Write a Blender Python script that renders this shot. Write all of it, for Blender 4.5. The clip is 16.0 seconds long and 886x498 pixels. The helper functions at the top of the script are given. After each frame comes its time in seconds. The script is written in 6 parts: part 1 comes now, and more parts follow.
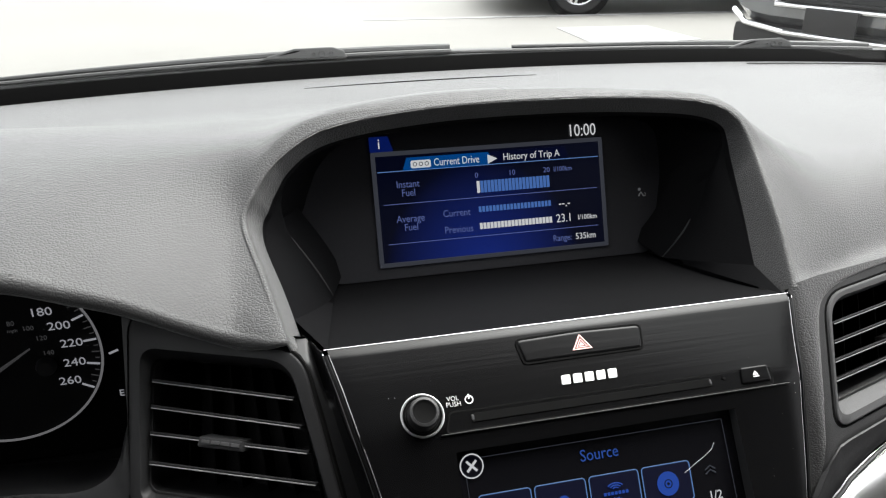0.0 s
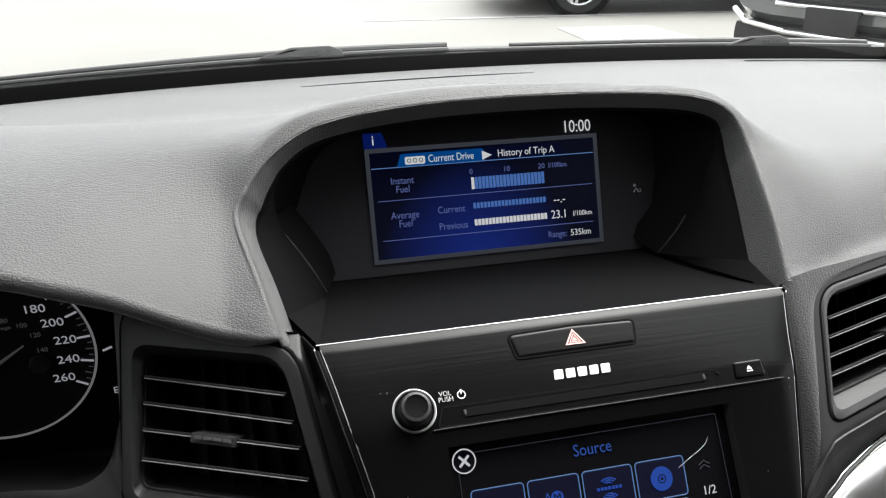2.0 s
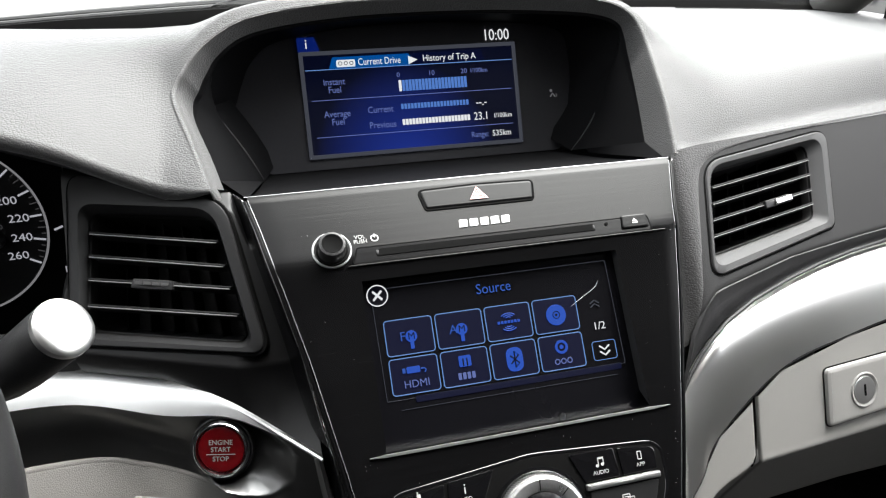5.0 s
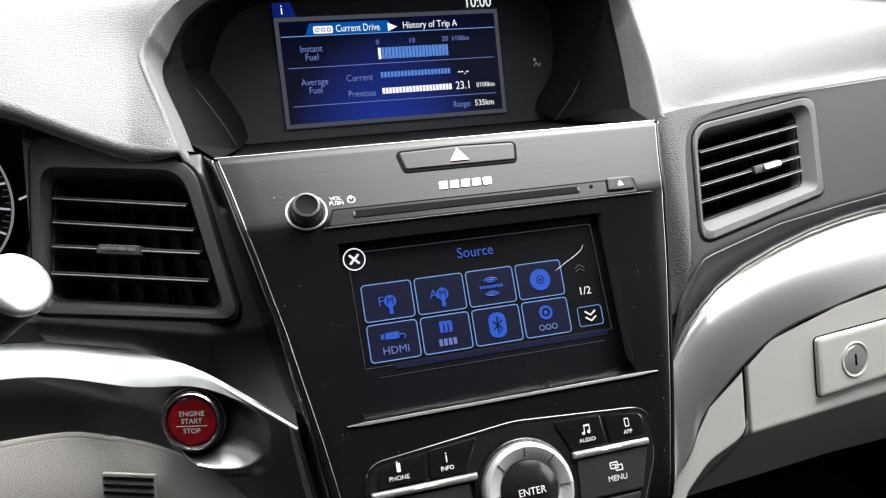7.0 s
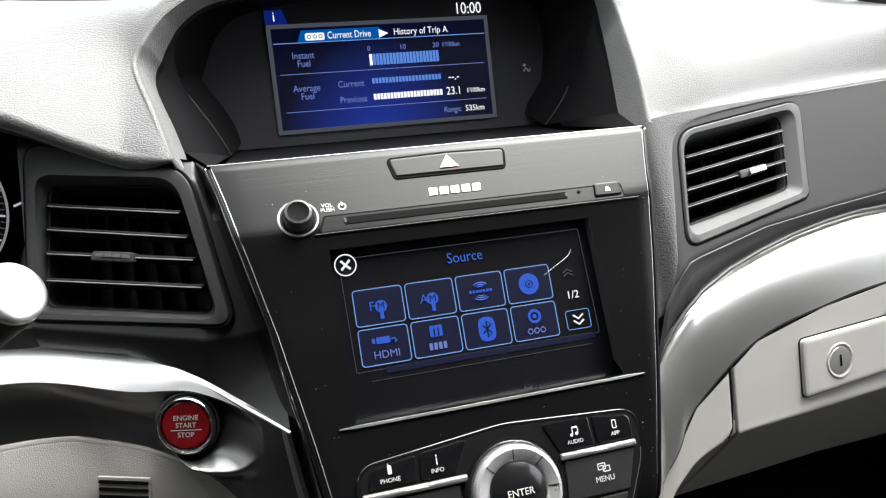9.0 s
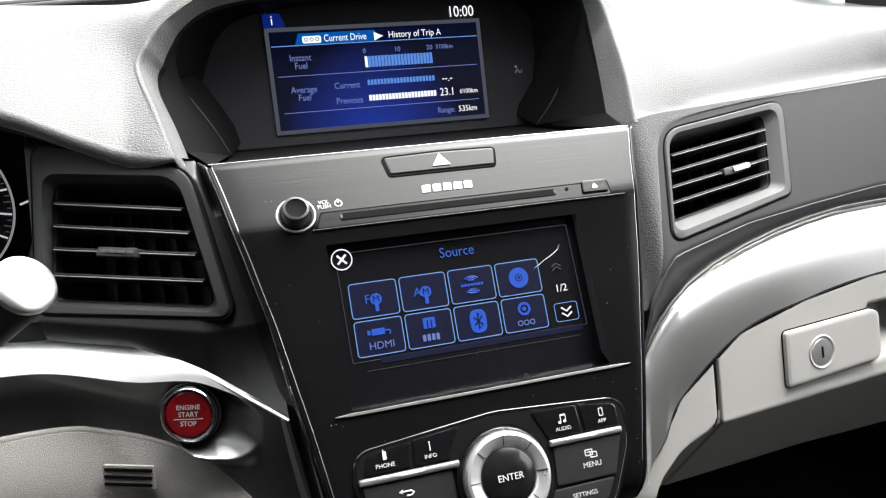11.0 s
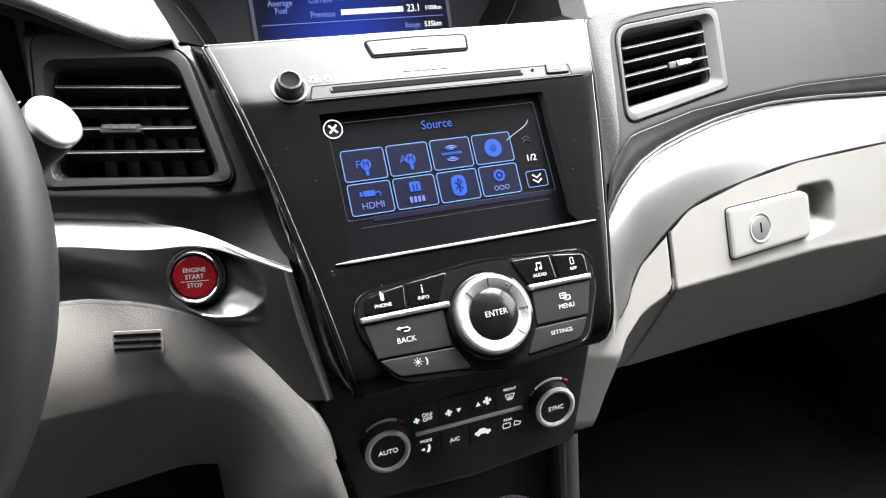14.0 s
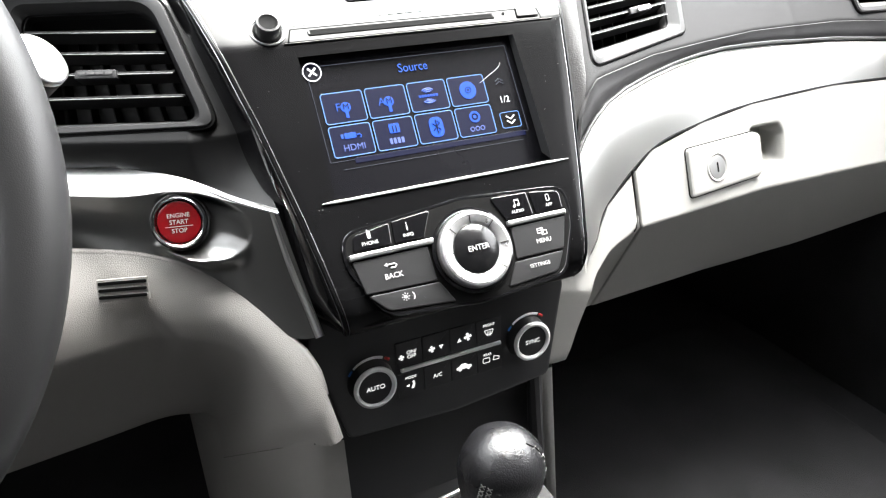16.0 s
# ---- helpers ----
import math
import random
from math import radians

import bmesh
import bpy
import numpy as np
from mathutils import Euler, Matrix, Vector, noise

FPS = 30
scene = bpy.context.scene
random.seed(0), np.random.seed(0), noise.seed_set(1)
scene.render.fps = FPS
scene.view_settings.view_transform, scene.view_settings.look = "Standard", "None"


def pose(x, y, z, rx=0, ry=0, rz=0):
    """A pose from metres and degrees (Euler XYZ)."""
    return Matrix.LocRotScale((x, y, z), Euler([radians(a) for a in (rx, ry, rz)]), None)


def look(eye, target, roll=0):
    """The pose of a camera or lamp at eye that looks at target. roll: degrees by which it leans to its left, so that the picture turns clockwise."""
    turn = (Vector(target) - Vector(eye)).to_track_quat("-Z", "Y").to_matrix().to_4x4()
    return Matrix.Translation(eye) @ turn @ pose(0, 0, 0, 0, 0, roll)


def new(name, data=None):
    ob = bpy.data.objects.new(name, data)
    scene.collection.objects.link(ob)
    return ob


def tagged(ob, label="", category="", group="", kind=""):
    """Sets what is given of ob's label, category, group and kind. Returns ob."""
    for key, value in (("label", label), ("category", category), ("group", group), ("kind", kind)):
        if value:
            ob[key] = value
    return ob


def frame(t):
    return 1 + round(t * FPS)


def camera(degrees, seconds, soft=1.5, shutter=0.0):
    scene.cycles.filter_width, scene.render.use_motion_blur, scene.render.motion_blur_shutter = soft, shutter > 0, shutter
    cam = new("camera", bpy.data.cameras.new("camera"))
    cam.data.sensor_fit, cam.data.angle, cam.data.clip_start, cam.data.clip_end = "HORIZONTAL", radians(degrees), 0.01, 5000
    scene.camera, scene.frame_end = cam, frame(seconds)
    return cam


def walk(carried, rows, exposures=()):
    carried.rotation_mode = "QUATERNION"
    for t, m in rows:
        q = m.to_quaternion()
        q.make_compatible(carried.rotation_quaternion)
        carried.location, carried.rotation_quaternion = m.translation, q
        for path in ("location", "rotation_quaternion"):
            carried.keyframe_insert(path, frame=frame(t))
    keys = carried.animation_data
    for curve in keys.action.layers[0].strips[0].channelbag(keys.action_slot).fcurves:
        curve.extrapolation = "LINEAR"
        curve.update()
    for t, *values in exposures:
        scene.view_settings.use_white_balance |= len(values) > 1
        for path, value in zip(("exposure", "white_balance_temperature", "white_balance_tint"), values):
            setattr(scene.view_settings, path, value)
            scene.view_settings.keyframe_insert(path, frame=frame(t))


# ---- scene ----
cam = camera(62.0, 16.0, soft=1.2)
PATH = [
    (0, (-0.1543, -0.3358, 1.0924), (0.0519, 0.5495, 0.6757), -0.11),
    (0.5, (-0.1517, -0.3382, 1.0895), (0.0533, 0.5488, 0.6759), -0.24),
    (1, (-0.1512, -0.3369, 1.0893), (0.0539, 0.5485, 0.6723), -0.24),
    (1.5, (-0.1507, -0.3408, 1.0913), (0.0542, 0.5455, 0.6761), -0.34),
    (2, (-0.1493, -0.3376, 1.0891), (0.0546, 0.5488, 0.6735), -0.36),
    (2.5, (-0.1500, -0.3385, 1.0895), (0.0548, 0.5475, 0.6735), -0.30),
    (3, (-0.1583, -0.3479, 1.0842), (0.0451, 0.5380, 0.6673), -0.30),
    (3.5, (-0.1458, -0.3577, 1.0725), (0.0544, 0.5305, 0.6590), -0.50),
    (4, (-0.1407, -0.3765, 1.0588), (0.0695, 0.5089, 0.6442), -0.47),
    (4.5, (-0.1365, -0.4080, 1.0487), (0.0811, 0.4759, 0.6349), -0.55),
    (5, (-0.1317, -0.4224, 1.0334), (0.1015, 0.4565, 0.6173), -0.43),
    (5.2, (-0.1330, -0.4224, 1.0262), (0.1052, 0.4555, 0.6092), -0.42),
    (7.5, (-0.1250, -0.4177, 1.0072), (0.1255, 0.4560, 0.5902), -0.41),
    (8, (-0.1262, -0.4186, 1.0078), (0.1267, 0.4545, 0.5910), -0.45),
    (8.5, (-0.1238, -0.4204, 1.0112), (0.1299, 0.4515, 0.5922), -0.42),
    (9, (-0.1241, -0.4238, 1.0134), (0.1306, 0.4483, 0.5955), -0.46),
    (11.5, (-0.1269, -0.4557, 1.0168), (0.1312, 0.4169, 0.6021), -0.60),
    (12, (-0.1300, -0.4840, 1.0062), (0.1277, 0.3897, 0.5937), -0.73),
    (12.5, (-0.1374, -0.5033, 0.9930), (0.1278, 0.3667, 0.5772), -0.71),
    (13, (-0.1425, -0.5033, 0.9767), (0.1517, 0.3585, 0.5634), -0.67),
    (13.5, (-0.1543, -0.5039, 0.9651), (0.1633, 0.3498, 0.5524), -0.69),
    (14, (-0.1746, -0.5045, 0.9554), (0.1546, 0.3444, 0.5419), -0.76),
    (14.5, (-0.1894, -0.5075, 0.9511), (0.1554, 0.3332, 0.5334), -0.60),
    (15, (-0.2016, -0.5219, 0.9536), (0.1628, 0.3096, 0.5343), -0.48),
    (15.5, (-0.2042, -0.5229, 0.9507), (0.1804, 0.2999, 0.5322), -0.52),
    (16, (-0.2053, -0.5149, 0.9432), (0.1838, 0.2882, 0.4921), -0.52),
]

# ---- light and exposure ----
EXPO = 2.3
EXPOSURES = [(0, EXPO - 0.2), (2.5, EXPO - 0.2), (3.5, EXPO - 0.18), (4.5, EXPO + 0.22), (5, EXPO + 0.4), (9, EXPO + 0.74), (11.5, EXPO + 0.88), (13, EXPO + 1.2), (14.5, EXPO + 1.64), (16, EXPO + 2.0)]
walk(cam, [(t, look(eye, target, roll)) for t, eye, target, roll in PATH], EXPOSURES)

world = bpy.data.worlds.new("sky")
scene.world = world
world.use_nodes = True
wt = world.node_tree
sky = wt.nodes.new("ShaderNodeTexSky")
sky.sky_type = "NISHITA"
sky.sun_disc = False
sky.sun_elevation, sky.sun_rotation = radians(65.9), radians(63.4)
sky.air_density, sky.dust_density, sky.ozone_density = 1.0, 4.0, 0.6
soften = wt.nodes.new("ShaderNodeHueSaturation")
soften.inputs["Saturation"].default_value = 0.08
wt.links.new(sky.outputs[0], soften.inputs["Color"])
wt.links.new(soften.outputs[0], wt.nodes["Background"].inputs["Color"])
wt.nodes["Background"].inputs["Strength"].default_value = 0.15

sun_data = bpy.data.lights.new("sun", "SUN")
sun_data.energy, sun_data.angle, sun_data.color = 1.0, radians(50), (1.0, 0.97, 0.93)
sun = new("sun", sun_data)
sun.matrix_world = look((10, 5, 25), (0, 0, 0))

# ---- materials ----
def material(name, color, rough, metal=0.0, coat=0.0, grain=0.0, grain_scale=400.0, cells=False, vary=0.12, stain_scale=9.0,
             stretch=(1, 1, 1), spec=0.5, rough_vary=0.08, sheen=0.0):
    """A surface with stains at one scale, grain at another and fine relief."""
    m = bpy.data.materials.new(name)
    m.use_nodes = True
    nt = m.node_tree
    b = nt.nodes["Principled BSDF"]
    b.inputs["Metallic"].default_value = metal
    b.inputs["Coat Weight"].default_value = coat
    b.inputs["Coat Roughness"].default_value = 0.06
    b.inputs["Specular IOR Level"].default_value = spec
    b.inputs["Sheen Weight"].default_value = sheen
    b.inputs["Sheen Roughness"].default_value = 0.45
    co = nt.nodes.new("ShaderNodeTexCoord")
    mp = nt.nodes.new("ShaderNodeMapping")
    mp.inputs["Scale"].default_value = stretch
    nt.links.new(co.outputs["Object"], mp.inputs["Vector"])
    big = nt.nodes.new("ShaderNodeTexNoise")
    big.inputs["Scale"].default_value, big.inputs["Detail"].default_value = stain_scale, 5.0
    fine = nt.nodes.new("ShaderNodeTexNoise")
    fine.inputs["Scale"].default_value, fine.inputs["Detail"].default_value = grain_scale, 3.0
    nt.links.new(mp.outputs[0], big.inputs["Vector"])
    nt.links.new(mp.outputs[0], fine.inputs["Vector"])
    add = nt.nodes.new("ShaderNodeMath")
    add.operation = "MULTIPLY_ADD"
    add.inputs[1].default_value = 0.5
    nt.links.new(fine.outputs[0], add.inputs[0])
    nt.links.new(big.outputs[0], add.inputs[2])
    ramp = nt.nodes.new("ShaderNodeValToRGB")
    lo, hi = ramp.color_ramp.elements
    lo.position, hi.position = 0.45, 1.05
    lo.color = (*[c * (1 - vary) for c in color], 1)
    hi.color = (*[min(1, c * (1 + vary)) for c in color], 1)
    nt.links.new(add.outputs[0], ramp.inputs[0])
    nt.links.new(ramp.outputs[0], b.inputs["Base Color"])
    rr = nt.nodes.new("ShaderNodeMapRange")
    rr.inputs["To Min"].default_value, rr.inputs["To Max"].default_value = max(0.02, rough - rough_vary), min(1, rough + rough_vary)
    nt.links.new(big.outputs[0], rr.inputs["Value"])
    nt.links.new(rr.outputs[0], b.inputs["Roughness"])
    if grain:
        bump = nt.nodes.new("ShaderNodeBump")
        bump.inputs["Strength"].default_value = grain
        bump.inputs["Distance"].default_value = 0.0006
        if cells:
            v = nt.nodes.new("ShaderNodeTexVoronoi")
            v.feature = "DISTANCE_TO_EDGE"
            v.inputs["Scale"].default_value = grain_scale
            warp = nt.nodes.new("ShaderNodeMixRGB")
            warp.inputs[0].default_value = 0.0008
            nt.links.new(mp.outputs[0], warp.inputs[1])
            wn = nt.nodes.new("ShaderNodeTexNoise")
            wn.inputs["Scale"].default_value = 160.0
            nt.links.new(mp.outputs[0], wn.inputs["Vector"])
            nt.links.new(wn.outputs["Color"], warp.inputs[2])
            nt.links.new(warp.outputs[0], v.inputs["Vector"])
            plateau = nt.nodes.new("ShaderNodeMapRange")
            plateau.interpolation_type = "SMOOTHSTEP"
            plateau.inputs["From Max"].default_value = 0.22
            nt.links.new(v.outputs["Distance"], plateau.inputs["Value"])
            nt.links.new(plateau.outputs[0], bump.inputs["Height"])
        else:
            nt.links.new(fine.outputs[0], bump.inputs["Height"])
        nt.links.new(bump.outputs[0], b.inputs["Normal"])
    return m


def glow(name, color, level):
    """A lit display element that shows at about this level."""
    m = bpy.data.materials.new(name)
    m.use_nodes = True
    nt = m.node_tree
    b = nt.nodes["Principled BSDF"]
    b.inputs["Base Color"].default_value = (0.004, 0.004, 0.005, 1)
    b.inputs["Roughness"].default_value = 0.35
    b.inputs["Specular IOR Level"].default_value = 0.15
    b.inputs["Emission Color"].default_value = (*color, 1)
    b.inputs["Emission Strength"].default_value = level / 2 ** (EXPO + 0.6)
    return m


LEATHER = material("black_leather_grain", (0.027, 0.027, 0.027), 0.5, grain=0.32, grain_scale=600, cells=True, vary=0.08, stretch=(0.75, 1, 1), spec=0.38, sheen=0.42)
PAD = material("black_soft_pad", (0.029, 0.029, 0.0295), 0.6, grain=0.14, grain_scale=1200, cells=True, vary=0.06, spec=0.2)
PLASTIC = material("dark_plastic", (0.016, 0.016, 0.0165), 0.42, grain=0.25, grain_scale=900, vary=0.15, spec=0.35)
VENTDARK = material("grey_black_duct", (0.012, 0.012, 0.0125), 0.6, grain=0.3, grain_scale=800, vary=0.2, spec=0.2)
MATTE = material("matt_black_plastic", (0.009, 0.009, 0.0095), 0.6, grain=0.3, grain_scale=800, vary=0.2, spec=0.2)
GREYPLASTIC = material("charcoal_satin_plastic", (0.026, 0.026, 0.027), 0.5, grain=0.15, grain_scale=1100, spec=0.3)
VENTFRAME = material("charcoal_vent_frame", (0.058, 0.058, 0.059), 0.6, grain=0.12, grain_scale=1100, spec=0.3)
DRIVERPLATE = material("black_satin_plate", (0.0115, 0.0115, 0.012), 0.46, grain=0.12, grain_scale=1100, spec=0.3)
FRIT = material("black_glass_border", (0.0012, 0.0012, 0.0012), 0.7, vary=0.1, spec=0.02)
CLIMATE = material("satin_charcoal_keys", (0.021, 0.021, 0.022), 0.34, grain=0.2, grain_scale=900, spec=0.5)
DOORGREY = material("light_bounce_grey", (0.30, 0.295, 0.28), 0.6, grain=0.4, grain_scale=500, cells=True)
GLOSS = material("piano_black", (0.004, 0.004, 0.0045), 0.07, coat=0.6, vary=0.2, rough_vary=0.03)
BRUSHED = material("brushed_black_panel", (0.003, 0.003, 0.0032), 0.19, grain=0.07, grain_scale=300, stretch=(0.03, 1, 2.5), vary=0.3, stain_scale=3, spec=0.14, rough_vary=0.04)
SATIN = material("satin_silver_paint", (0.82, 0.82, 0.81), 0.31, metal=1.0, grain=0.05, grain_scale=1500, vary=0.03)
# The trim's one silver, darkened here for the dim reflections on the skirt.
SKIRTSILVER = material("shaded_satin_silver", (0.24, 0.24, 0.238), 0.3, metal=1.0, grain=0.05, grain_scale=1500, vary=0.04)
LIPMETAL = material("dull_metal_lip", (0.40, 0.40, 0.405), 0.35, metal=0.9, vary=0.15, stain_scale=40)
KEYBLACK = material("satin_black_keys", (0.013, 0.013, 0.0135), 0.42, grain=0.06, grain_scale=1200, spec=0.26)
CAPGLOSS = material("fingered_gloss_black", (0.006, 0.006, 0.0065), 0.2, vary=0.2, stain_scale=160, spec=0.45, rough_vary=0.14)
KNOBSILVER = material("turned_silver", (0.66, 0.66, 0.66), 0.3, metal=0.75, grain=0.25, grain_scale=900, vary=0.10, stain_scale=120)
BADGE = material("bright_badge", (0.7, 0.7, 0.7), 0.35, metal=0.3, vary=0.04)
CHROME = material("chrome", (0.75, 0.75, 0.76), 0.12, metal=1.0, vary=0.04, rough_vary=0.05)
DULLSILVER = material("dull_silver", (0.5, 0.5, 0.5), 0.35, metal=0.9, vary=0.06)
DARKMETAL = material("polished_edge", (0.30, 0.30, 0.305), 0.28, metal=1.0, vary=0.1)
SLATEDGE = material("grey_slat_edge", (0.20, 0.20, 0.20), 0.4, vary=0.08)
GREY = material("light_grey_trim", (0.275, 0.27, 0.256), 0.58, grain=0.25, grain_scale=1300, cells=True, vary=0.05)
KNEEGREY = material("mid_grey_trim", (0.30, 0.288, 0.272), 0.6, grain=0.3, grain_scale=900, cells=True, vary=0.05)
GREYSMOOTH = material("light_grey_smooth", (0.29, 0.286, 0.273), 0.45, grain=0.1, grain_scale=700, vary=0.04)
GAP = material("shadow_gap", (0.004, 0.004, 0.004), 0.8, vary=0.1, spec=0.05)
RED = material("red_button_plastic", (0.115, 0.003, 0.005), 0.22, coat=0.6, vary=0.2, stain_scale=40)
WHITE = material("white_print", (0.8, 0.8, 0.8), 0.5, vary=0.03)
KEYPRINT = material("pale_key_print", (0.42, 0.42, 0.415), 0.5, vary=0.03)
PALE = material("grey_print", (0.45, 0.45, 0.45), 0.5, vary=0.03)
BLUEPRINT = material("blue_print", (0.03, 0.16, 0.5), 0.4)
REDPRINT = material("red_print", (0.5, 0.03, 0.03), 0.4)
SOFTWHITE = material("soft_white_print", (0.26, 0.24, 0.235), 0.5, vary=0.03)
PINK = material("hazard_print", (0.75, 0.42, 0.40), 0.45)
WHEELSKIN = material("steering_leather", (0.019, 0.019, 0.0195), 0.38, grain=0.1, grain_scale=1100, cells=True, spec=0.5)
KNOBSKIN = material("shiny_worn_leather", (0.010, 0.010, 0.011), 0.28, grain=0.25, grain_scale=480, cells=True, coat=0.1)
CARPET = material("black_carpet", (0.028, 0.028, 0.029), 0.95, grain=1.0, grain_scale=700, vary=0.3, spec=0.05)
FABRIC = material("grey_headliner", (0.09, 0.088, 0.084), 0.9, grain=0.5, grain_scale=700)
GROUND = material("pale_concrete", (0.168, 0.164, 0.153), 0.85, grain=0.8, grain_scale=60, vary=0.15, stain_scale=0.35)
ROADPAINT = material("white_road_paint", (0.25, 0.25, 0.25), 0.7, grain=0.5, grain_scale=80, vary=0.06, stain_scale=3)
YELLOWPAINT = material("yellow_kerb_paint", (0.42, 0.35, 0.19), 0.7, vary=0.15)
FELT = material("dark_felt", (0.3, 0.3, 0.3), 0.95, grain=0.8, grain_scale=500, vary=0.25, spec=0.2)
BODYDARK = material("dark_car_paint", (0.02, 0.022, 0.025), 0.15, coat=1.0, vary=0.1)
BODYGREY = material("grey_car_paint", (0.16, 0.165, 0.17), 0.2, metal=0.5, coat=1.0, vary=0.06)
TYRE = material("tyre_rubber", (0.012, 0.012, 0.012), 0.85, grain=0.5, grain_scale=90)
ALLOY = material("alloy_rim", (0.6, 0.6, 0.61), 0.25, metal=1.0)
BLACKTRIM = material("black_rubber", (0.012, 0.012, 0.013), 0.6, grain=0.3, grain_scale=300)
THREAD = material("grey_thread", (0.14, 0.14, 0.135), 0.7)
WIPERGREY = material("faded_wiper_plastic", (0.032, 0.032, 0.032), 0.55, grain=0.3, grain_scale=300)


def clear_glass(name):
    """Thin clear glass: a faint mirror over what lies behind."""
    m = bpy.data.materials.new(name)
    m.use_nodes = True
    nt = m.node_tree
    nt.nodes.remove(nt.nodes["Principled BSDF"])
    clear = nt.nodes.new("ShaderNodeBsdfTransparent")
    clear.inputs["Color"].default_value = (0.96, 0.985, 0.975, 1)
    shine = nt.nodes.new("ShaderNodeBsdfGlossy")
    shine.inputs["Roughness"].default_value = 0.02
    fresnel = nt.nodes.new("ShaderNodeFresnel")
    fresnel.inputs["IOR"].default_value = 1.3
    mix = nt.nodes.new("ShaderNodeMixShader")
    nt.links.new(fresnel.outputs[0], mix.inputs[0])
    nt.links.new(clear.outputs[0], mix.inputs[1])
    nt.links.new(shine.outputs[0], mix.inputs[2])
    nt.links.new(mix.outputs[0], nt.nodes["Material Output"].inputs["Surface"])
    return m


GLASS = clear_glass("clear_glass")
LENS = material("tinted_display_lens", (0.030, 0.030, 0.033), 0.24, vary=0.1, rough_vary=0.03, spec=0.22)
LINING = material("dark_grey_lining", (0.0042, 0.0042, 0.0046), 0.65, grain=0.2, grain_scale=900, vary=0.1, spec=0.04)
SCREENOFF = material("screen_glass", (0.0035, 0.0035, 0.0045), 0.26, vary=0.1, rough_vary=0.05, spec=0.22)
BLUELINE = glow("blue_lines", (0.05, 0.17, 0.75), 0.6)
BLUEFILL = glow("blue_fill", (0.03, 0.13, 0.75), 0.72)
BLUEPALE = glow("pale_blue_lines", (0.2, 0.42, 0.9), 0.75)
BLUETEXT = glow("blue_text", (0.22, 0.3, 0.75), 0.6)
BLUEBAR = glow("blue_bars", (0.12, 0.3, 0.85), 0.75)
BLUETAB = glow("blue_tab", (0.0, 0.13, 0.55), 0.6)
BLUEDARK = glow("dark_blue_glow", (0.001, 0.004, 0.04), 0.6)
LIT = glow("white_display", (0.9, 0.92, 0.95), 1.0)
FRAMEGREY = glow("grey_display_frame", (0.10, 0.11, 0.14), 0.55)
INSET = glow("black_display", (0.001, 0.001, 0.006), 0.5)


def blue_glow_panel():
    """The lit background of the trip display: blue in the lower middle, black at the sides."""
    m = glow("trip_background", (0, 0, 0), 1.0)
    nt = m.node_tree
    b = nt.nodes["Principled BSDF"]
    co = nt.nodes.new("ShaderNodeTexCoord")
    mp = nt.nodes.new("ShaderNodeMapping")
    mp.inputs["Location"].default_value = (0.13, 0.20, 0)
    mp.inputs["Scale"].default_value = (13.0, 11.0, 1.0)
    grad = nt.nodes.new("ShaderNodeTexGradient")
    grad.gradient_type = "SPHERICAL"
    ramp = nt.nodes.new("ShaderNodeValToRGB")
    ramp.color_ramp.elements[0].color = (0.001, 0.002, 0.012, 1)
    ramp.color_ramp.elements[1].color = (0.008, 0.03, 0.30, 1)
    nt.links.new(co.outputs["Object"], mp.inputs["Vector"])
    nt.links.new(mp.outputs[0], grad.inputs["Vector"])
    nt.links.new(grad.outputs[0], ramp.inputs[0])
    nt.links.new(ramp.outputs[0], b.inputs["Emission Color"])
    return m


TRIPBACK = blue_glow_panel()
TABBLUE = glow("dim_blue_tab", (0.004, 0.02, 0.22), 0.6)
# Glow added to the climate prints so they stay bright in dim light.
KEYLIT = glow("brightened_key_print", (0.62, 0.63, 0.62), 0.72)
DIALWHITE = glow("lit_dial_white", (0.85, 0.87, 0.95), 0.5)
DIALGREY = glow("dim_dial_grey", (0.5, 0.5, 0.52), 0.12)
DIALSILVER = glow("lit_dial_ring", (0.6, 0.6, 0.63), 0.35)

# ---- mesh tools ----
WORLD = {}


def thing(name, at, label, category, group="", kind="", m=None):
    """An Empty at a thing's base, which parents its parts."""
    ob = new(name)
    ob.empty_display_size = 0.02
    mm = m if m is not None else Matrix.Translation(at)
    ob.matrix_basis = mm
    WORLD[ob] = mm
    return tagged(ob, label, category, group, kind)


def part(name, bm, mat, parent, label="", m=None, smooth=35, flip=False):
    """Links a bmesh, given in the frame m (the world if none), as one mesh under a thing or a part."""
    if flip:
        bmesh.ops.reverse_faces(bm, faces=bm.faces[:])
    me = bpy.data.meshes.new(name)
    bm.to_mesh(me)
    bm.free()
    me.materials.append(mat)
    for p in me.polygons:
        p.use_smooth = True
    me.set_sharp_from_angle(angle=radians(smooth))
    ob = new(name, me)
    mm = m if m is not None else Matrix.Identity(4)
    if parent is not None:
        ob.parent = parent
        ob.matrix_basis = WORLD[parent].inverted() @ mm
    else:
        ob.matrix_basis = mm
    WORLD[ob] = mm
    if label:
        tagged(ob, label)
    return ob


def frame_on(x, y, z, m, xs=0.0):
    """A frame on a face: x along it, y up it, z out of it. m: how far y goes ahead for each metre up; xs: for each metre right."""
    ax = Vector((1, xs, 0)).normalized()
    n = ax.cross(Vector((0, m, 1))).normalized()
    up = n.cross(ax)
    f = Matrix((ax, up, n)).transposed().to_4x4()
    f.translation = (x, y, z)
    return f


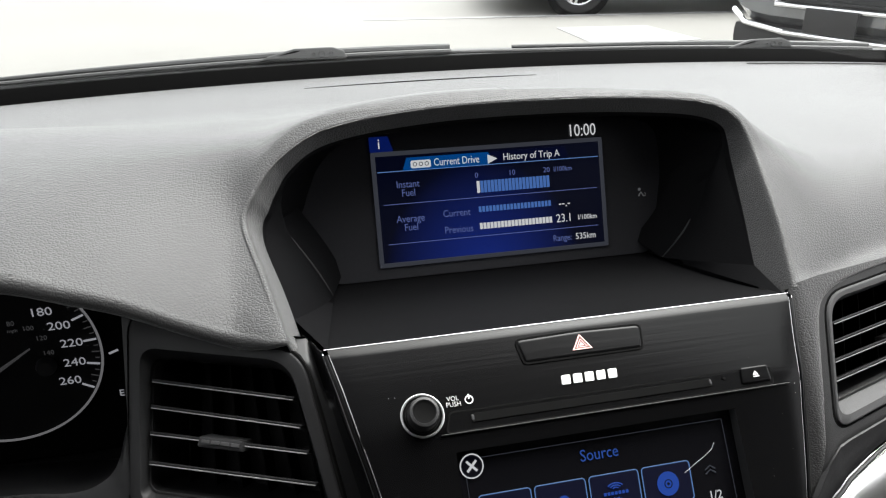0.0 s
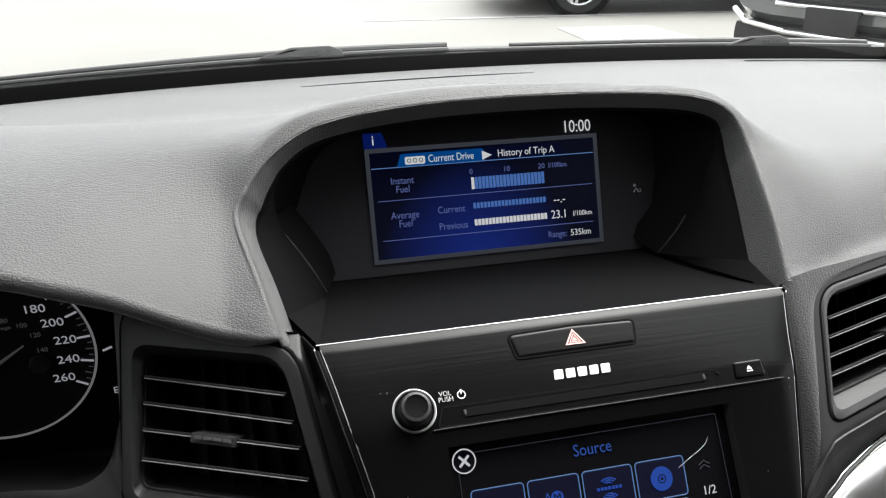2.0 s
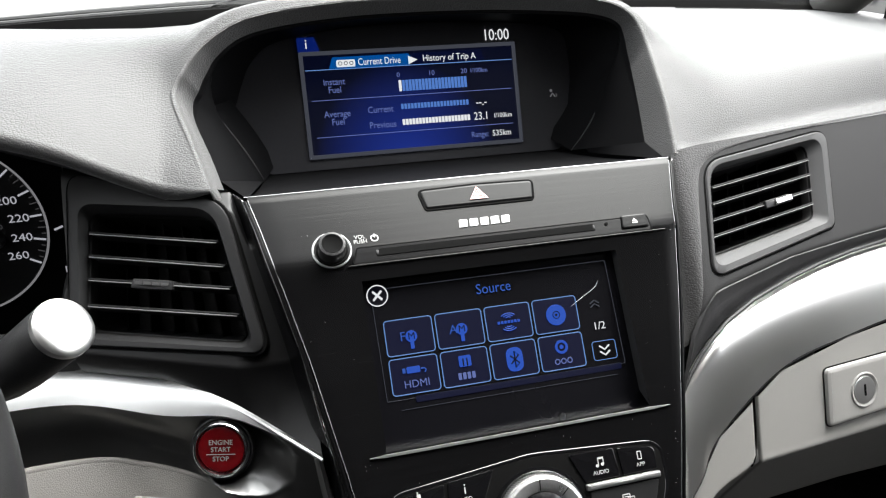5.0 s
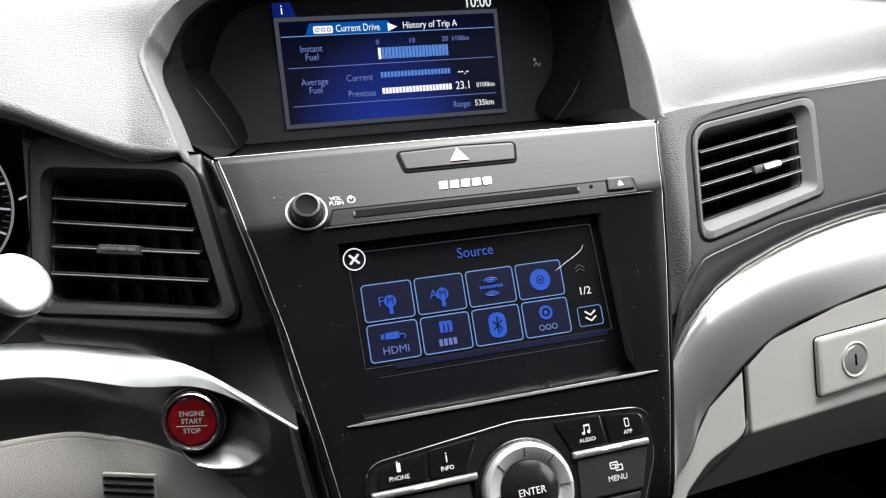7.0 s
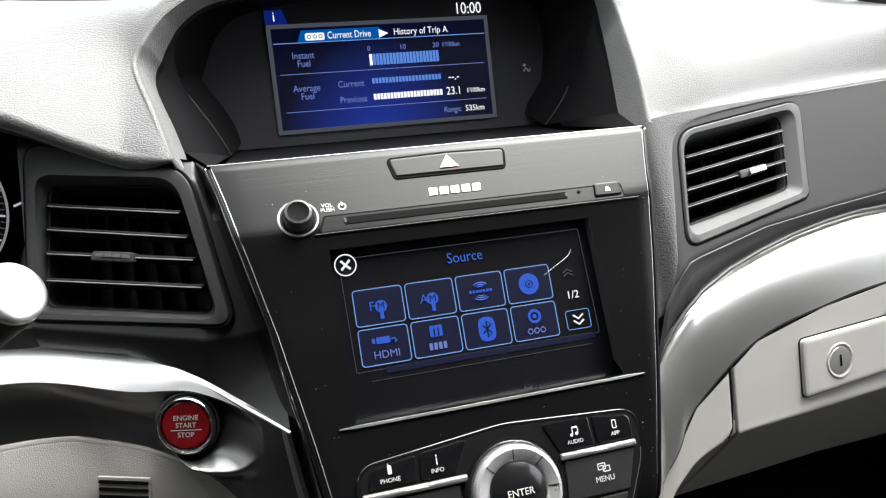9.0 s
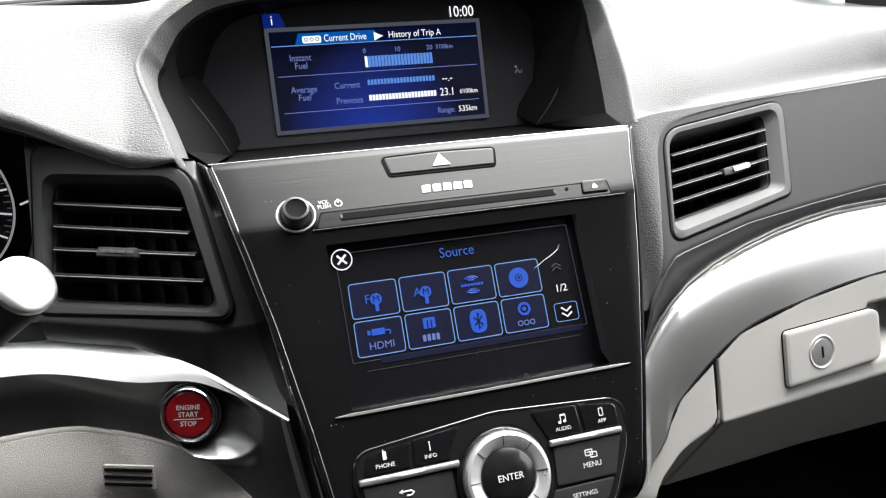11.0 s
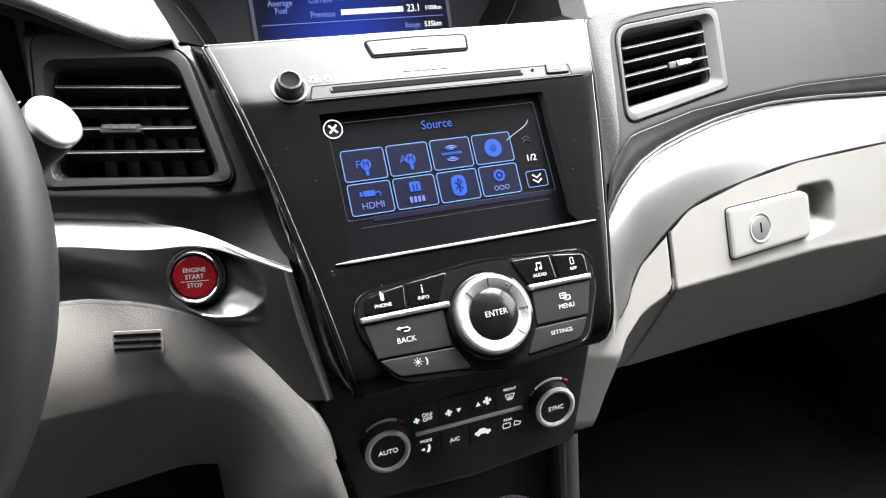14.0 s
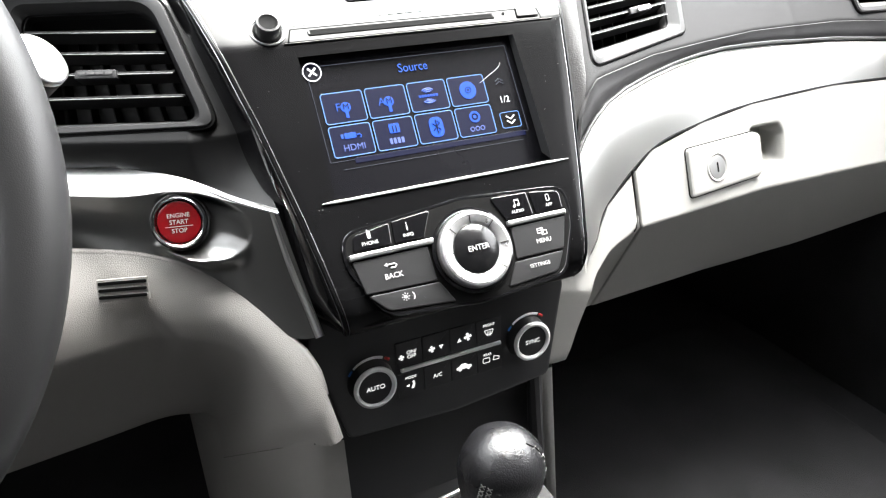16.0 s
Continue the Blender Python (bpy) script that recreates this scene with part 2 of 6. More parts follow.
def sheet(rows, close=False):
    bm = bmesh.new()
    vs = [[bm.verts.new(p) for p in r] for r in rows]
    for a, b in zip(vs, vs[1:]):
        n = len(a)
        for i in range(n if close else n - 1):
            j = (i + 1) % n
            bm.faces.new((a[i], a[j], b[j], b[i]))
    return bm


def cap(bm, ring):
    bm.faces.new(ring)


def offset(outline, d):
    """The outline moved outwards by d (inwards: minus); counter-clockwise."""
    n, out = len(outline), []
    for i in range(n):
        p, a, b = (Vector(outline[k % n]) for k in (i, i - 1, i + 1))
        e, f = (p - a), (b - p)
        e = e.normalized() if e.length > 1e-9 else f.normalized()
        f = f.normalized() if f.length > 1e-9 else e
        ne, nf = Vector((e.y, -e.x)), Vector((f.y, -f.x))
        k = ne + nf
        s = max(0.35, (k.length_squared) / 2)
        out.append(tuple(p + k * (d / s)))
    return out


def slab(outline, depth, bevel=0.0006, dome=0.0, back=True):
    """A plate with that outline, its face at z = 0 and its edge rounded."""
    bm = bmesh.new()
    rings = []
    steps = [(-bevel * 1.7, 0.0), (-bevel, 0.0), (-bevel * 0.3, -bevel * 0.3), (0.0, -bevel), (0.0, -depth)]
    for d, z in steps:
        rings.append([bm.verts.new((x, y, z)) for x, y in (offset(outline, d) if d else outline)])
    for a, b in zip(rings, rings[1:]):
        for i in range(len(a)):
            j = (i + 1) % len(a)
            bm.faces.new((a[i], b[i], b[j], a[j]))
    if dome:
        cx = sum(v.co.x for v in rings[0]) / len(rings[0])
        cy = sum(v.co.y for v in rings[0]) / len(rings[0])
        last = rings[0]
        for k in (0.75, 0.5, 0.25):
            r = [bm.verts.new((cx + (v.co.x - cx) * k, cy + (v.co.y - cy) * k, dome * (1 - k * k))) for v in rings[0]]
            for i in range(len(r)):
                j = (i + 1) % len(r)
                bm.faces.new((r[i], last[i], last[j], r[j]))
            last = r
        bm.faces.new(last)
    else:
        bm.faces.new(rings[0])
    if back:
        bm.faces.new(list(reversed(rings[-1])))
    return bm


def hoop(outline, width, depth, bevel=0.0005, inner_depth=None):
    """A flat frame: the outline outside, open inside."""
    bm = bmesh.new()
    inner = offset(outline, -width)
    seq = [(outline, -depth), (outline, -bevel), (offset(outline, -bevel), 0.0), (offset(outline, -width + bevel), 0.0),
           (inner, -bevel), (inner, -(inner_depth or depth))]
    rings = [[bm.verts.new((x, y, z)) for x, y in o] for o, z in seq]
    for a, b in zip(rings, rings[1:]):
        for i in range(len(a)):
            j = (i + 1) % len(a)
            bm.faces.new((a[j], b[j], b[i], a[i]))
    bmesh.ops.reverse_faces(bm, faces=bm.faces[:])
    return bm


def rrect(w, h, r, cx=0.0, cy=0.0, n=4):
    pts = []
    for sx, sy, a0 in ((1, 1, 0), (-1, 1, 90), (-1, -1, 180), (1, -1, 270)):
        for k in range(n + 1):
            a = radians(a0 + 90 * k / n)
            pts.append((cx + sx * (w / 2 - r) + r * math.cos(a), cy + sy * (h / 2 - r) + r * math.sin(a)))
    return pts


def rpoly(corners, r, n=4):
    """A polygon (counter-clockwise) with rounded corners."""
    out, m = [], len(corners)
    rs = r if isinstance(r, (list, tuple)) else [r] * m
    for i in range(m):
        p, a, b = Vector(corners[i]), Vector(corners[i - 1]), Vector(corners[(i + 1) % m])
        da, db = (a - p).normalized(), (b - p).normalized()
        half = da.angle(db) / 2
        t = min(rs[i] / math.tan(half), (a - p).length * 0.48, (b - p).length * 0.48)
        p0, p1 = p + da * t, p + db * t
        for k in range(n + 1):
            s = k / n
            q = p0 * (1 - s) ** 2 + p * 2 * s * (1 - s) + p1 * s * s
            out.append((q.x, q.y))
    return out


def disc(r, n=40, cx=0.0, cy=0.0):
    return [(cx + r * math.cos(2 * math.pi * k / n), cy + r * math.sin(2 * math.pi * k / n)) for k in range(n)]


def lathe(profile, n=48):
    """Turns (radius, height) pairs about z; ends at radius 0 are closed."""
    bm = bmesh.new()
    rings = []
    for r, z in profile:
        if r < 1e-6:
            rings.append([bm.verts.new((0, 0, z))])
        else:
            rings.append([bm.verts.new((r * math.cos(2 * math.pi * k / n), r * math.sin(2 * math.pi * k / n), z)) for k in range(n)])
    for a, b in zip(rings, rings[1:]):
        for i in range(n):
            j = (i + 1) % n
            if len(a) == 1:
                bm.faces.new((a[0], b[i], b[j]))
            elif len(b) == 1:
                bm.faces.new((a[i], b[0], a[j]))
            else:
                bm.faces.new((a[i], b[i], b[j], a[j]))
    return bm


def tube(points, r, n=10, closed=False, squash=1.0, up=(0, 0, 1)):
    """A round bar along points; r may be a list."""
    bm = bmesh.new()
    pts = [Vector(p) for p in points]
    rings = []
    for i, p in enumerate(pts):
        a, b = pts[i - 1] if (i or closed) else p, pts[(i + 1) % len(pts)] if (i < len(pts) - 1 or closed) else p
        d = (b - a).normalized()
        s = d.cross(Vector(up))
        s = s.normalized() if s.length > 1e-4 else d.cross(Vector((0, 1, 0))).normalized()
        u = s.cross(d)
        rr = r[i] if isinstance(r, (list, tuple)) else r
        rings.append([bm.verts.new(p + s * rr * math.cos(2 * math.pi * k / n) + u * rr * squash * math.sin(2 * math.pi * k / n)) for k in range(n)])
    for i in range(len(rings) if closed else len(rings) - 1):
        a, b = rings[i], rings[(i + 1) % len(rings)]
        for k in range(n):
            j = (k + 1) % n
            bm.faces.new((a[k], a[j], b[j], b[k]))
    if not closed:
        bm.faces.new(list(reversed(rings[0])))
        bm.faces.new(rings[-1])
    return bm


def letters(body, size, align="CENTER", wide=1.0, thick=0.0001):
    """Lettering as a bmesh in its own frame."""
    cu = bpy.data.curves.new("lettering", "FONT")
    cu.body, cu.size, cu.align_x, cu.align_y = body, size, align, "CENTER"
    cu.extrude = thick
    cu.space_line = 0.85
    cu.resolution_u = 3
    ob = bpy.data.objects.new("lettering", cu)
    scene.collection.objects.link(ob)
    me = bpy.data.meshes.new_from_object(ob)
    bm = bmesh.new()
    bm.from_mesh(me)
    bpy.data.objects.remove(ob)
    bpy.data.curves.remove(cu)
    bpy.data.meshes.remove(me)
    if wide != 1.0:
        bmesh.ops.scale(bm, vec=(wide, 1, 1), verts=bm.verts)
    return bm


def at(f, u, v, n=0.0, turn=0.0):
    """A place on the frame f."""
    return f @ Matrix.Translation((u, v, n)) @ Matrix.Rotation(radians(turn), 4, "Z")


def box(w, d, h, bevel=0.002):
    bm = bmesh.new()
    bmesh.ops.create_cube(bm, size=1)
    bmesh.ops.scale(bm, vec=(w, d, h), verts=bm.verts)
    if bevel:
        bmesh.ops.bevel(bm, geom=bm.edges[:], offset=bevel, segments=2, affect="EDGES", profile=0.7)
    return bm


def join(*bms):
    bm = bmesh.new()
    for b in bms:
        me = bpy.data.meshes.new("piece")
        b.to_mesh(me)
        b.free()
        bm.from_mesh(me)
        bpy.data.meshes.remove(me)
    return bm


def moved(bm, m):
    bmesh.ops.transform(bm, matrix=m, verts=bm.verts)
    return bm


def along(table, u):
    """A smooth curve through the rows of table at u in 0..1 (Catmull-Rom)."""
    n = len(table) - 1
    s = min(max(u, 0), 1) * n
    i = min(int(s), n - 1)
    t = s - i
    p0, p1, p2, p3 = (np.array(table[min(max(k, 0), n)], float) for k in (i - 1, i, i + 1, i + 2))
    return 0.5 * (2 * p1 + (p2 - p0) * t + (2 * p0 - 5 * p1 + 4 * p2 - p3) * t * t + (3 * p1 - p0 - 3 * p2 + p3) * t ** 3)


def smooth01(t):
    t = min(max(t, 0.0), 1.0)
    return t * t * (3 - 2 * t)


def interp(x, xs, ys):
    return float(np.interp(x, xs, ys))

# ---- dashboard: the upper pad and the hood over the display ----
def side_y(x):
    """How far ahead the dash face lies at z = 0.87; the driver's side turns away more."""
    if x < 0:
        return 0.003 + 0.455 * max(min(-x, 0.27) - 0.155, 0)
    return trim_side(x)


def trim_side(x):
    return 0.003 + 0.2 * max(abs(x) - 0.155, 0) - 0.12 * max(abs(x) - 0.45, 0)


def face_y(x, z):
    return side_y(x) + 0.69 * (z - 0.87)


def trim_y(x, z):
    return trim_side(x) + 0.69 * (z - 0.87)


RIM_R = [(0.149, 0.009, 0.881), (0.159, 0.045, 0.907), (0.166, 0.083, 0.9325), (0.168, 0.097, 0.942), (0.1665, 0.107, 0.9520),
         (0.161, 0.114, 0.9612), (0.149, 0.1205, 0.9680), (0.122, 0.1255, 0.9725), (0.060, 0.130, 0.9758), (0.0, 0.131, 0.9765)]
RIM_L = [(0.1590, 0.009, 0.8858), (0.1680, 0.045, 0.9065), (0.1768, 0.080, 0.9268), (0.1705, 0.093, 0.9385), (0.1625, 0.102, 0.9475),
         (0.1520, 0.110, 0.9560), (0.1300, 0.1195, 0.9665), (0.0980, 0.1255, 0.9720), (0.050, 0.1295, 0.9755), (0.0, 0.131, 0.9765)]


def rim_of(side):
    return RIM_L if side < 0 else RIM_R


def rim_x(y, side):
    rim = rim_of(side)
    return interp(y, [p[1] for p in rim], [p[0] for p in rim])


def base_z(x):
    return 0.915 - 0.052 * (x - 0.1) ** 2


BROW_X = [-0.80, -0.55, -0.45, -0.36, -0.2858, -0.2627, -0.238, -0.2128, -0.186, -0.149]
BROW_Z = [0.890, 0.915, 0.940, 0.948, 0.9316, 0.9217, 0.9122, 0.9003, 0.8884, 0.880]


def left_height(x, y):
    z0 = interp(x, BROW_X, BROW_Z)
    zm = interp(x, [-0.8, -0.5, -0.36, -0.25, -0.16, 0.0], [0.905, 0.945, 0.964, 0.958, 0.955, 0.972])
    zb = base_z(x)
    if y < 0.16:
        t = y / 0.16
        return z0 + (zm - z0) * (1 - (1 - t) ** 2)
    return zm + (zb - zm) * smooth01((y - 0.16) / 0.27)


def right_height(x, y):
    yr = side_y(x) + 0.69 * 0.012
    zm = sum(interp(x + 0.0125 * d, [0.0, 0.14, 0.22, 0.34, 0.8], [0.972, 0.950, 0.925, 0.921, 0.912]) for d in range(-6, 7)) / 13
    zb = base_z(x)
    if y < 0.16:
        t = max(0.0, (y - yr) / (0.16 - yr))
        return 0.882 + (zm - 0.882) * (1 - (1 - t) ** 3)
    return zm + (zb - zm) * smooth01((y - 0.16) / 0.27)


RIM_FINE = {s: np.array([along(rim_of(s), k / 240) for k in range(241)]) for s in (-1, 1)}


def height(x, y, side):
    """The pad's height: it meets the hood's rim and settles into the dash with distance from it."""
    share = smooth01((x + 0.07) / 0.14)

    def f(u, v):
        return (left_height(u, v) * (1 - share) if share < 1 else 0.0) + (right_height(u, v) * share if share > 0 else 0.0)
    rim = RIM_FINE[side]
    d2 = (rim[:, 0] - abs(x)) ** 2 + (rim[:, 1] - y) ** 2
    i = int(np.argmin(d2))
    d = math.sqrt(d2[i])
    soft = 0.0003 + 0.006 * min(1.0, d / 0.03)
    near = np.exp(-(np.sqrt(d2) - d) / soft)
    px, py, pz = (rim * near[:, None]).sum(axis=0) / near.sum()
    k = smooth01(1 - d / (0.095 - 0.020 * share))
    # the padded edge rolls up from the rim
    roll = 0.0055 * smooth01((pz - 0.935) / 0.03) * smooth01(d / 0.010) * smooth01(1 - d / (0.075 - 0.020 * share))
    return f(x, y) + (pz - f(px * side, py)) * k + roll


def top_pad(side):
    ys = [0.009 + 0.073 * k / 14 for k in range(15)] + [0.087, 0.092, 0.097, 0.102, 0.107, 0.112, 0.116, 0.120, 0.123, 0.1255, 0.1275, 0.129, 0.130, 0.1305, 0.131]
    ys += [0.134, 0.140, 0.148, 0.158] + [0.17 + 0.38 * k / 26 for k in range(27)]
    rows = []
    for y in ys:
        xe = rim_x(min(y, 0.131), side) * side
        if y > 0.1308:
            xe = 0.0
        row = []
        for k in range(81):
            x = xe + (0.21 * side - xe) * k / 36 if k < 36 else side * (0.21 + 0.59 * ((k - 36) / 44) ** 1.3)
            yr = (0.02 - 0.011 * smooth01(1 - (abs(x) - 0.159) / 0.03)) if side < 0 else side_y(x) + 0.69 * 0.012
            yy = y + (yr - 0.009) * max(0, 1 - (y - 0.009) / 0.12) if abs(x) > 0.15 else y
            row.append((x, yy, height(x, y, side)))
        rows.append(row)
    return sheet(rows)


dash = thing("dashboard", (0, 0.2, 0.9), "black grained leather-look dashboard with a hooded display recess", "dashboard")
part("top_pad", top_pad(-1), LEATHER, dash, smooth=80)
part("top_pad", top_pad(1), LEATHER, dash, smooth=80, flip=True)


def rim_loop(n=90):
    left, right = ([along(rim_of(s), k / n) for k in range(n + 1)] for s in (-1, 1))
    return [np.array((-p[0], p[1], p[2])) for p in left] + [p for p in right[::-1]][1:]


def hood_lip():
    """The rounded leather edge round the display opening."""
    rows = [[] for _ in range(9)]
    loop = rim_loop()
    for i, p in enumerate(loop):
        a, b = loop[max(i - 1, 0)], loop[min(i + 1, len(loop) - 1)]
        d = Vector(b - a).normalized()
        inward = Vector((0, 0.09, 0.915)) - Vector(p)
        inward = (inward - d * inward.dot(d)).normalized()
        ahead = Vector((0, 1, 0)) - d * d.y
        ahead = (ahead - inward * ahead.dot(inward)).normalized()
        top = smooth01((p[2] - 0.935) / 0.03)
        w = 1.0 - 0.28 * top
        for r, (s, t) in enumerate(((-0.002, 0.0004), (0.0, 0.0), (0.0012, 0.0012), (0.0026, 0.0034), (0.0042, 0.0066), (0.0060, 0.0102), (0.0080, 0.0140), (0.0102, 0.0178), (0.0122, 0.0215))):
            rows[r].append(Vector(p) + inward * s * w + ahead * t * (1 - 0.50 * top))
    return rows


lip_rows = hood_lip()
inner_edge = lip_rows[-1]


def lip_band(i, q0, q1, n=8):
    """Points across the lip at column i, between two shares of its width."""
    out = []
    for k in range(n + 1):
        f = (q0 + (q1 - q0) * k / n) * 8
        r = min(int(f), 7)
        out.append(lip_rows[r][i].lerp(lip_rows[r + 1][i], f - r))
    return out


# leather round the edge; above the bend its inner part is blackened as shade
skin, lip_shade = [], []
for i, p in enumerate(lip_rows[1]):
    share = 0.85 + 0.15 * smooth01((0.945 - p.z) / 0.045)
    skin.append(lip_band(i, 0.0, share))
    lip_shade.append(lip_band(i, share, 1.0))
part("hood_lip", sheet(skin), LEATHER, dash, "grained leather edge of the display hood", smooth=80, flip=True)
part("hood_edge_shade", sheet(lip_shade), LINING, dash, "underside of the hood's leather edge, blackened as shade", smooth=80, flip=True)


def lens_y(z):
    return 0.144 + 0.38 * (z - 0.857)


def hood_lining():
    """The dark walls from the lip to the display lens."""
    far = []
    for p in inner_edge:
        z = 0.848 + (p.z - 0.875) * 1.17
        far.append(Vector((p.x * 0.86, lens_y(z) + 0.004, z)))
    rows = []
    for k in range(9):
        t = k / 8
        rows.append([a.lerp(b, t) for a, b in zip(inner_edge, far)])
    return sheet(rows)


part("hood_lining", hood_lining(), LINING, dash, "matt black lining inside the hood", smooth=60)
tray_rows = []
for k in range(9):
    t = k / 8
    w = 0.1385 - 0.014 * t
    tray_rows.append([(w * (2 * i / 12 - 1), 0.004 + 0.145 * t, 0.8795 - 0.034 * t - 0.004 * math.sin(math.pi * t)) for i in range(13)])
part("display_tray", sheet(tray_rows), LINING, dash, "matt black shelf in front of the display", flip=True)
for s in (-1, 1):
    x0, x1 = (0.1575, 0.1260) if s < 0 else (0.1490, 0.1230)
    z0, z1 = (0.9070, 0.8495) if s < 0 else (0.9050, 0.8528)

    def ridge(t):
        return Vector((s * (x0 + (x1 - x0) * t + 0.0025 * math.sin(math.pi * t) * s), 0.1200 - 0.003 * math.sin(math.pi * t), z0 + (z1 - z0) * t))
    part("lining_edge", tube([ridge(k / 10) for k in range(11)], [0.0003 + 0.0006 * math.sin(math.pi * (k + 1) / 12) for k in range(11)], 8), GREYPLASTIC, dash, "raised edge of the lining")
    flank = sorted((p for p in inner_edge if p.x * s > 0.1 and p.z < 0.945), key=lambda p: p.z)
    fz = [p.z for p in flank]
    cheek = []
    for k in range(15):
        t = -0.4 + 1.4 * k / 14
        z = 0.925 - 0.046 * t if t > 0 else 0.925 - 0.05 * t
        r = Vector([interp(z, fz, [p[i] for p in flank]) for i in range(3)])
        e = ridge(t).lerp(r, smooth01(-t / 0.4))
        back = e + Vector((-s * 0.010, 0.030, 0.004)) * (1 - smooth01(-t / 0.4))
        cheek.append([r.lerp(e, q) + Vector((-s * 0.003 * math.sin(math.pi * q) * (1 - smooth01(-t / 0.4)), 0, 0)) for q in (0.0, 0.25, 0.5, 0.75, 1.0)] + [e.lerp(back, 0.5), back])
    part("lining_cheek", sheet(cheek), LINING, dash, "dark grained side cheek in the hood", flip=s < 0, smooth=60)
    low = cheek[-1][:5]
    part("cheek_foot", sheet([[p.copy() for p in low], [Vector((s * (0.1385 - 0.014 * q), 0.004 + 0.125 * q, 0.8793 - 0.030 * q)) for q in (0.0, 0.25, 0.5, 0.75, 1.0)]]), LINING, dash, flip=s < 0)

# the join across the top of the pad
part("pad_seam", tube([(x, 0.500, height(x, 0.500, 1 if x > 0 else -1) + 0.0002) for x in np.linspace(-0.118, 0.155, 40)], [0.0002 + 0.0007 * math.sin(math.pi * (k + 1) / 42) for k in range(40)], 6), GAP, dash)

LEFT_TOP = [(-0.1140, -0.0905, 0.7572), (-0.1340, -0.0670, 0.7600), (-0.1640, -0.0425, 0.7708), (-0.2000, -0.0165, 0.7752), (-0.26, 0.0085, 0.7768), (-0.34, 0.0100, 0.7748), (-0.46, 0.0100, 0.770)]
RIGHT_TOP = [(0.1165, 0.740), (0.1274, 0.7523), (0.1379, 0.7618), (0.151, 0.7712), (0.1645, 0.7777), (0.1912, 0.7849), (0.2249, 0.7904), (0.2597, 0.7944),
             (0.2958, 0.7966), (0.3332, 0.7973), (0.3715, 0.7956), (0.4118, 0.7932), (0.4532, 0.7896), (0.5062, 0.7868), (0.60, 0.778), (0.75, 0.765)]
RTX, RTZ = [p[0] for p in RIGHT_TOP], [p[1] for p in RIGHT_TOP]
BAND_X = [0.118, 0.125, 0.135, 0.150, 0.1581, 0.1675, 0.232, 0.3014, 0.3785, 0.461, 0.5155, 0.75]
BAND_Z = [0.745, 0.757, 0.776, 0.7925, 0.7982, 0.7998, 0.8066, 0.8082, 0.8087, 0.8051, 0.8041, 0.786]


def inside(p, poly):
    hit, n = False, len(poly)
    for i in range(n):
        (x1, y1), (x2, y2) = poly[i], poly[i - 1]
        if (y1 > p[1]) != (y2 > p[1]) and p[0] < (x2 - x1) * (p[1] - y1) / (y2 - y1) + x1:
            hit = not hit
    return hit


def pierce(bm, poly, sign=1):
    """Opens a grid where its faces lie inside the outline in (|x|, z)."""
    gone = [f for f in bm.faces if inside((sign * f.calc_center_median().x, f.calc_center_median().z), poly)]
    bmesh.ops.delete(bm, geom=gone, context="FACES")
    return bm


VENT_MID = [(0.1625, 0.8192), (0.2665, 0.8265), (0.2765, 0.8722), (0.1775, 0.8665)]
CHAMFER_MID = [(0.1620, 0.8120), (0.2745, 0.8218), (0.2865, 0.8740), (0.1750, 0.8690)]
RIM_MID = [(0.1580, 0.8065), (0.2805, 0.8178), (0.2950, 0.8790), (0.1715, 0.8725)]
VENT_LEFT = [(0.1470, 0.8080), (0.2418, 0.8080), (0.2345, 0.8680), (0.1610, 0.8700)]
CHAMFER_LEFT = [(0.1420, 0.8045), (0.2430, 0.8045), (0.2380, 0.8720), (0.1590, 0.8735)]
RIM_LEFT = [(0.1335, 0.8000), (0.2497, 0.8000), (0.2440, 0.8885), (0.1515, 0.8775)]
VENT_FAR = [(0.565, 0.819), (0.68, 0.816), (0.675, 0.862), (0.548, 0.868)]
CHAMFER_FAR = [(0.560, 0.813), (0.685, 0.810), (0.680, 0.867), (0.543, 0.873)]
RIM_FAR = [(0.556, 0.808), (0.692, 0.804), (0.686, 0.872), (0.537, 0.878)]


def grow(poly, d):
    c = Vector((sum(p[0] for p in poly) / 4, sum(p[1] for p in poly) / 4))
    return [tuple(Vector(p) + (Vector(p) - c).normalized() * d) for p in poly]


def right_face():
    rows = []
    hole, hole2 = grow(RIM_MID, -0.007), grow(RIM_FAR, -0.007)
    xs = [0.118 + 0.682 * (k / 230) for k in range(231)]
    for j in range(37):
        row = []
        for x in xs:
            zt = interp(x, BAND_X, BAND_Z) - 0.0008
            top = interp(x, [0.118, 0.141, 0.150], [0.858, 0.858, 0.882])
            z = zt + (top - zt) * j / 36
            y = face_y(x, z)
            y += 0.0015 * smooth01((zt + 0.002 - z) / 0.002)
            if inside((x, z), hole) or inside((x, z), hole2):
                y += 0.007
            # the pad rolls towards the centre stack
            y += 0.010 * smooth01((0.150 - x) / 0.02)
            row.append((x, y, z))
        rows.append(row)
    return sheet(rows)


bm = right_face()
pierce(bm, grow(CHAMFER_MID, 0.002))
pierce(bm, grow(CHAMFER_FAR, 0.002))
part("passenger_face", bm, PAD, dash, "charcoal soft-touch passenger side of the dashboard", smooth=80)
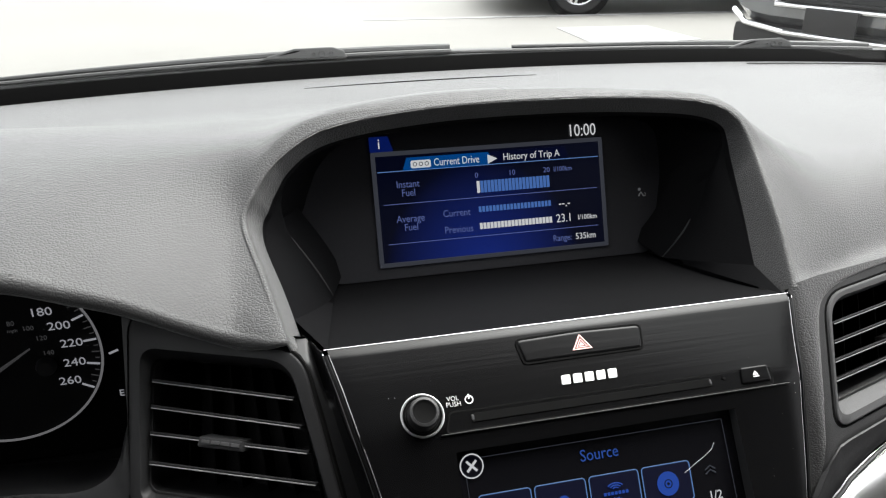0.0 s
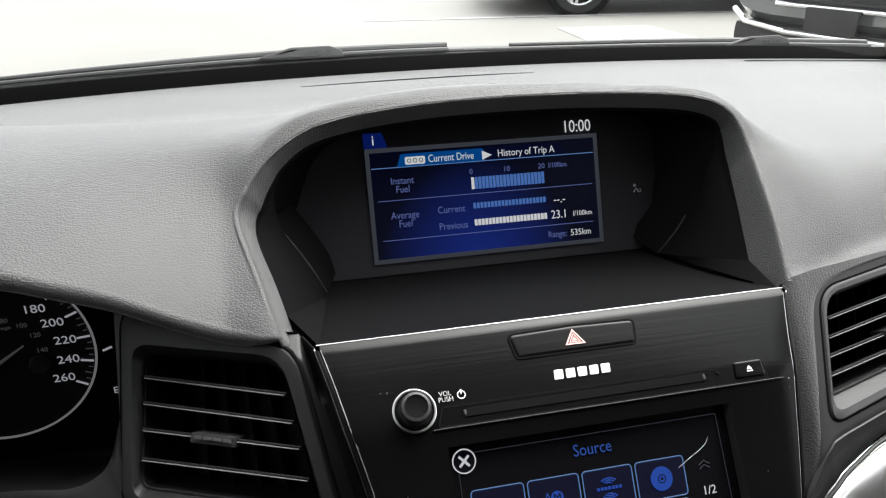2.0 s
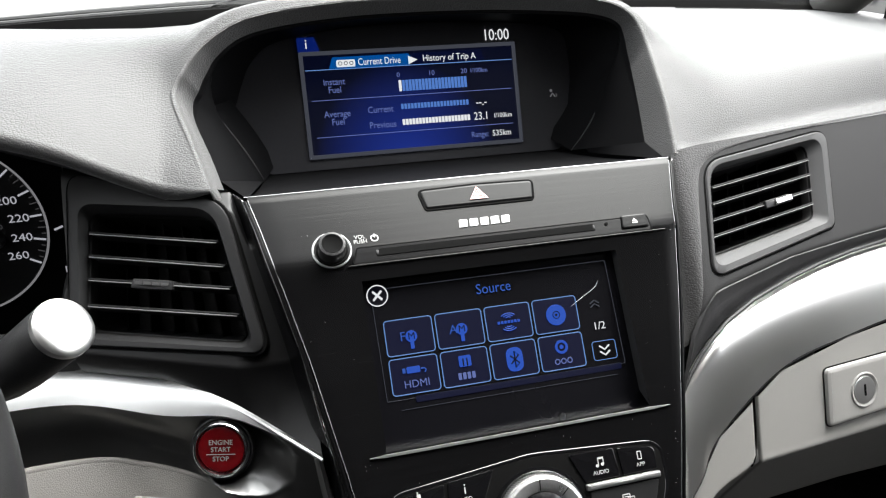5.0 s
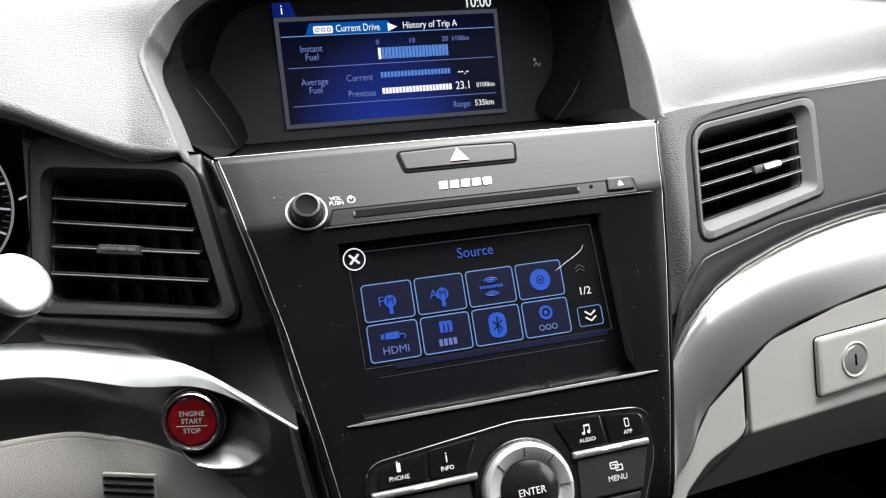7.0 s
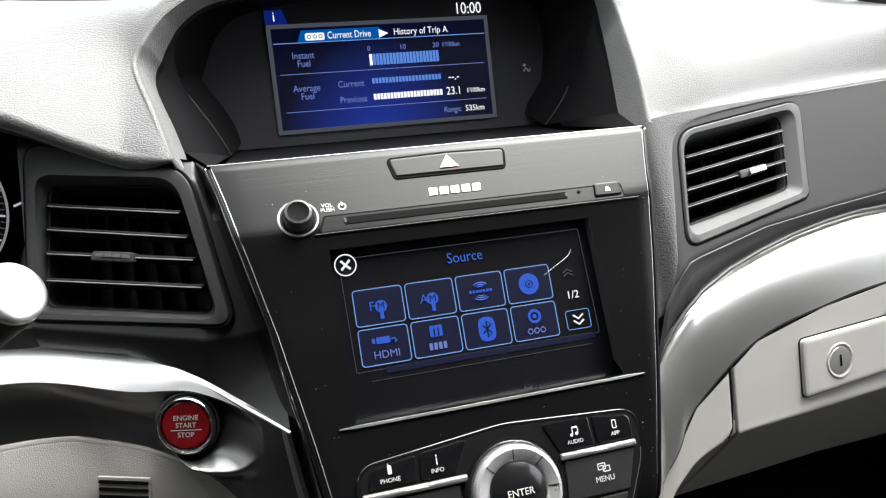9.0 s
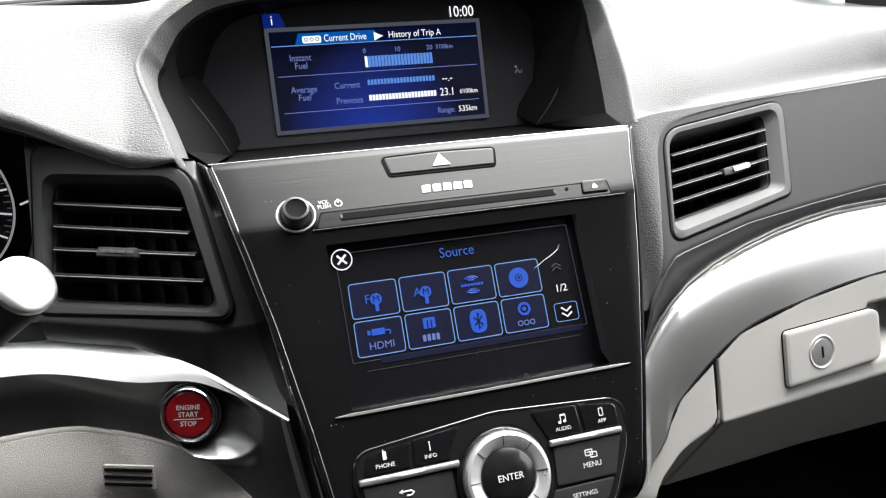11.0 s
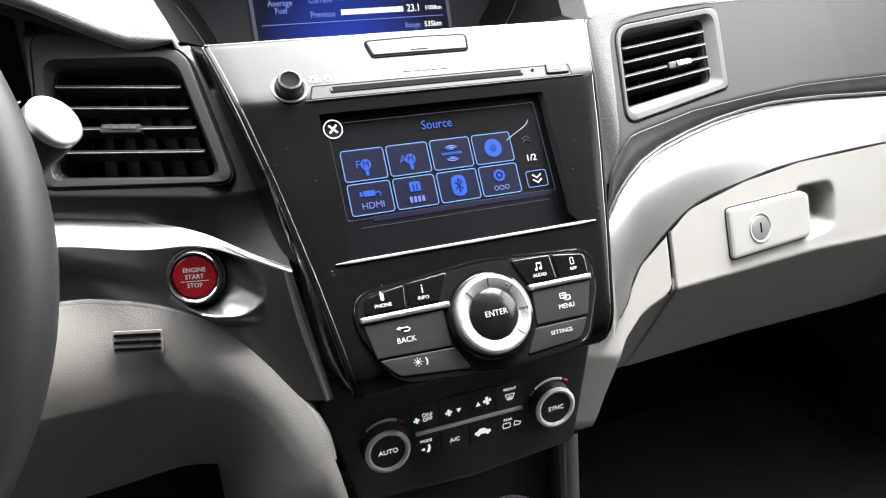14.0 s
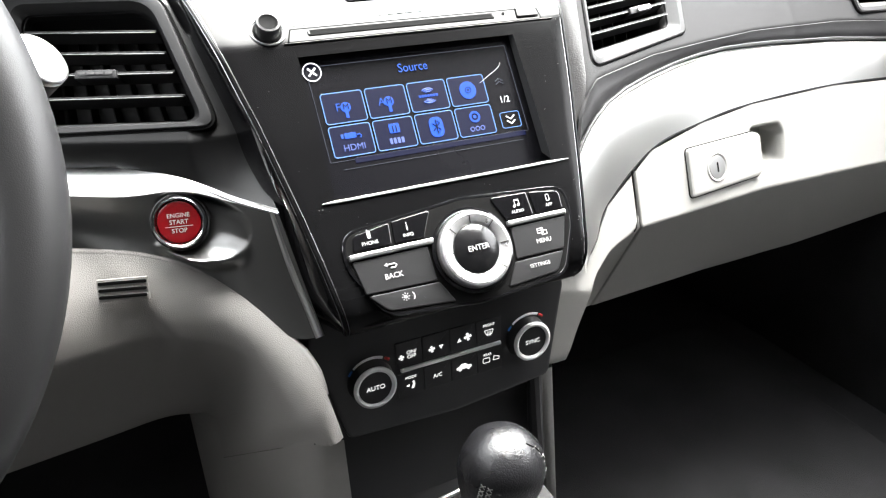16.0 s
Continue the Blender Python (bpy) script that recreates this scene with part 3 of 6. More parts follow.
# the leather of the top wraps down between the vent and the centre stack
WRAP_IN = [(0.60, 0.8826), (0.42, 0.8830), (0.32, 0.8826), (0.26, 0.8816), (0.214, 0.8790), (0.187, 0.8752), (0.1725, 0.8690), (0.1660, 0.8590), (0.1610, 0.8400), (0.1562, 0.8200), (0.1510, 0.7990), (0.1440, 0.7830), (0.1350, 0.7690)]
WRAP_OUT = [(0.60, 0.8842), (0.42, 0.8846), (0.32, 0.8844), (0.26, 0.8842), (0.200, 0.8840), (0.165, 0.8836), (0.1480, 0.8810), (0.1420, 0.8700), (0.1380, 0.8480), (0.1340, 0.8240), (0.1290, 0.8000), (0.1250, 0.7820), (0.1215, 0.7660)]
rows = []
for j in range(13):
    q = j / 12
    row = []
    for k in range(97):
        a, b = along(WRAP_IN, k / 96), along(WRAP_OUT, k / 96)
        x, z = a * (1 - q) + b * q
        proud = 0.0022 * math.sin(math.pi / 2 * min(1, q * 3)) - 0.0012
        row.append((x, face_y(x, z) + 0.010 * smooth01((0.150 - x) / 0.02) - proud, z))
    rows.append(row)
part("leather_wrap", sheet(rows), LEATHER, dash, "grained leather wrapped down beside the vent", smooth=80, flip=True)


rows = [[] for _ in range(6)]
for x in np.linspace(0.1195, 0.78, 220):
    zt, zb = interp(x, RTX, RTZ), interp(x, BAND_X, BAND_Z)
    for r, (z, d) in enumerate(((zb + 0.0008, 0.0030), (zb, -0.0002), (zb - 0.0012, 0.0004), (zt + 0.6 * (zb - zt), 0.0030), (zt + 0.004, 0.0045), (zt - 0.002, 0.0120))):
        rows[r].append((x, face_y(x, z) + d, z))
part("lower_band", sheet(rows), GREYPLASTIC, dash, "smooth dark band under the padded face", smooth=60, flip=True)
part("lower_lip", tube([(x, face_y(x, interp(x, RTX, RTZ)) + 0.0052, interp(x, RTX, RTZ) + 0.0022) for x in np.linspace(0.1195, 0.76, 160)], 0.0014, 8), BLACKTRIM, dash)


LX, LY, LZ = ([-p[0] for p in LEFT_TOP], [p[1] for p in LEFT_TOP], [p[2] for p in LEFT_TOP])
TURN = 0.7965


def left_face():
    """The dark plate that holds the driver's centre vent; below it turns under to the trim."""
    rows = []
    hole = grow(RIM_LEFT, -0.007)
    xs = [-0.114 - 0.1345 * (k / 100) for k in range(101)]
    for j in range(75):
        row = []
        for x in xs:
            ax = -x
            zt, yt = interp(ax, LX, LZ) + 0.0005, interp(ax, LX, LY) + 0.001
            top = interp(ax, [0.114, 0.141, 0.148, 0.158, 0.17, 0.207, 0.245, 0.30], [0.858, 0.858, 0.8785, 0.8790, 0.880, 0.884, 0.892, 0.9])
            if j < 15:
                q = j / 15
                z = zt + (TURN - zt) * q
                y = yt + (face_y(x, TURN) - yt) * math.sin(math.pi / 2 * q) ** 0.8
            else:
                z = TURN + (top - TURN) * (j - 15) / 59
                y = face_y(x, z)
            if inside((ax, z), hole):
                y += 0.006
            y += 0.012 * smooth01((z - (top - 0.006)) / 0.006)
            row.append((x, y, z))
        rows.append(row)
    return sheet(rows)


bm = left_face()
pierce(bm, grow(CHAMFER_LEFT, 0.002), -1)
part("driver_face", bm, DRIVERPLATE, dash, "charcoal plastic plate beside the instruments", smooth=70, flip=True)
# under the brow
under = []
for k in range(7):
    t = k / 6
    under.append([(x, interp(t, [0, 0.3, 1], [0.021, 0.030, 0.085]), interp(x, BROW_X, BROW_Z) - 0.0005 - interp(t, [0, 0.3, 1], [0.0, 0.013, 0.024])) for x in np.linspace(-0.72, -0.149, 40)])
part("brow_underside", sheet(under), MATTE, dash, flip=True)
# the leather curls over the brow into shadow
curl = [[] for _ in range(10)]
for x in np.linspace(-0.76, -0.1592, 70):
    y = 0.02 - 0.011 * smooth01(1 - (abs(x) - 0.159) / 0.03)
    p = Vector((x, y, height(x, 0.009, -1)))
    step = 0.0015 * min(1.0, 0.25 + (abs(x) - 0.159) / 0.03)
    for r in range(10):
        curl[r].append(p.copy())
        a = radians(26 + 14 * r)
        p += Vector((0, -math.cos(a), -math.sin(a))) * step
for k in range(2, 9):
    p = lip_rows[k][0].copy()
    for r in range(10):
        curl[r].append(p.copy())
        a = radians(26 + 14 * r)
        p += Vector((0, -math.cos(a) * 0.5, -math.sin(a))) * 0.0009
part("brow_roll", sheet(curl), LEATHER, dash, "leather rolled over the brow", smooth=80)


# ---- air vents ----
def air_vent(poly, chamfer, outer, sign, levels, tab_x, tab_bright, frame_mat, label, xs):
    """A vent with frame, duct, four slats, upright vanes and a tab; poly in (|x|, z) on the dash face."""
    cx = sum(p[0] for p in poly) / 4
    cz = sum(p[1] for p in poly) / 4
    f = frame_on(sign * cx, face_y(sign * cx, cz), cz, 0.69, sign * xs)
    fi = f.inverted()

    def flat(p):
        q = fi @ Vector((sign * p[0], face_y(sign * p[0], p[1]), p[1]))
        return (q.x, q.y)
    corners, mids, rims = ([flat(p) for p in o] for o in (poly, chamfer, outer))
    if sign < 0:
        corners, mids, rims = corners[::-1], mids[::-1], rims[::-1]
    v = thing("air_vent", (0, 0, 0), label, "air vent", group="dashboard air vents", m=f)
    # the upper corner beside the stack is the roundest
    order = (0, 1, 2, 3) if sign > 0 else (3, 2, 1, 0)
    radii = [(0.006, 0.007, 0.007, 0.016)[k] if sign > 0 else (0.006, 0.007, 0.007, 0.018)[k] for k in order]
    rim = rpoly(corners, radii, 6)
    mid = rpoly(mids, [r * 1.15 for r in radii], 6)
    wide = rpoly(rims, [r * 1.4 for r in radii], 6)
    raised = 0.0014
    loops = [[(x, y, z) for x, y in o] for o, z in ((offset(wide, 0.0010), -0.006), (offset(wide, 0.0003), -0.0006), (offset(wide, -0.0006), raised), (offset(wide, -0.0012), raised + 0.0003),
                                                    (offset(mid, 0.0006), raised), (mid, raised - 0.0006), (offset(rim, 0.0008), -0.0050), (rim, -0.0062), (offset(rim, -0.0004), -0.014))]
    part("frame_gap", hoop(offset(wide, 0.0014), 0.0022, 0.004, 0.0002), GAP, v, m=at(f, 0, 0, 0.0002))
    part("frame", sheet(loops, close=True), frame_mat, v, m=f, smooth=30)
    lining = [[(x, y, z) for x, y in offset(rim, g)] for z, g in ((-0.004, 0.0004), (-0.045, -0.003))]
    b = sheet(lining, close=True)
    part("duct", b, VENTDARK, v, m=f)
    part("duct_back", slab(offset(rim, -0.002), 0.001, 0.0002), VENTDARK, v, m=at(f, 0, 0, -0.042))
    lo = sorted(corners, key=lambda p: p[1])[:2]
    hi = sorted(corners, key=lambda p: p[1])[2:]
    lo.sort(), hi.sort()
    for k in range(4):
        a = Vector(lo[0]).lerp(Vector(hi[0]), levels[k][0])
        c = Vector(lo[1]).lerp(Vector(hi[1]), levels[k][1])
        d = (c - a)
        a, c = a + d * 0.012, c - d * 0.012
        mid, ang = (a + c) / 2, math.degrees(math.atan2(d.y, d.x))
        sl = part("slat", moved(box((c - a).length, 0.0010, 0.014, 0.0003), Matrix.Rotation(radians(-12), 4, "X")), VENTDARK, v, m=at(f, mid.x, mid.y, -0.0085, ang))
        part("slat_edge", box((c - a).length * 0.985, 0.0006, 0.0007, 0.0002), SLATEDGE, sl, "lighter grey front edge", m=at(f, mid.x, mid.y + 0.0002, -0.0013, ang))
    for k in range(6):
        t = (k + 0.7) / 6.4
        a = Vector(lo[0]).lerp(Vector(lo[1]), t)
        c = Vector(hi[0]).lerp(Vector(hi[1]), t)
        mid, ang = (a + c) / 2, math.degrees(math.atan2((c - a).y, (c - a).x))
        part("vane", box((c - a).length * 0.96, 0.0010, 0.014, 0.0003), GAP, v, m=at(f, mid.x, mid.y, -0.036, ang))
    a = Vector(lo[0]).lerp(Vector(hi[0]), levels[2][0])
    c = Vector(lo[1]).lerp(Vector(hi[1]), levels[2][1])
    mid, ang = a.lerp(c, tab_x), math.degrees(math.atan2((c - a).y, (c - a).x))
    tb = part("tab", slab(rpoly([(-0.0135, -0.0028), (0.0135, -0.0028), (0.0125, 0.0030), (-0.0125, 0.0030)], 0.001, 2), 0.012, 0.0008, dome=0.0006), PLASTIC, v, m=at(f, mid.x, mid.y, 0.0008, ang))
    if tab_bright:
        part("tab_plate", slab(rrect(0.017, 0.0042, 0.0008, 0.004, 0.0), 0.0025, 0.0006), CHROME, tb, "bright metal insert", m=at(f, mid.x, mid.y, 0.0026, ang))
    else:
        for k in range(4):
            part("tab_rib", box(0.0045, 0.0018, 0.0006, 0.0002), VENTFRAME, tb, "lighter raised rib", m=at(f, mid.x - 0.0085 + 0.0057 * k, mid.y + 0.0005, 0.0012, ang))
    return v


LEVELS = [(0.79, 0.767), (0.59, 0.564), (0.395, 0.355), (0.20, 0.17)]
air_vent(VENT_LEFT, CHAMFER_LEFT, RIM_LEFT, -1, [(0.817, 0.78), (0.62, 0.585), (0.42, 0.408), (0.20, 0.194)], 0.47, False, DRIVERPLATE, "charcoal air vent with four slats beside the instruments", 0.455)
air_vent(VENT_MID, CHAMFER_MID, RIM_MID, 1, LEVELS, 0.62, True, VENTFRAME, "charcoal air vent with a bright tab beside the centre stack", 0.2)
air_vent(VENT_FAR, CHAMFER_FAR, RIM_FAR, 1, [(0.8, 0.8), (0.6, 0.6), (0.4, 0.4), (0.2, 0.2)], 0.5, True, VENTFRAME, "charcoal air vent at the far end of the dashboard", 0.12)

# ---- instruments ----
DIAL = frame_on(-0.3402, 0.11, 0.8384, 0.0)
gauge = thing("instrument_cluster", (0, 0, 0), "black instrument cluster with lit white numerals and a silver ring", "gauge", m=DIAL)
part("back_plate", slab(rrect(0.36, 0.17, 0.03, -0.07, 0.0), 0.004, 0.001), GAP, gauge, m=at(DIAL, 0, 0, -0.004))
part("dial", slab(disc(0.0625, 64), 0.002, 0.0004), MATTE, gauge, m=at(DIAL, 0, 0, 0.0))
ringpts = [(0.0634 * math.cos(radians(a)), 0.0634 * math.sin(radians(a)), 0.001) for a in np.linspace(52, -215, 100)]
part("ring", tube(ringpts, 0.0008, 8), DIALSILVER, gauge, "silver dial ring", m=DIAL)
for i in range(21):
    a = -29.2 + 17.3 * i / 4
    major = i % 4 == 0
    w, h, rr = (0.0078, 0.0013, 0.0580) if major else ((0.0046, 0.0006, 0.0598) if i % 2 == 0 else (0.0028, 0.0005, 0.0606))
    part("scale_mark", box(w, h, 0.0004, 0), DIALWHITE if major else DIALGREY, gauge, m=DIAL @ Matrix.Rotation(radians(a), 4, "Z") @ Matrix.Translation((rr, 0, 0.0012)))
for i, body in enumerate(("260", "240", "220", "200", "180")):
    a = radians(-30.0 + 17.6 * i)
    rr = 0.0468 - 0.0015 * max(0, i - 2)
    part("numeral", letters(body, 0.0080, wide=1.14), DIALWHITE, gauge, m=at(DIAL, rr * math.cos(a), rr * math.sin(a), 0.0006))
for body, x, z in (("140", 0.0320, -0.0009), ("120", 0.0301, 0.0102), ("100", 0.0240, 0.0180), ("80", 0.0150, 0.0225)):
    part("small_numeral", letters(body, 0.0046), DIALGREY, gauge, m=at(DIAL, x, z, 0.0006))
part("small_unit", letters("mph", 0.0034), DIALGREY, gauge, m=at(DIAL, 0.0150, 0.0175, 0.0006))
part("needle", tube([(0.0232, 0.0054, 0.004), (-0.006, -0.0135, 0.004)], [0.0006, 0.0015], 8), DIALGREY, gauge, "pale needle", m=DIAL)
part("reset_stub", lathe([(0.0, 0.006), (0.0048, 0.0055), (0.0060, 0.003), (0.0062, 0.0)], 32), GREYPLASTIC, gauge, m=at(DIAL, 0.0291, -0.0098, 0.0005))
part("fuel_letter", letters("E", 0.0070), DIALWHITE, gauge, m=at(DIAL, 0.0696, -0.0379, 0.0006))
part("fuel_mark", box(0.0062, 0.0014, 0.0005, 0), DIALWHITE, gauge, m=at(DIAL, 0.0700, -0.0054, 0.0008, 20))
housing = []
for k in range(9):
    t = k / 8
    housing.append([(-0.2500 - 0.004 * t, 0.000 + 0.110 * t, 0.80 - 0.02 * t), (-0.2490 - 0.010 * t, 0.018 + 0.092 * t, 0.83), (-0.2470 - 0.012 * t, 0.046 + 0.064 * t, 0.87), (-0.2470 - 0.012 * t, 0.070 + 0.040 * t, 0.905)])
part("housing_side", sheet(housing), PLASTIC, gauge, smooth=60)
brim = [(-0.2490, 0.0240, 0.8360), (-0.2503, 0.0206, 0.8327), (-0.2551, 0.0135, 0.8192), (-0.2632, 0.0111, 0.8104), (-0.279, 0.0107, 0.8054), (-0.3125, 0.0128, 0.8083), (-0.40, 0.0130, 0.8120), (-0.55, 0.0130, 0.8120)]
outer = [(-0.2480, 0.0180, 0.8300), (-0.2480, 0.0100, 0.8180), (-0.2480, 0.0000, 0.8040), (-0.2480, -0.0050, 0.7965), (-0.279, 0.0030, 0.7960), (-0.3125, 0.0060, 0.7960), (-0.40, 0.0060, 0.7960), (-0.55, 0.0060, 0.7960)]
foot = [(-0.2480, 0.0185, 0.7900), (-0.2480, 0.0185, 0.7850), (-0.2480, 0.0185, 0.7800), (-0.2480, 0.0060, 0.7768), (-0.279, 0.0100, 0.7765), (-0.3125, 0.0110, 0.7755), (-0.40, 0.0115, 0.7725), (-0.55, 0.0115, 0.7680)]
inner = [(x - 0.004, y + 0.095, z - 0.055) for x, y, z in brim]
smooth_rows = [[along(tb, k / 60) for k in range(61)] for tb in (inner, brim, outer, foot)]
lip_row = [(a * 0.75 + b * 0.25) + np.array((0, -0.0012, 0.0004)) for a, b in zip(smooth_rows[1], smooth_rows[2])]
part("bezel", sheet([smooth_rows[0], smooth_rows[1], lip_row, smooth_rows[2], smooth_rows[3]]), DRIVERPLATE, gauge, "charcoal lower rim of the cluster", smooth=50)

# ---- centre stack ----
PROFILE = [(0.004, 0.8807), (0.001, 0.8803), (-0.0018, 0.8792), (-0.0048, 0.8768), (-0.0146, 0.8690), (-0.0246, 0.8610), (-0.0359, 0.8520), (-0.0392, 0.8488), (-0.0456, 0.8405), (-0.0543, 0.8290),
           (-0.0795, 0.7965), (-0.1038, 0.7640), (-0.127, 0.7330), (-0.1405, 0.7130), (-0.1445, 0.7040), (-0.1445, 0.6955), (-0.1415, 0.6880), (-0.135, 0.6830)]
PZ = [p[1] for p in PROFILE][::-1]
PY = [p[0] for p in PROFILE][::-1]


def stack_y(z):
    return interp(z, PZ, PY)


HALF_Z = [0.683, 0.700, 0.7275, 0.7565, 0.781, 0.8065, 0.8225, 0.8412, 0.8540, 0.8675, 0.8805]
HALF_L = [0.0880, 0.0911, 0.0964, 0.1024, 0.1083, 0.1144, 0.1192, 0.1245, 0.1287, 0.1334, 0.1387]
HALF_R = [0.0800, 0.0838, 0.0908, 0.0996, 0.1064, 0.1137, 0.1180, 0.1224, 0.1262, 0.1322, 0.1388]


def half_width(z, s):
    return interp(z, HALF_Z, HALF_L if s < 0 else HALF_R)


def crown(x, z):
    """The face falls away a little towards its sides."""
    return 0.0006 * max(0.0, (abs(x) - half_width(z, x) + 0.005) / 0.005) ** 2


def stack_frame(x, z, dz=0.004):
    return frame_on(x, stack_y(z), z, (stack_y(z + dz) - stack_y(z - dz)) / (2 * dz))


stack = thing("centre_stack", (0, -0.1, 0.684), "brushed black centre stack with silver edge lines", "centre stack")
REC_LO, REC_HI, REC_W = 0.7640, 0.8405, 0.0800


def stack_face():
    zs = sorted(set([round(z, 4) for z in np.linspace(0.8805, 0.864, 14)] + [round(z, 4) for z in np.linspace(0.864, REC_HI, 10)]
                    + [round(z, 4) for z in np.linspace(REC_HI, REC_LO, 9)] + [round(z, 4) for z in np.linspace(REC_LO, 0.705, 8)]
                    + [round(z, 4) for z in np.linspace(0.705, 0.683, 8)]), reverse=True)
    rows = []
    for z in zs:
        a, b = half_width(z, -1), half_width(z, 1)
        r = min(REC_W, b - 0.001)
        xs = [-a + (a - r) * k / 8 for k in range(8)] + [-r + 2 * r * k / 12 for k in range(13)] + [r + (b - r) * k / 8 for k in range(1, 9)]
        rows.append([(x, (stack_y(z) if z > 0.6835 else PROFILE[-1][0]) + crown(x, z), z) for x in xs])
    bm = sheet(rows)
    gone = [f for f in bm.faces if abs(f.calc_center_median().x) < REC_W and REC_LO < f.calc_center_median().z < REC_HI]
    bmesh.ops.delete(bm, geom=gone, context="FACES")
    return bm


part("face", stack_face(), BRUSHED, stack, "brushed black front", smooth=60, flip=True)


def lcd_y(z):
    return -0.0535 + 0.66 * (z - 0.817)


zs = np.linspace(REC_LO, REC_HI, 12)
for s in (-1, 1):
    part("recess_side", sheet([[(s * REC_W, stack_y(z), z) for z in zs], [(s * (REC_W - 0.0003 + 0.002 * (REC_HI - z) / (REC_HI - REC_LO)), lcd_y(z) + 0.0012, z) for z in zs]]), GREYPLASTIC, stack, flip=s > 0)
part("recess_ledge", sheet([[(x, stack_y(REC_LO), REC_LO) for x in np.linspace(-REC_W, REC_W, 9)],
                            [(x * 1.15, lcd_y(REC_LO - 0.014) + 0.0012, REC_LO - 0.014) for x in np.linspace(-REC_W, REC_W, 9)]]), GLOSS, stack)
lipf = stack_frame(0, 0.7625)
part("ledge_lip", slab(rpoly([(-0.0895, -0.0002), (-0.081, -0.0009), (0.082, -0.0009), (0.0930, -0.0002), (0.0930, 0.0002), (0.0820, 0.0008), (-0.0805, 0.0008), (-0.0895, 0.0002)], 0.0002, 2), 0.002, 0.00015), LIPMETAL, stack,
     "bright lower lip of the screen recess", m=at(lipf, 0, 0, 0.0012))

# a gloss border between two fine bright lines, and black sides
zz = np.linspace(0.8795, 0.685, 30)
for s in (-1, 1):
    def border(out, back, dz=0.0):
        return [(s * (half_width(z, s) + out), stack_y(z) + back, z + dz) for z in zz]
    part("border_groove", sheet([border(-0.0004, 0.0004), border(0.0002, 0.0018), border(0.0009, 0.0018)]), GAP, stack, flip=s > 0)
    part("border", sheet([border(0.0008, 0.0018), border(0.0010, 0.0003), border(0.0018, 0.0001), border(0.0029, 0.0008), border(0.0033, 0.0024), border(0.0034, 0.0060)]), BRUSHED, stack, "narrow gloss border", flip=s > 0, smooth=50)
    part("edge_line", tube(border(0.0000, 0.0007), 0.00032, 8), DARKMETAL, stack, "thin bright edge line")
    part("outer_line", tube(border(0.0032, 0.0022), [0.00045 - 0.0002 * k / 29 for k in range(30)], 6), DARKMETAL, stack)
    part("side", sheet([border(0.0030, 0.0050), border(0.0040, 0.0062), border(0.0070, 0.016, -0.001), border(0.0125, 0.030, -0.002), border(0.0180, 0.062, -0.003)]), GLOSS, stack, "piano black side", flip=s > 0)
part("top_edge", tube([(x, 0.0035, 0.8803) for x in np.linspace(-0.1405, 0.1405, 20)], 0.00032, 8), DARKMETAL, stack, "thin bright top edge")

# hazard button
hz = stack_frame(0.0, 0.8725, 0.004)
hb = part("hazard_button", slab(rpoly([(-0.0345, -0.0068), (0.0345, -0.0068), (0.0370, 0.0062), (0.0, 0.0072), (-0.0370, 0.0062)], [0.002, 0.002, 0.0025, 0.01, 0.0025], 4), 0.004, 0.0009), BRUSHED, stack,
          "hazard light button", m=at(hz, 0.0005, 0.0, 0.0012))
part("button_gap", hoop(offset(rpoly([(-0.0345, -0.0068), (0.0345, -0.0068), (0.0370, 0.0062), (0.0, 0.0072), (-0.0370, 0.0062)], [0.002, 0.002, 0.0025, 0.01, 0.0025], 4), 0.0011), 0.0012, 0.001, 0.0001), GAP, stack, m=at(hz, 0.0005, 0.0, 0.0008))
for size, w in ((0.0066, 0.0008), (0.0040, 0.0006), (0.0019, 0.0009)):
    tri = [(size * math.sin(radians(a)) * 1.05, size * math.cos(radians(a)) * 0.92) for a in (0, -120, 120)]
    part("triangle", hoop(tri, w, 0.0004, 0.0001), PINK, hb, "pale red warning triangle", m=at(hz, 0.0, -0.0008, 0.0021))

# maker's mark as plain bars
lg = stack_frame(0, 0.8606)
for i in range(5):
    part("badge_bar", slab(rpoly([(-0.0028, -0.0026), (0.0024, -0.0026), (0.0031, 0.0026), (-0.0021, 0.0026)], 0.0006, 2), 0.0008, 0.0002), BADGE, stack, "bright badge bar", m=at(lg, -0.0137 + 0.0068 * i, 0, 0.0007))

# disc slot
sf = stack_frame(0, 0.8525, 0.003)
SLOT = rpoly([(-0.0835, -0.0055), (0.1070, -0.0055), (0.1070, 0.0045), (-0.0800, 0.0045)], [0.0015, 0.002, 0.002, 0.0015], 4)
part("slot_gap", hoop(offset(SLOT, 0.0005), 0.0009, 0.001, 0.0001), GAP, stack, m=at(sf, 0.0, -0.0003, 0.0006))
part("disc_slot", slab(SLOT, 0.002, 0.0003), BRUSHED, stack, "disc slot surround", m=at(sf, 0.0, -0.0003, 0.0005))
part("slot_mouth", slab(rpoly([(-0.0695, -0.0024), (0.0690, -0.0024), (0.0695, 0.0021), (-0.0675, 0.0021)], 0.0008, 3), 0.001, 0.0002), GAP, stack, m=at(sf, 0, 0.0002, 0.0011))
for du in (-0.0686, 0.0685):
    part("slot_end", slab(rrect(0.0016, 0.0030, 0.0007), 0.001, 0.0004), GREYPLASTIC, stack, "small dull end of the slot", m=at(sf, du, 0.0002, 0.0013))
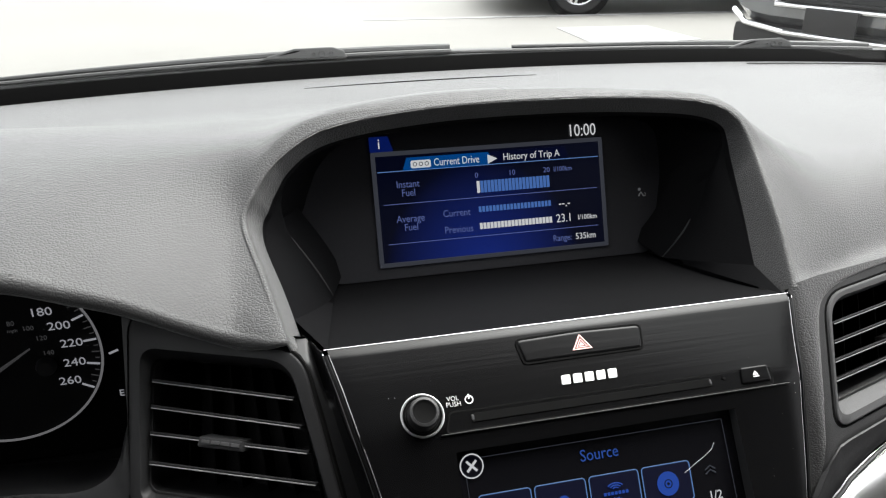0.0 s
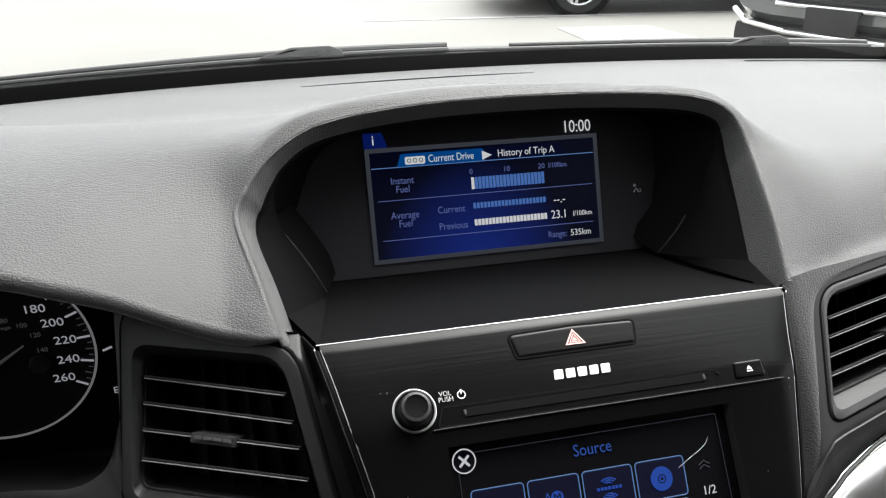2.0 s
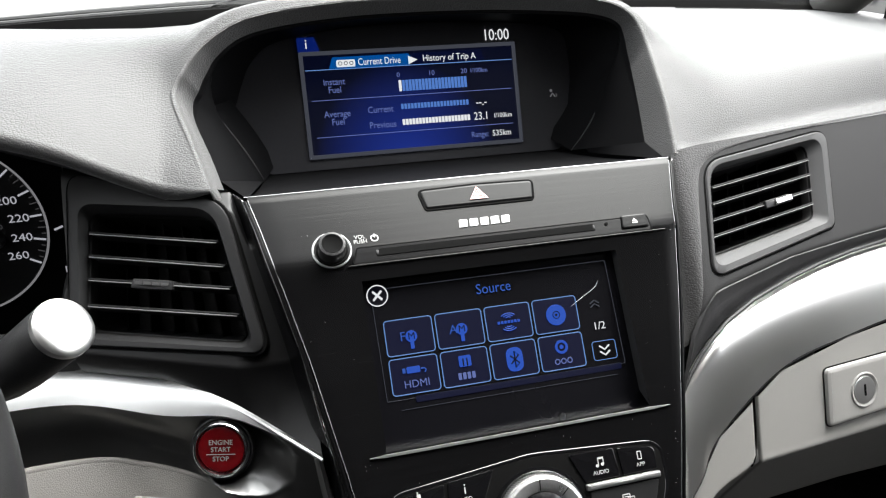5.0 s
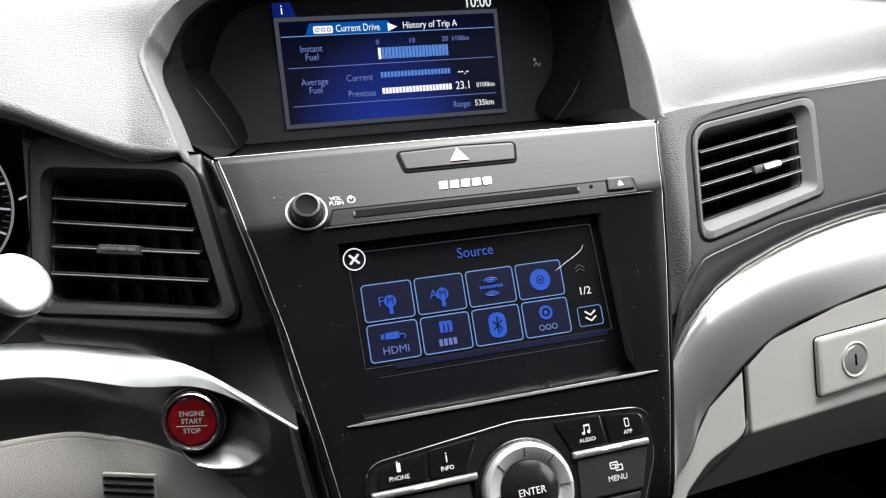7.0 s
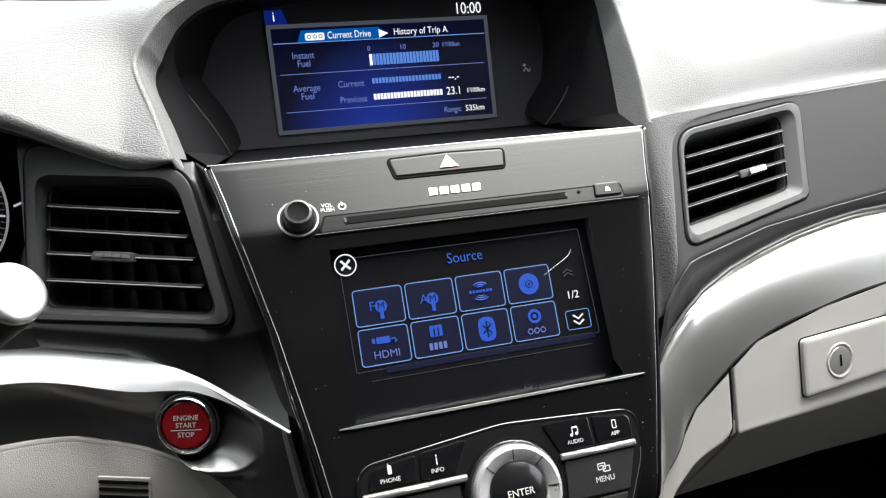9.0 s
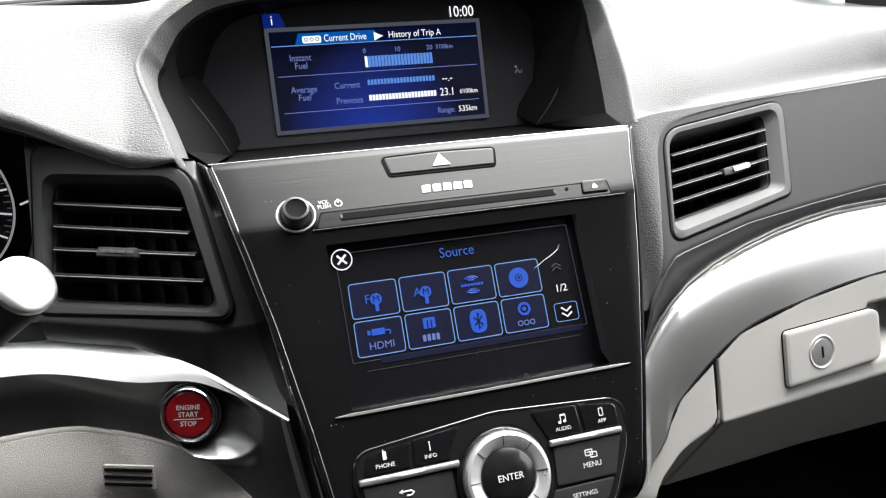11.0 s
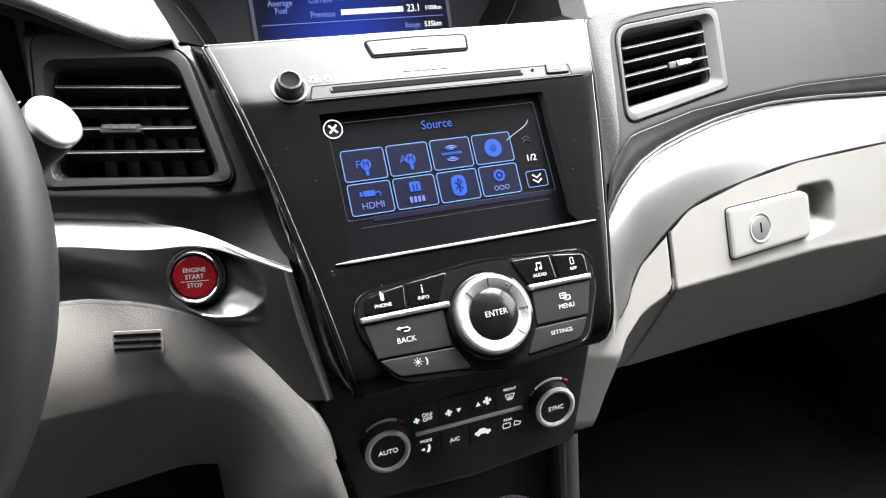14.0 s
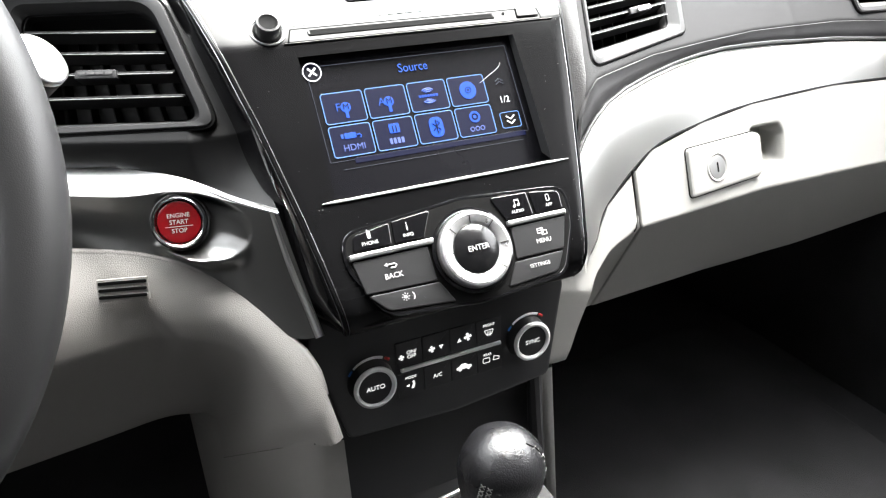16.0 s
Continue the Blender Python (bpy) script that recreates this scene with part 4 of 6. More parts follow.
part("slot_shine", slab(rpoly([(-0.0865, -0.0003), (0.1165, -0.0003), (0.1165, 0.0003), (-0.0865, 0.0003)], 0.0002, 2), 0.001, 0.0002), PLASTIC, stack, "fine line under the slot", m=at(sf, 0, -0.0066, 0.0008))
part("slot_hole", slab(disc(0.0011, 16), 0.0005, 0.0001), GAP, stack, m=at(sf, 0.0775, 0.0012, 0.0012))
ej = part("eject_button", slab(rpoly([(-0.0095, -0.0044), (0.0090, -0.0044), (0.0092, 0.0048), (-0.0078, 0.0048)], 0.0012, 3), 0.003, 0.0007), BRUSHED, stack, "eject button", m=at(sf, 0.0965, 0.0006, 0.0018))
part("eject_mark", join(slab([(-0.0018, 0.0), (0.0018, 0.0), (0.0, 0.0022)], 0.0002, 0.00005), moved(slab(rrect(0.0036, 0.0007, 0.0001, 0, -0.0009), 0.0002, 0.00005), Matrix.Identity(4))), WHITE, ej, m=at(sf, 0.0965, 0.0004, 0.0022))

# volume knob
vf = stack_frame(-0.0945, 0.8555, 0.004)
vk = part("volume_knob", lathe([(0.0082, 0.0), (0.0080, 0.0080), (0.0075, 0.0089), (0.0062, 0.0092), (0.0054, 0.0084), (0.0030, 0.0080), (0.0, 0.0080)], 48), PLASTIC, stack, "black volume knob", m=vf)
part("knob_ring", lathe([(0.0103, -0.001), (0.0116, 0.0), (0.0115, 0.0009), (0.0110, 0.0012), (0.0104, 0.0009), (0.0102, 0.0)], 48), DULLSILVER, vk, "chrome ring", m=vf)
part("knob_hollow", lathe([(0.0057, 0.0091), (0.0052, 0.0088), (0.0046, 0.0085), (0.0, 0.0083)], 40), GAP, vk, "dark hollow of the knob", m=vf)
part("knob_well", slab(disc(0.0093, 40), 0.0006, 0.0001), GAP, vk, m=at(vf, 0, 0, 0.0004))
part("lettering", letters("VOL\nPUSH", 0.0036, wide=0.95), KEYPRINT, stack, m=at(vf, 0.0172, 0.0050, 0.0006, 0))
part("power_mark", join(hoop(disc(0.0023, 24), 0.0005, 0.0002, 0.00005), moved(slab(rrect(0.0006, 0.0026, 0.0001, 0, 0.0016), 0.0002, 0.00005), Matrix.Translation((0, 0, 0.0001)))), WHITE, stack, m=at(vf, 0.0258, 0.0050, 0.0006))

# ---- touch screen ----
LF = frame_on(0, lcd_y(0.817), 0.817, 0.66)
touch = thing("touch_screen", (0, 0, 0), "lit touch screen with blue source icons in the centre stack", "screen", m=LF)
part("glass", slab(rpoly([(-0.0900, -0.0770), (0.0900, -0.0770), (0.0806, 0.0272), (-0.0806, 0.0272)], 0.002, 3), 0.003, 0.0004), SCREENOFF, touch, "dark glass with a scratch", m=LF)
part("border_line", hoop(rpoly([(-0.0742, -0.0463), (0.0758, -0.0460), (0.0742, 0.0190), (-0.0754, 0.0190)], 0.001, 2), 0.0003, 0.0002, 0.00005), FRAMEGREY, touch, m=at(LF, 0, 0, 0.0003))
for i in range(4):
    for j in range(2):
        cx, cy = -0.0705 + 0.0145 + 0.0306 * i, -0.0106 - 0.0226 * j
        tile = part("icon_tile", hoop(rrect(0.0290, 0.0212, 0.0022, 0, 0, 4), 0.00055, 0.0003, 0.0001), BLUEPALE, touch, "blue outlined icon tile", m=at(LF, cx, cy, 0.0004))
        part("tile_glow", slab(rrect(0.0276, 0.0198, 0.0016), 0.0002, 0.00005), BLUEDARK, tile, m=at(LF, cx, cy, 0.00025))
        g = at(LF, cx, cy, 0.0006)

        def mark(bmx, mat=BLUEFILL, du=0.0, dv=0.0, name="icon_mark"):
            part(name, bmx, mat, tile, m=at(g, du, dv, 0.0004 if mat is INSET else 0.0))
        k = (j, i)
        if k in ((0, 0), (0, 1)):
            mark(letters("F" if i == 0 else "A", 0.0075), BLUELINE, -0.0042, 0.0, "lettering")
            mark(slab(disc(0.0035, 24), 0.0002, 0.00005), BLUEFILL, 0.001, -0.0002)
            mark(letters("M", 0.0058), INSET, 0.001, -0.0002, "lettering")
            mark(slab(rrect(0.0022, 0.0040, 0.0004), 0.0002, 0.00005), BLUEFILL, 0.001, -0.0055)
        elif k == (0, 2):
            for s in (1, -1):
                for r in (0.0018, 0.0033, 0.0048):
                    pts = [(r * 1.1 * math.sin(radians(a)), s * (0.0018 + r * 0.75 * math.cos(radians(a)) - 0.0002), 0) for a in range(-52, 53, 13)]
                    mark(tube(pts, 0.00038, 5), BLUEFILL, 0, 0)
            for q in range(7):
                mark(slab(rrect(0.0016, 0.0017, 0.0003), 0.0002, 0.00005), BLUEFILL, -0.0063 + 0.0021 * q, 0, "brand_bar")
        elif k == (0, 3):
            mark(slab(disc(0.0064, 36), 0.0002, 0.00005), BLUEFILL)
            mark(hoop(disc(0.0024, 24), 0.0005, 0.0002, 0.00005), INSET, 0, 0)
            mark(slab(disc(0.0008, 16), 0.0002, 0.00005), INSET)
        elif k == (1, 0):
            mark(slab(rrect(0.0080, 0.0038, 0.0006), 0.0002, 0.00005), BLUEFILL, -0.0006, 0.0032)
            mark(slab(rrect(0.0018, 0.0028, 0.0002), 0.0002, 0.00005), BLUELINE, -0.0062, 0.0032)
            mark(tube([(0.0038, 0.0032, 0), (0.006, 0.0034, 0), (0.0068, 0.0022, 0), (0.0060, 0.0010, 0)], 0.00045, 6), BLUELINE)
            mark(letters("HDMI", 0.0062), BLUETEXT, 0.0005, -0.0050, "lettering")
        elif k == (1, 1):
            mark(slab(rrect(0.0075, 0.0065, 0.0008), 0.0002, 0.00005), BLUEFILL, 0, 0.0036)
            for s in (-0.0012, 0.0012):
                mark(slab(rrect(0.0008, 0.0045, 0.0002), 0.0002, 0.00005), INSET, s, 0.0030)
            for q in range(4):
                mark(slab(rrect(0.0020, 0.0040, 0.0004), 0.0002, 0.00005), BLUETEXT, -0.0042 + 0.0028 * q, -0.0050, "brand_bar")
        elif k == (1, 2):
            mark(slab(rpoly([(-0.0052, -0.0072), (0.0052, -0.0072), (0.0052, 0.0072), (-0.0052, 0.0072)], 0.0052, 6), 0.0002, 0.00005), BLUEFILL)
            mark(tube([(-0.0026, -0.0024, 0), (0.0026, 0.0024, 0), (0.0, 0.0048, 0), (0.0, -0.0048, 0), (0.0026, -0.0024, 0), (-0.0026, 0.0024, 0)], 0.00045, 6), INSET, 0, 0)
        else:
            mark(hoop(disc(0.0042, 28), 0.0016, 0.0002, 0.00005), BLUEFILL, 0, 0.0030)
            mark(slab(disc(0.0013, 16), 0.0002, 0.00005), BLUEFILL, 0, 0.0030)
            for q in range(3):
                mark(hoop(disc(0.0018, 16), 0.0006, 0.0002, 0.00005), BLUETEXT, -0.0040 + 0.0040 * q, -0.0056, "brand_bar")
part("title", letters("Source", 0.0088, wide=0.9), BLUELINE, touch, "blue screen title", m=at(LF, -0.0010, 0.0109, 0.0004))
cb = part("close_button", slab(disc(0.0060, 32), 0.0004, 0.0001), INSET, touch, m=at(LF, -0.0716, 0.0152, 0.0006))
part("button_ring", hoop(disc(0.0064, 36), 0.0007, 0.0004, 0.0001), LIT, cb, m=at(LF, -0.0716, 0.0152, 0.0008))
for a in (45, -45):
    part("cross_bar", slab(rrect(0.0075, 0.0013, 0.0002), 0.0003, 0.0001), LIT, cb, m=at(LF, -0.0716, 0.0152, 0.0010, a))
part("page_number", letters("1/2", 0.0066), LIT, touch, m=at(LF, 0.0627, -0.0210, 0.0004))
db = part("page_button", hoop(rrect(0.0158, 0.0118, 0.0018), 0.0004, 0.0003, 0.0001), BLUEPALE, touch, m=at(LF, 0.0635, -0.0361, 0.0004))
for dv in (0.0016, -0.0018):
    part("chevron", tube([(-0.0032, dv + 0.0012, 0), (0, dv - 0.0012, 0), (0.0032, dv + 0.0012, 0)], 0.00055, 6), LIT, db, m=at(LF, 0.0635, -0.0361, 0.0006))
for dv in (0.0012, -0.0010):
    part("faint_chevron", tube([(-0.003, dv - 0.001, 0), (0, dv + 0.001, 0), (0.003, dv - 0.001, 0)], 0.0004, 6), FRAMEGREY, touch, m=at(LF, 0.0621, -0.0072, 0.0003))
part("blue_band", slab(rpoly([(-0.060, -0.0018), (0.070, -0.0018), (0.070, 0.0018), (-0.060, 0.0018)], 0.0006, 2), 0.0003, 0.0001), BLUEDARK, touch, m=at(LF, 0.0027, -0.0470, 0.0003))
part("lower_line", slab(rrect(0.136, 0.0003, 0.0001), 0.0003, 0.00005), FRAMEGREY, touch, m=at(LF, 0.0015, -0.0519, 0.0003, 0))
part("scratch", tube([(0.0466, -0.0066, 0), (0.0535, -0.0028, 0), (0.0610, 0.0010, 0), (0.0650, 0.0036, 0), (0.0670, 0.0068, 0)], [0.0001, 0.00018, 0.0002, 0.0002, 0.0001], 5), PALE, touch, "pale scratch", m=at(LF, 0, 0, 0.0004))

# ---- upper display ----
UF = frame_on(0, lens_y(0.857), 0.857, 0.38)
disp = thing("trip_display", (0, 0, 0), "lit trip computer display under the dashboard hood", "screen", m=UF)
part("lens", slab(rpoly([(-0.124, -0.010), (0.124, -0.010), (0.150, 0.045), (0.140, 0.085), (0.10, 0.108), (-0.10, 0.108), (-0.140, 0.085), (-0.150, 0.045)], 0.01, 4), 0.003, 0.0005), LENS, disp, "dark tinted display lens", m=at(UF, 0, 0, -0.0012))
part("background", slab(rrect(0.175, 0.080, 0.001, 0, 0.0408), 0.0006, 0.0001), TRIPBACK, disp, "blue lit background", m=at(UF, 0, 0, 0.0002))
part("display_frame", hoop(rrect(0.179, 0.0838, 0.001, 0, 0.0408), 0.0032, 0.001, 0.0004), FRAMEGREY, disp, "grey frame of the picture", m=at(UF, 0, 0, 0.0006))


def show(bmx, mat, u, z, name="display_mark", n=0.0005, turn=0):
    return part(name, bmx, mat, disp, m=at(UF, u, (z - 0.857) * 1.0698, n, turn))


show(letters("10:00", 0.0128, wide=0.82), LIT, 0.0735, 0.9398, "clock_digits")
show(slab(rpoly([(-0.0075, -0.0055), (0.0098, -0.0055), (0.0062, 0.0055), (-0.0075, 0.0055)], 0.0008, 2), 0.0004, 0.0001), TABBLUE, -0.0822, 0.9395, "info_tab", 0.0004)
show(letters("i", 0.0105), LIT, -0.0828, 0.9395, "lettering", 0.0006)
show(slab(rpoly([(-0.0370, -0.0048), (0.0280, -0.0048), (0.0310, 0.0), (0.0280, 0.0045), (-0.0335, 0.0045)], 0.0008, 2), 0.0003, 0.0001), BLUETAB, -0.0300, 0.9252, "current_tab", 0.0004)
show(slab(rpoly([(-0.0300, -0.0042), (0.0320, -0.0042), (0.0290, 0.0045), (-0.0300, 0.0045)], 0.0008, 2), 0.0003, 0.0001), BLUEDARK, 0.0300, 0.9252, "history_tab", 0.0004)
show(letters("Current Drive", 0.0078, wide=0.76), LIT, -0.0262, 0.9248, "lettering", 0.0007)
show(letters("History of Trip A", 0.0074, wide=0.86), LIT, 0.0318, 0.9250, "lettering", 0.0007)
show(slab([(-0.0030, -0.0034), (0.0046, 0.0), (-0.0030, 0.0034)], 0.0003, 0.0001), LIT, 0.0005, 0.9245, "arrow", 0.0007)
show(slab(rrect(0.0150, 0.0056, 0.0012), 0.0003, 0.0001), LIT, -0.0532, 0.9246, "badge", 0.0006)
for q in range(3):
    show(hoop(disc(0.0016, 14), 0.0005, 0.0002, 0.00005), INSET, -0.0576 + 0.0044 * q, 0.9246, "badge_mark", 0.0009)
show(slab(rrect(0.171, 0.0006, 0.0001), 0.0003, 0.0001), BLUEPALE, 0.0, 0.9207, "rule", 0.0004)
for z, w in ((0.8985, 0.166), (0.8715, 0.164)):
    show(slab(rrect(w, 0.0005, 0.0001), 0.0003, 0.0001), BLUETEXT, 0.0, z, "rule", 0.0004)
show(letters("Instant\nFuel", 0.0074, wide=0.86), BLUETEXT, -0.0640, 0.9085, "lettering")
show(letters("Average\nFuel", 0.0074, wide=0.86), BLUETEXT, -0.0640, 0.8850, "lettering")
show(letters("Current", 0.0074, wide=0.86), BLUETEXT, -0.0292, 0.8890, "lettering")
show(letters("Previous", 0.0074, wide=0.86), BLUETEXT, -0.0285, 0.8776, "lettering")
for body, u in (("0", -0.012), ("10", 0.0155), ("20", 0.0430)):
    show(letters(body, 0.0056), BLUETEXT, u, 0.9138, "lettering")
show(letters("l/100km", 0.0054, wide=0.85), BLUETEXT, 0.0560, 0.9138, "lettering")
for i in range(21):
    u = -0.0112 + 0.00274 * i
    show(slab(rrect(0.0022, 0.0088, 0.0002), 0.0003, 0.0001), LIT if i == 0 else BLUEBAR, u, 0.9058, "bar")
    show(slab(rrect(0.0020, 0.0042, 0.0002), 0.0003, 0.0001), BLUEBAR, u, 0.8902, "bar")
    show(slab(rrect(0.0022, 0.0046, 0.0002), 0.0003, 0.0001), LIT, u, 0.8785, "bar")
show(letters("--.-", 0.0090, wide=0.9), LIT, 0.0555, 0.8895, "lettering")
show(letters("23.1", 0.0090, wide=0.85), LIT, 0.0545, 0.8786, "lettering")
show(letters("l/100km", 0.0054, wide=0.9), LIT, 0.0735, 0.8782, "lettering")
show(letters("Range:", 0.0068, wide=0.85), BLUETEXT, 0.0520, 0.8647, "lettering")
show(letters("535km", 0.0068, wide=0.9), LIT, 0.0710, 0.8647, "lettering")
for u, w in ((0.0640, 0.0100), (0.0765, 0.0090), (0.0860, 0.0050)):
    show(slab(rrect(w, 0.0026, 0.0004), 0.0003, 0.0001), FRAMEGREY, u, 0.9560, "faint_bar", 0.0008)
# airbag lamp beside the picture
show(slab(disc(0.0012, 14), 0.0003, 0.0001), PALE, 0.1180, 0.8945, "airbag_lamp_mark", 0.0008)
show(tube([(-0.002, -0.002, 0), (0.0, 0.001, 0), (0.0022, -0.0022, 0)], 0.0005, 5), PALE, 0.1190, 0.8915, "airbag_lamp_mark", 0.0008)
show(letters("2", 0.0036), PALE, 0.1225, 0.8905, "lettering", 0.0008)

# ---- control pad ----
QF = frame_on(0, -0.1279, 0.7315, 0.70)
pad = thing("control_pad", (0, 0, 0), "piano black control pad with a silver rotary knob", "control panel", m=QF)
PADSHAPE = rpoly([(-0.0665, -0.0375), (0.0, -0.0440), (0.0640, -0.0395), (0.0800, -0.006), (0.0805, 0.0190), (0.0, 0.0245), (-0.0815, 0.0165), (-0.0850, -0.002)],
                 [0.018, 0.04, 0.014, 0.03, 0.011, 0.08, 0.011, 0.03], 6)
part("base_plate", slab(PADSHAPE, 0.012, 0.0006), GAP, pad, m=at(QF, 0, 0, 0.0012))
part("base_rim", hoop(offset(PADSHAPE, 0.0016), 0.0022, 0.012, 0.0003), GLOSS, pad, "dark rim", m=at(QF, 0, 0, 0.0013))


def key(corners, mat, label, r=0.0012, n=0.0022):
    c = Vector((sum(p[0] for p in corners) / len(corners), sum(p[1] for p in corners) / len(corners)))
    return part("button", slab(rpoly([(p[0] - c.x, p[1] - c.y) for p in corners], r, 3), 0.003, 0.0006, dome=0.0003), mat, pad, label, m=at(QF, c.x, c.y, n))


def on_key(o, bmx, u, v, name="lettering"):
    part(name, bmx, KEYPRINT, o, m=at(QF, u, v, 0.0028))


o = key([(-0.0787, 0.0046), (-0.0530, 0.0050), (-0.0515, 0.0186), (-0.0768, 0.0148)], GLOSS, "gloss phone button", [0.001, 0.001, 0.001, 0.004])
on_key(o, letters("PHONE", 0.0033), -0.0668, 0.0085)
on_key(o, join(slab(rrect(0.0022, 0.0046, 0.0006), 0.0002, 0.00005), moved(slab(rrect(0.0006, 0.0014, 0.0002), 0.0002, 0.00005), Matrix.Translation((-0.0006, 0.0028, 0)))), -0.0665, 0.0138, "phone_mark")
o = key([(-0.0508, 0.0048), (-0.0306, 0.0048), (-0.0222, 0.0214), (-0.0496, 0.0190)], GLOSS, "gloss info button")
on_key(o, letters("INFO", 0.0032), -0.0408, 0.0086)
on_key(o, letters("i", 0.0080), -0.0406, 0.0140)
o = key([(0.0301, 0.0043), (0.0518, 0.0043), (0.0504, 0.0204), (0.0222, 0.0212)], GLOSS, "gloss audio button")
on_key(o, letters("AUDIO", 0.0031), 0.0402, 0.0086)
on_key(o, join(slab(disc(0.0009, 12, -0.0016, -0.0018), 0.0002, 0.00005), slab(disc(0.0009, 12, 0.0016, -0.0014), 0.0002, 0.00005), slab(rrect(0.0005, 0.0042, 0.0001, -0.0008, 0), 0.0002, 0.00005),
               slab(rrect(0.0005, 0.0042, 0.0001, 0.0024, 0.0006), 0.0002, 0.00005), slab(rrect(0.0036, 0.0010, 0.0001, 0.0008, 0.0022), 0.0002, 0.00005)), 0.0402, 0.0142, "note_mark")
o = key([(0.0538, 0.0043), (0.0757, 0.0043), (0.0761, 0.0172), (0.0524, 0.0202)], GLOSS, "gloss app button", [0.001, 0.001, 0.004, 0.001])
on_key(o, letters("APP", 0.0032), 0.0652, 0.0086)
on_key(o, hoop(rrect(0.0028, 0.0048, 0.0006), 0.0005, 0.0002, 0.00005), 0.0654, 0.0138, "phone_mark")
for a, b in ((-0.0825, -0.0250), (0.0298, 0.0765)):
    part("bar", slab(rrect(b - a, 0.0038, 0.0010), 0.004, 0.0012, dome=0.0003), DULLSILVER, pad, "satin silver divider bar", m=at(QF, (a + b) / 2, 0.0016, 0.0040))
o = key([(-0.0770, -0.0225), (-0.0290, -0.0240), (-0.0300, -0.0012), (-0.0812, -0.0012)], KEYBLACK, "back button")
on_key(o, letters("BACK", 0.0048), -0.0570, -0.0146)
on_key(o, join(tube([(-0.0032, 0.0014, 0), (0.0018, 0.0014, 0), (0.0032, 0.0003, 0), (0.0018, -0.0009, 0), (-0.0010, -0.0009, 0)], 0.0005, 6), slab([(-0.0052, 0.0014), (-0.0029, 0.0000), (-0.0029, 0.0028)], 0.0003, 0.00005)), -0.0566, -0.0086, "return_mark")
o = key([(0.0300, -0.0228), (0.0680, -0.0228), (0.0755, -0.0012), (0.0320, -0.0012)], KEYBLACK, "menu button")
on_key(o, letters("MENU", 0.0043), 0.0537, -0.0146)
on_key(o, join(hoop(rrect(0.0050, 0.0038, 0.0006, -0.0012, 0.0007), 0.0006, 0.0002, 0.00005), hoop(rrect(0.0046, 0.0034, 0.0006, 0.0016, -0.0009), 0.0006, 0.0002, 0.00005), slab(rrect(0.0026, 0.0005, 0.0001, -0.0012, 0.0010), 0.0002, 0.00005)), 0.0540, -0.0084, "pages_mark")
o = key([(-0.0655, -0.0355), (-0.0200, -0.0398), (-0.0280, -0.0252), (-0.0762, -0.0238)], KEYBLACK, "day and night button", [0.008, 0.001, 0.001, 0.001])
on_key(o, join(slab(disc(0.0011, 14), 0.0002, 0.00005), *[moved(slab(rrect(0.0004, 0.0011, 0.0001, 0, 0.0022), 0.0002, 0.00005), Matrix.Rotation(radians(45 * q), 4, "Z")) for q in range(8)]), -0.0530, -0.0292, "sun_mark")
moon = [(0.0015 * math.cos(radians(a)), 0.0024 * math.sin(radians(a))) for a in range(-90, 91, 20)] + [(0.0007 * math.cos(radians(a)), 0.0020 * math.sin(radians(a))) for a in range(70, -71, -20)]
on_key(o, slab(moon, 0.0002, 0.00003), -0.0482, -0.0296, "moon_mark")
o = key([(0.0190, -0.0398), (0.0590, -0.0372), (0.0668, -0.0243), (0.0285, -0.0246)], KEYBLACK, "settings button", [0.001, 0.008, 0.001, 0.001])
on_key(o, letters("SETTINGS", 0.0036), 0.0458, -0.0300)

KF = at(QF, 0.0, -0.0103, 0.0)
part("dial_well", lathe([(0.0285, 0.0008), (0.0288, 0.0036), (0.0270, 0.0040), (0.0255, 0.0028), (0.0, 0.0026)], 56), GLOSS, pad, m=KF)
dial = part("rotary_knob", lathe([(0.0250, 0.0), (0.0250, 0.0090), (0.0243, 0.0106), (0.0228, 0.0112), (0.0180, 0.0100), (0.0166, 0.0088), (0.0160, 0.0080)], 72), KNOBSILVER, pad, "silver rotary knob", m=KF)
part("knob_cap", lathe([(0.0162, 0.0080), (0.0158, 0.0094), (0.0120, 0.0112), (0.0060, 0.0122), (0.0, 0.0125)], 56), CAPGLOSS, dial, "gloss black enter cap", m=KF)
part("lettering", letters("ENTER", 0.0052), KEYPRINT, dial, m=at(KF, 0, 0, 0.0127))
for q in range(8):
    a = 22.5 + 45 * q
    part("knob_notch", box(0.0062, 0.0004, 0.0006, 0), GAP, dial, m=KF @ Matrix.Rotation(radians(a - 22.5), 4, "Z") @ Matrix.Translation((0.0200, 0, 0.0105)) @ Matrix.Rotation(radians(-14), 4, "Y"))
ridges = bmesh.new()
for q in range(110):
    a = 2 * math.pi * q / 110
    b = box(0.0007, 0.0006, 0.0075, 0)
    bmesh.ops.transform(b, matrix=Matrix.Rotation(a, 4, "Z") @ Matrix.Translation((0.02515, 0, 0.0048)), verts=b.verts)
    me = bpy.data.meshes.new("ridge")
    b.to_mesh(me)
    b.free()
    ridges.from_mesh(me)
    bpy.data.meshes.remove(me)
part("knurling", ridges, DULLSILVER, dial, "fine ridges round the knob", m=KF)

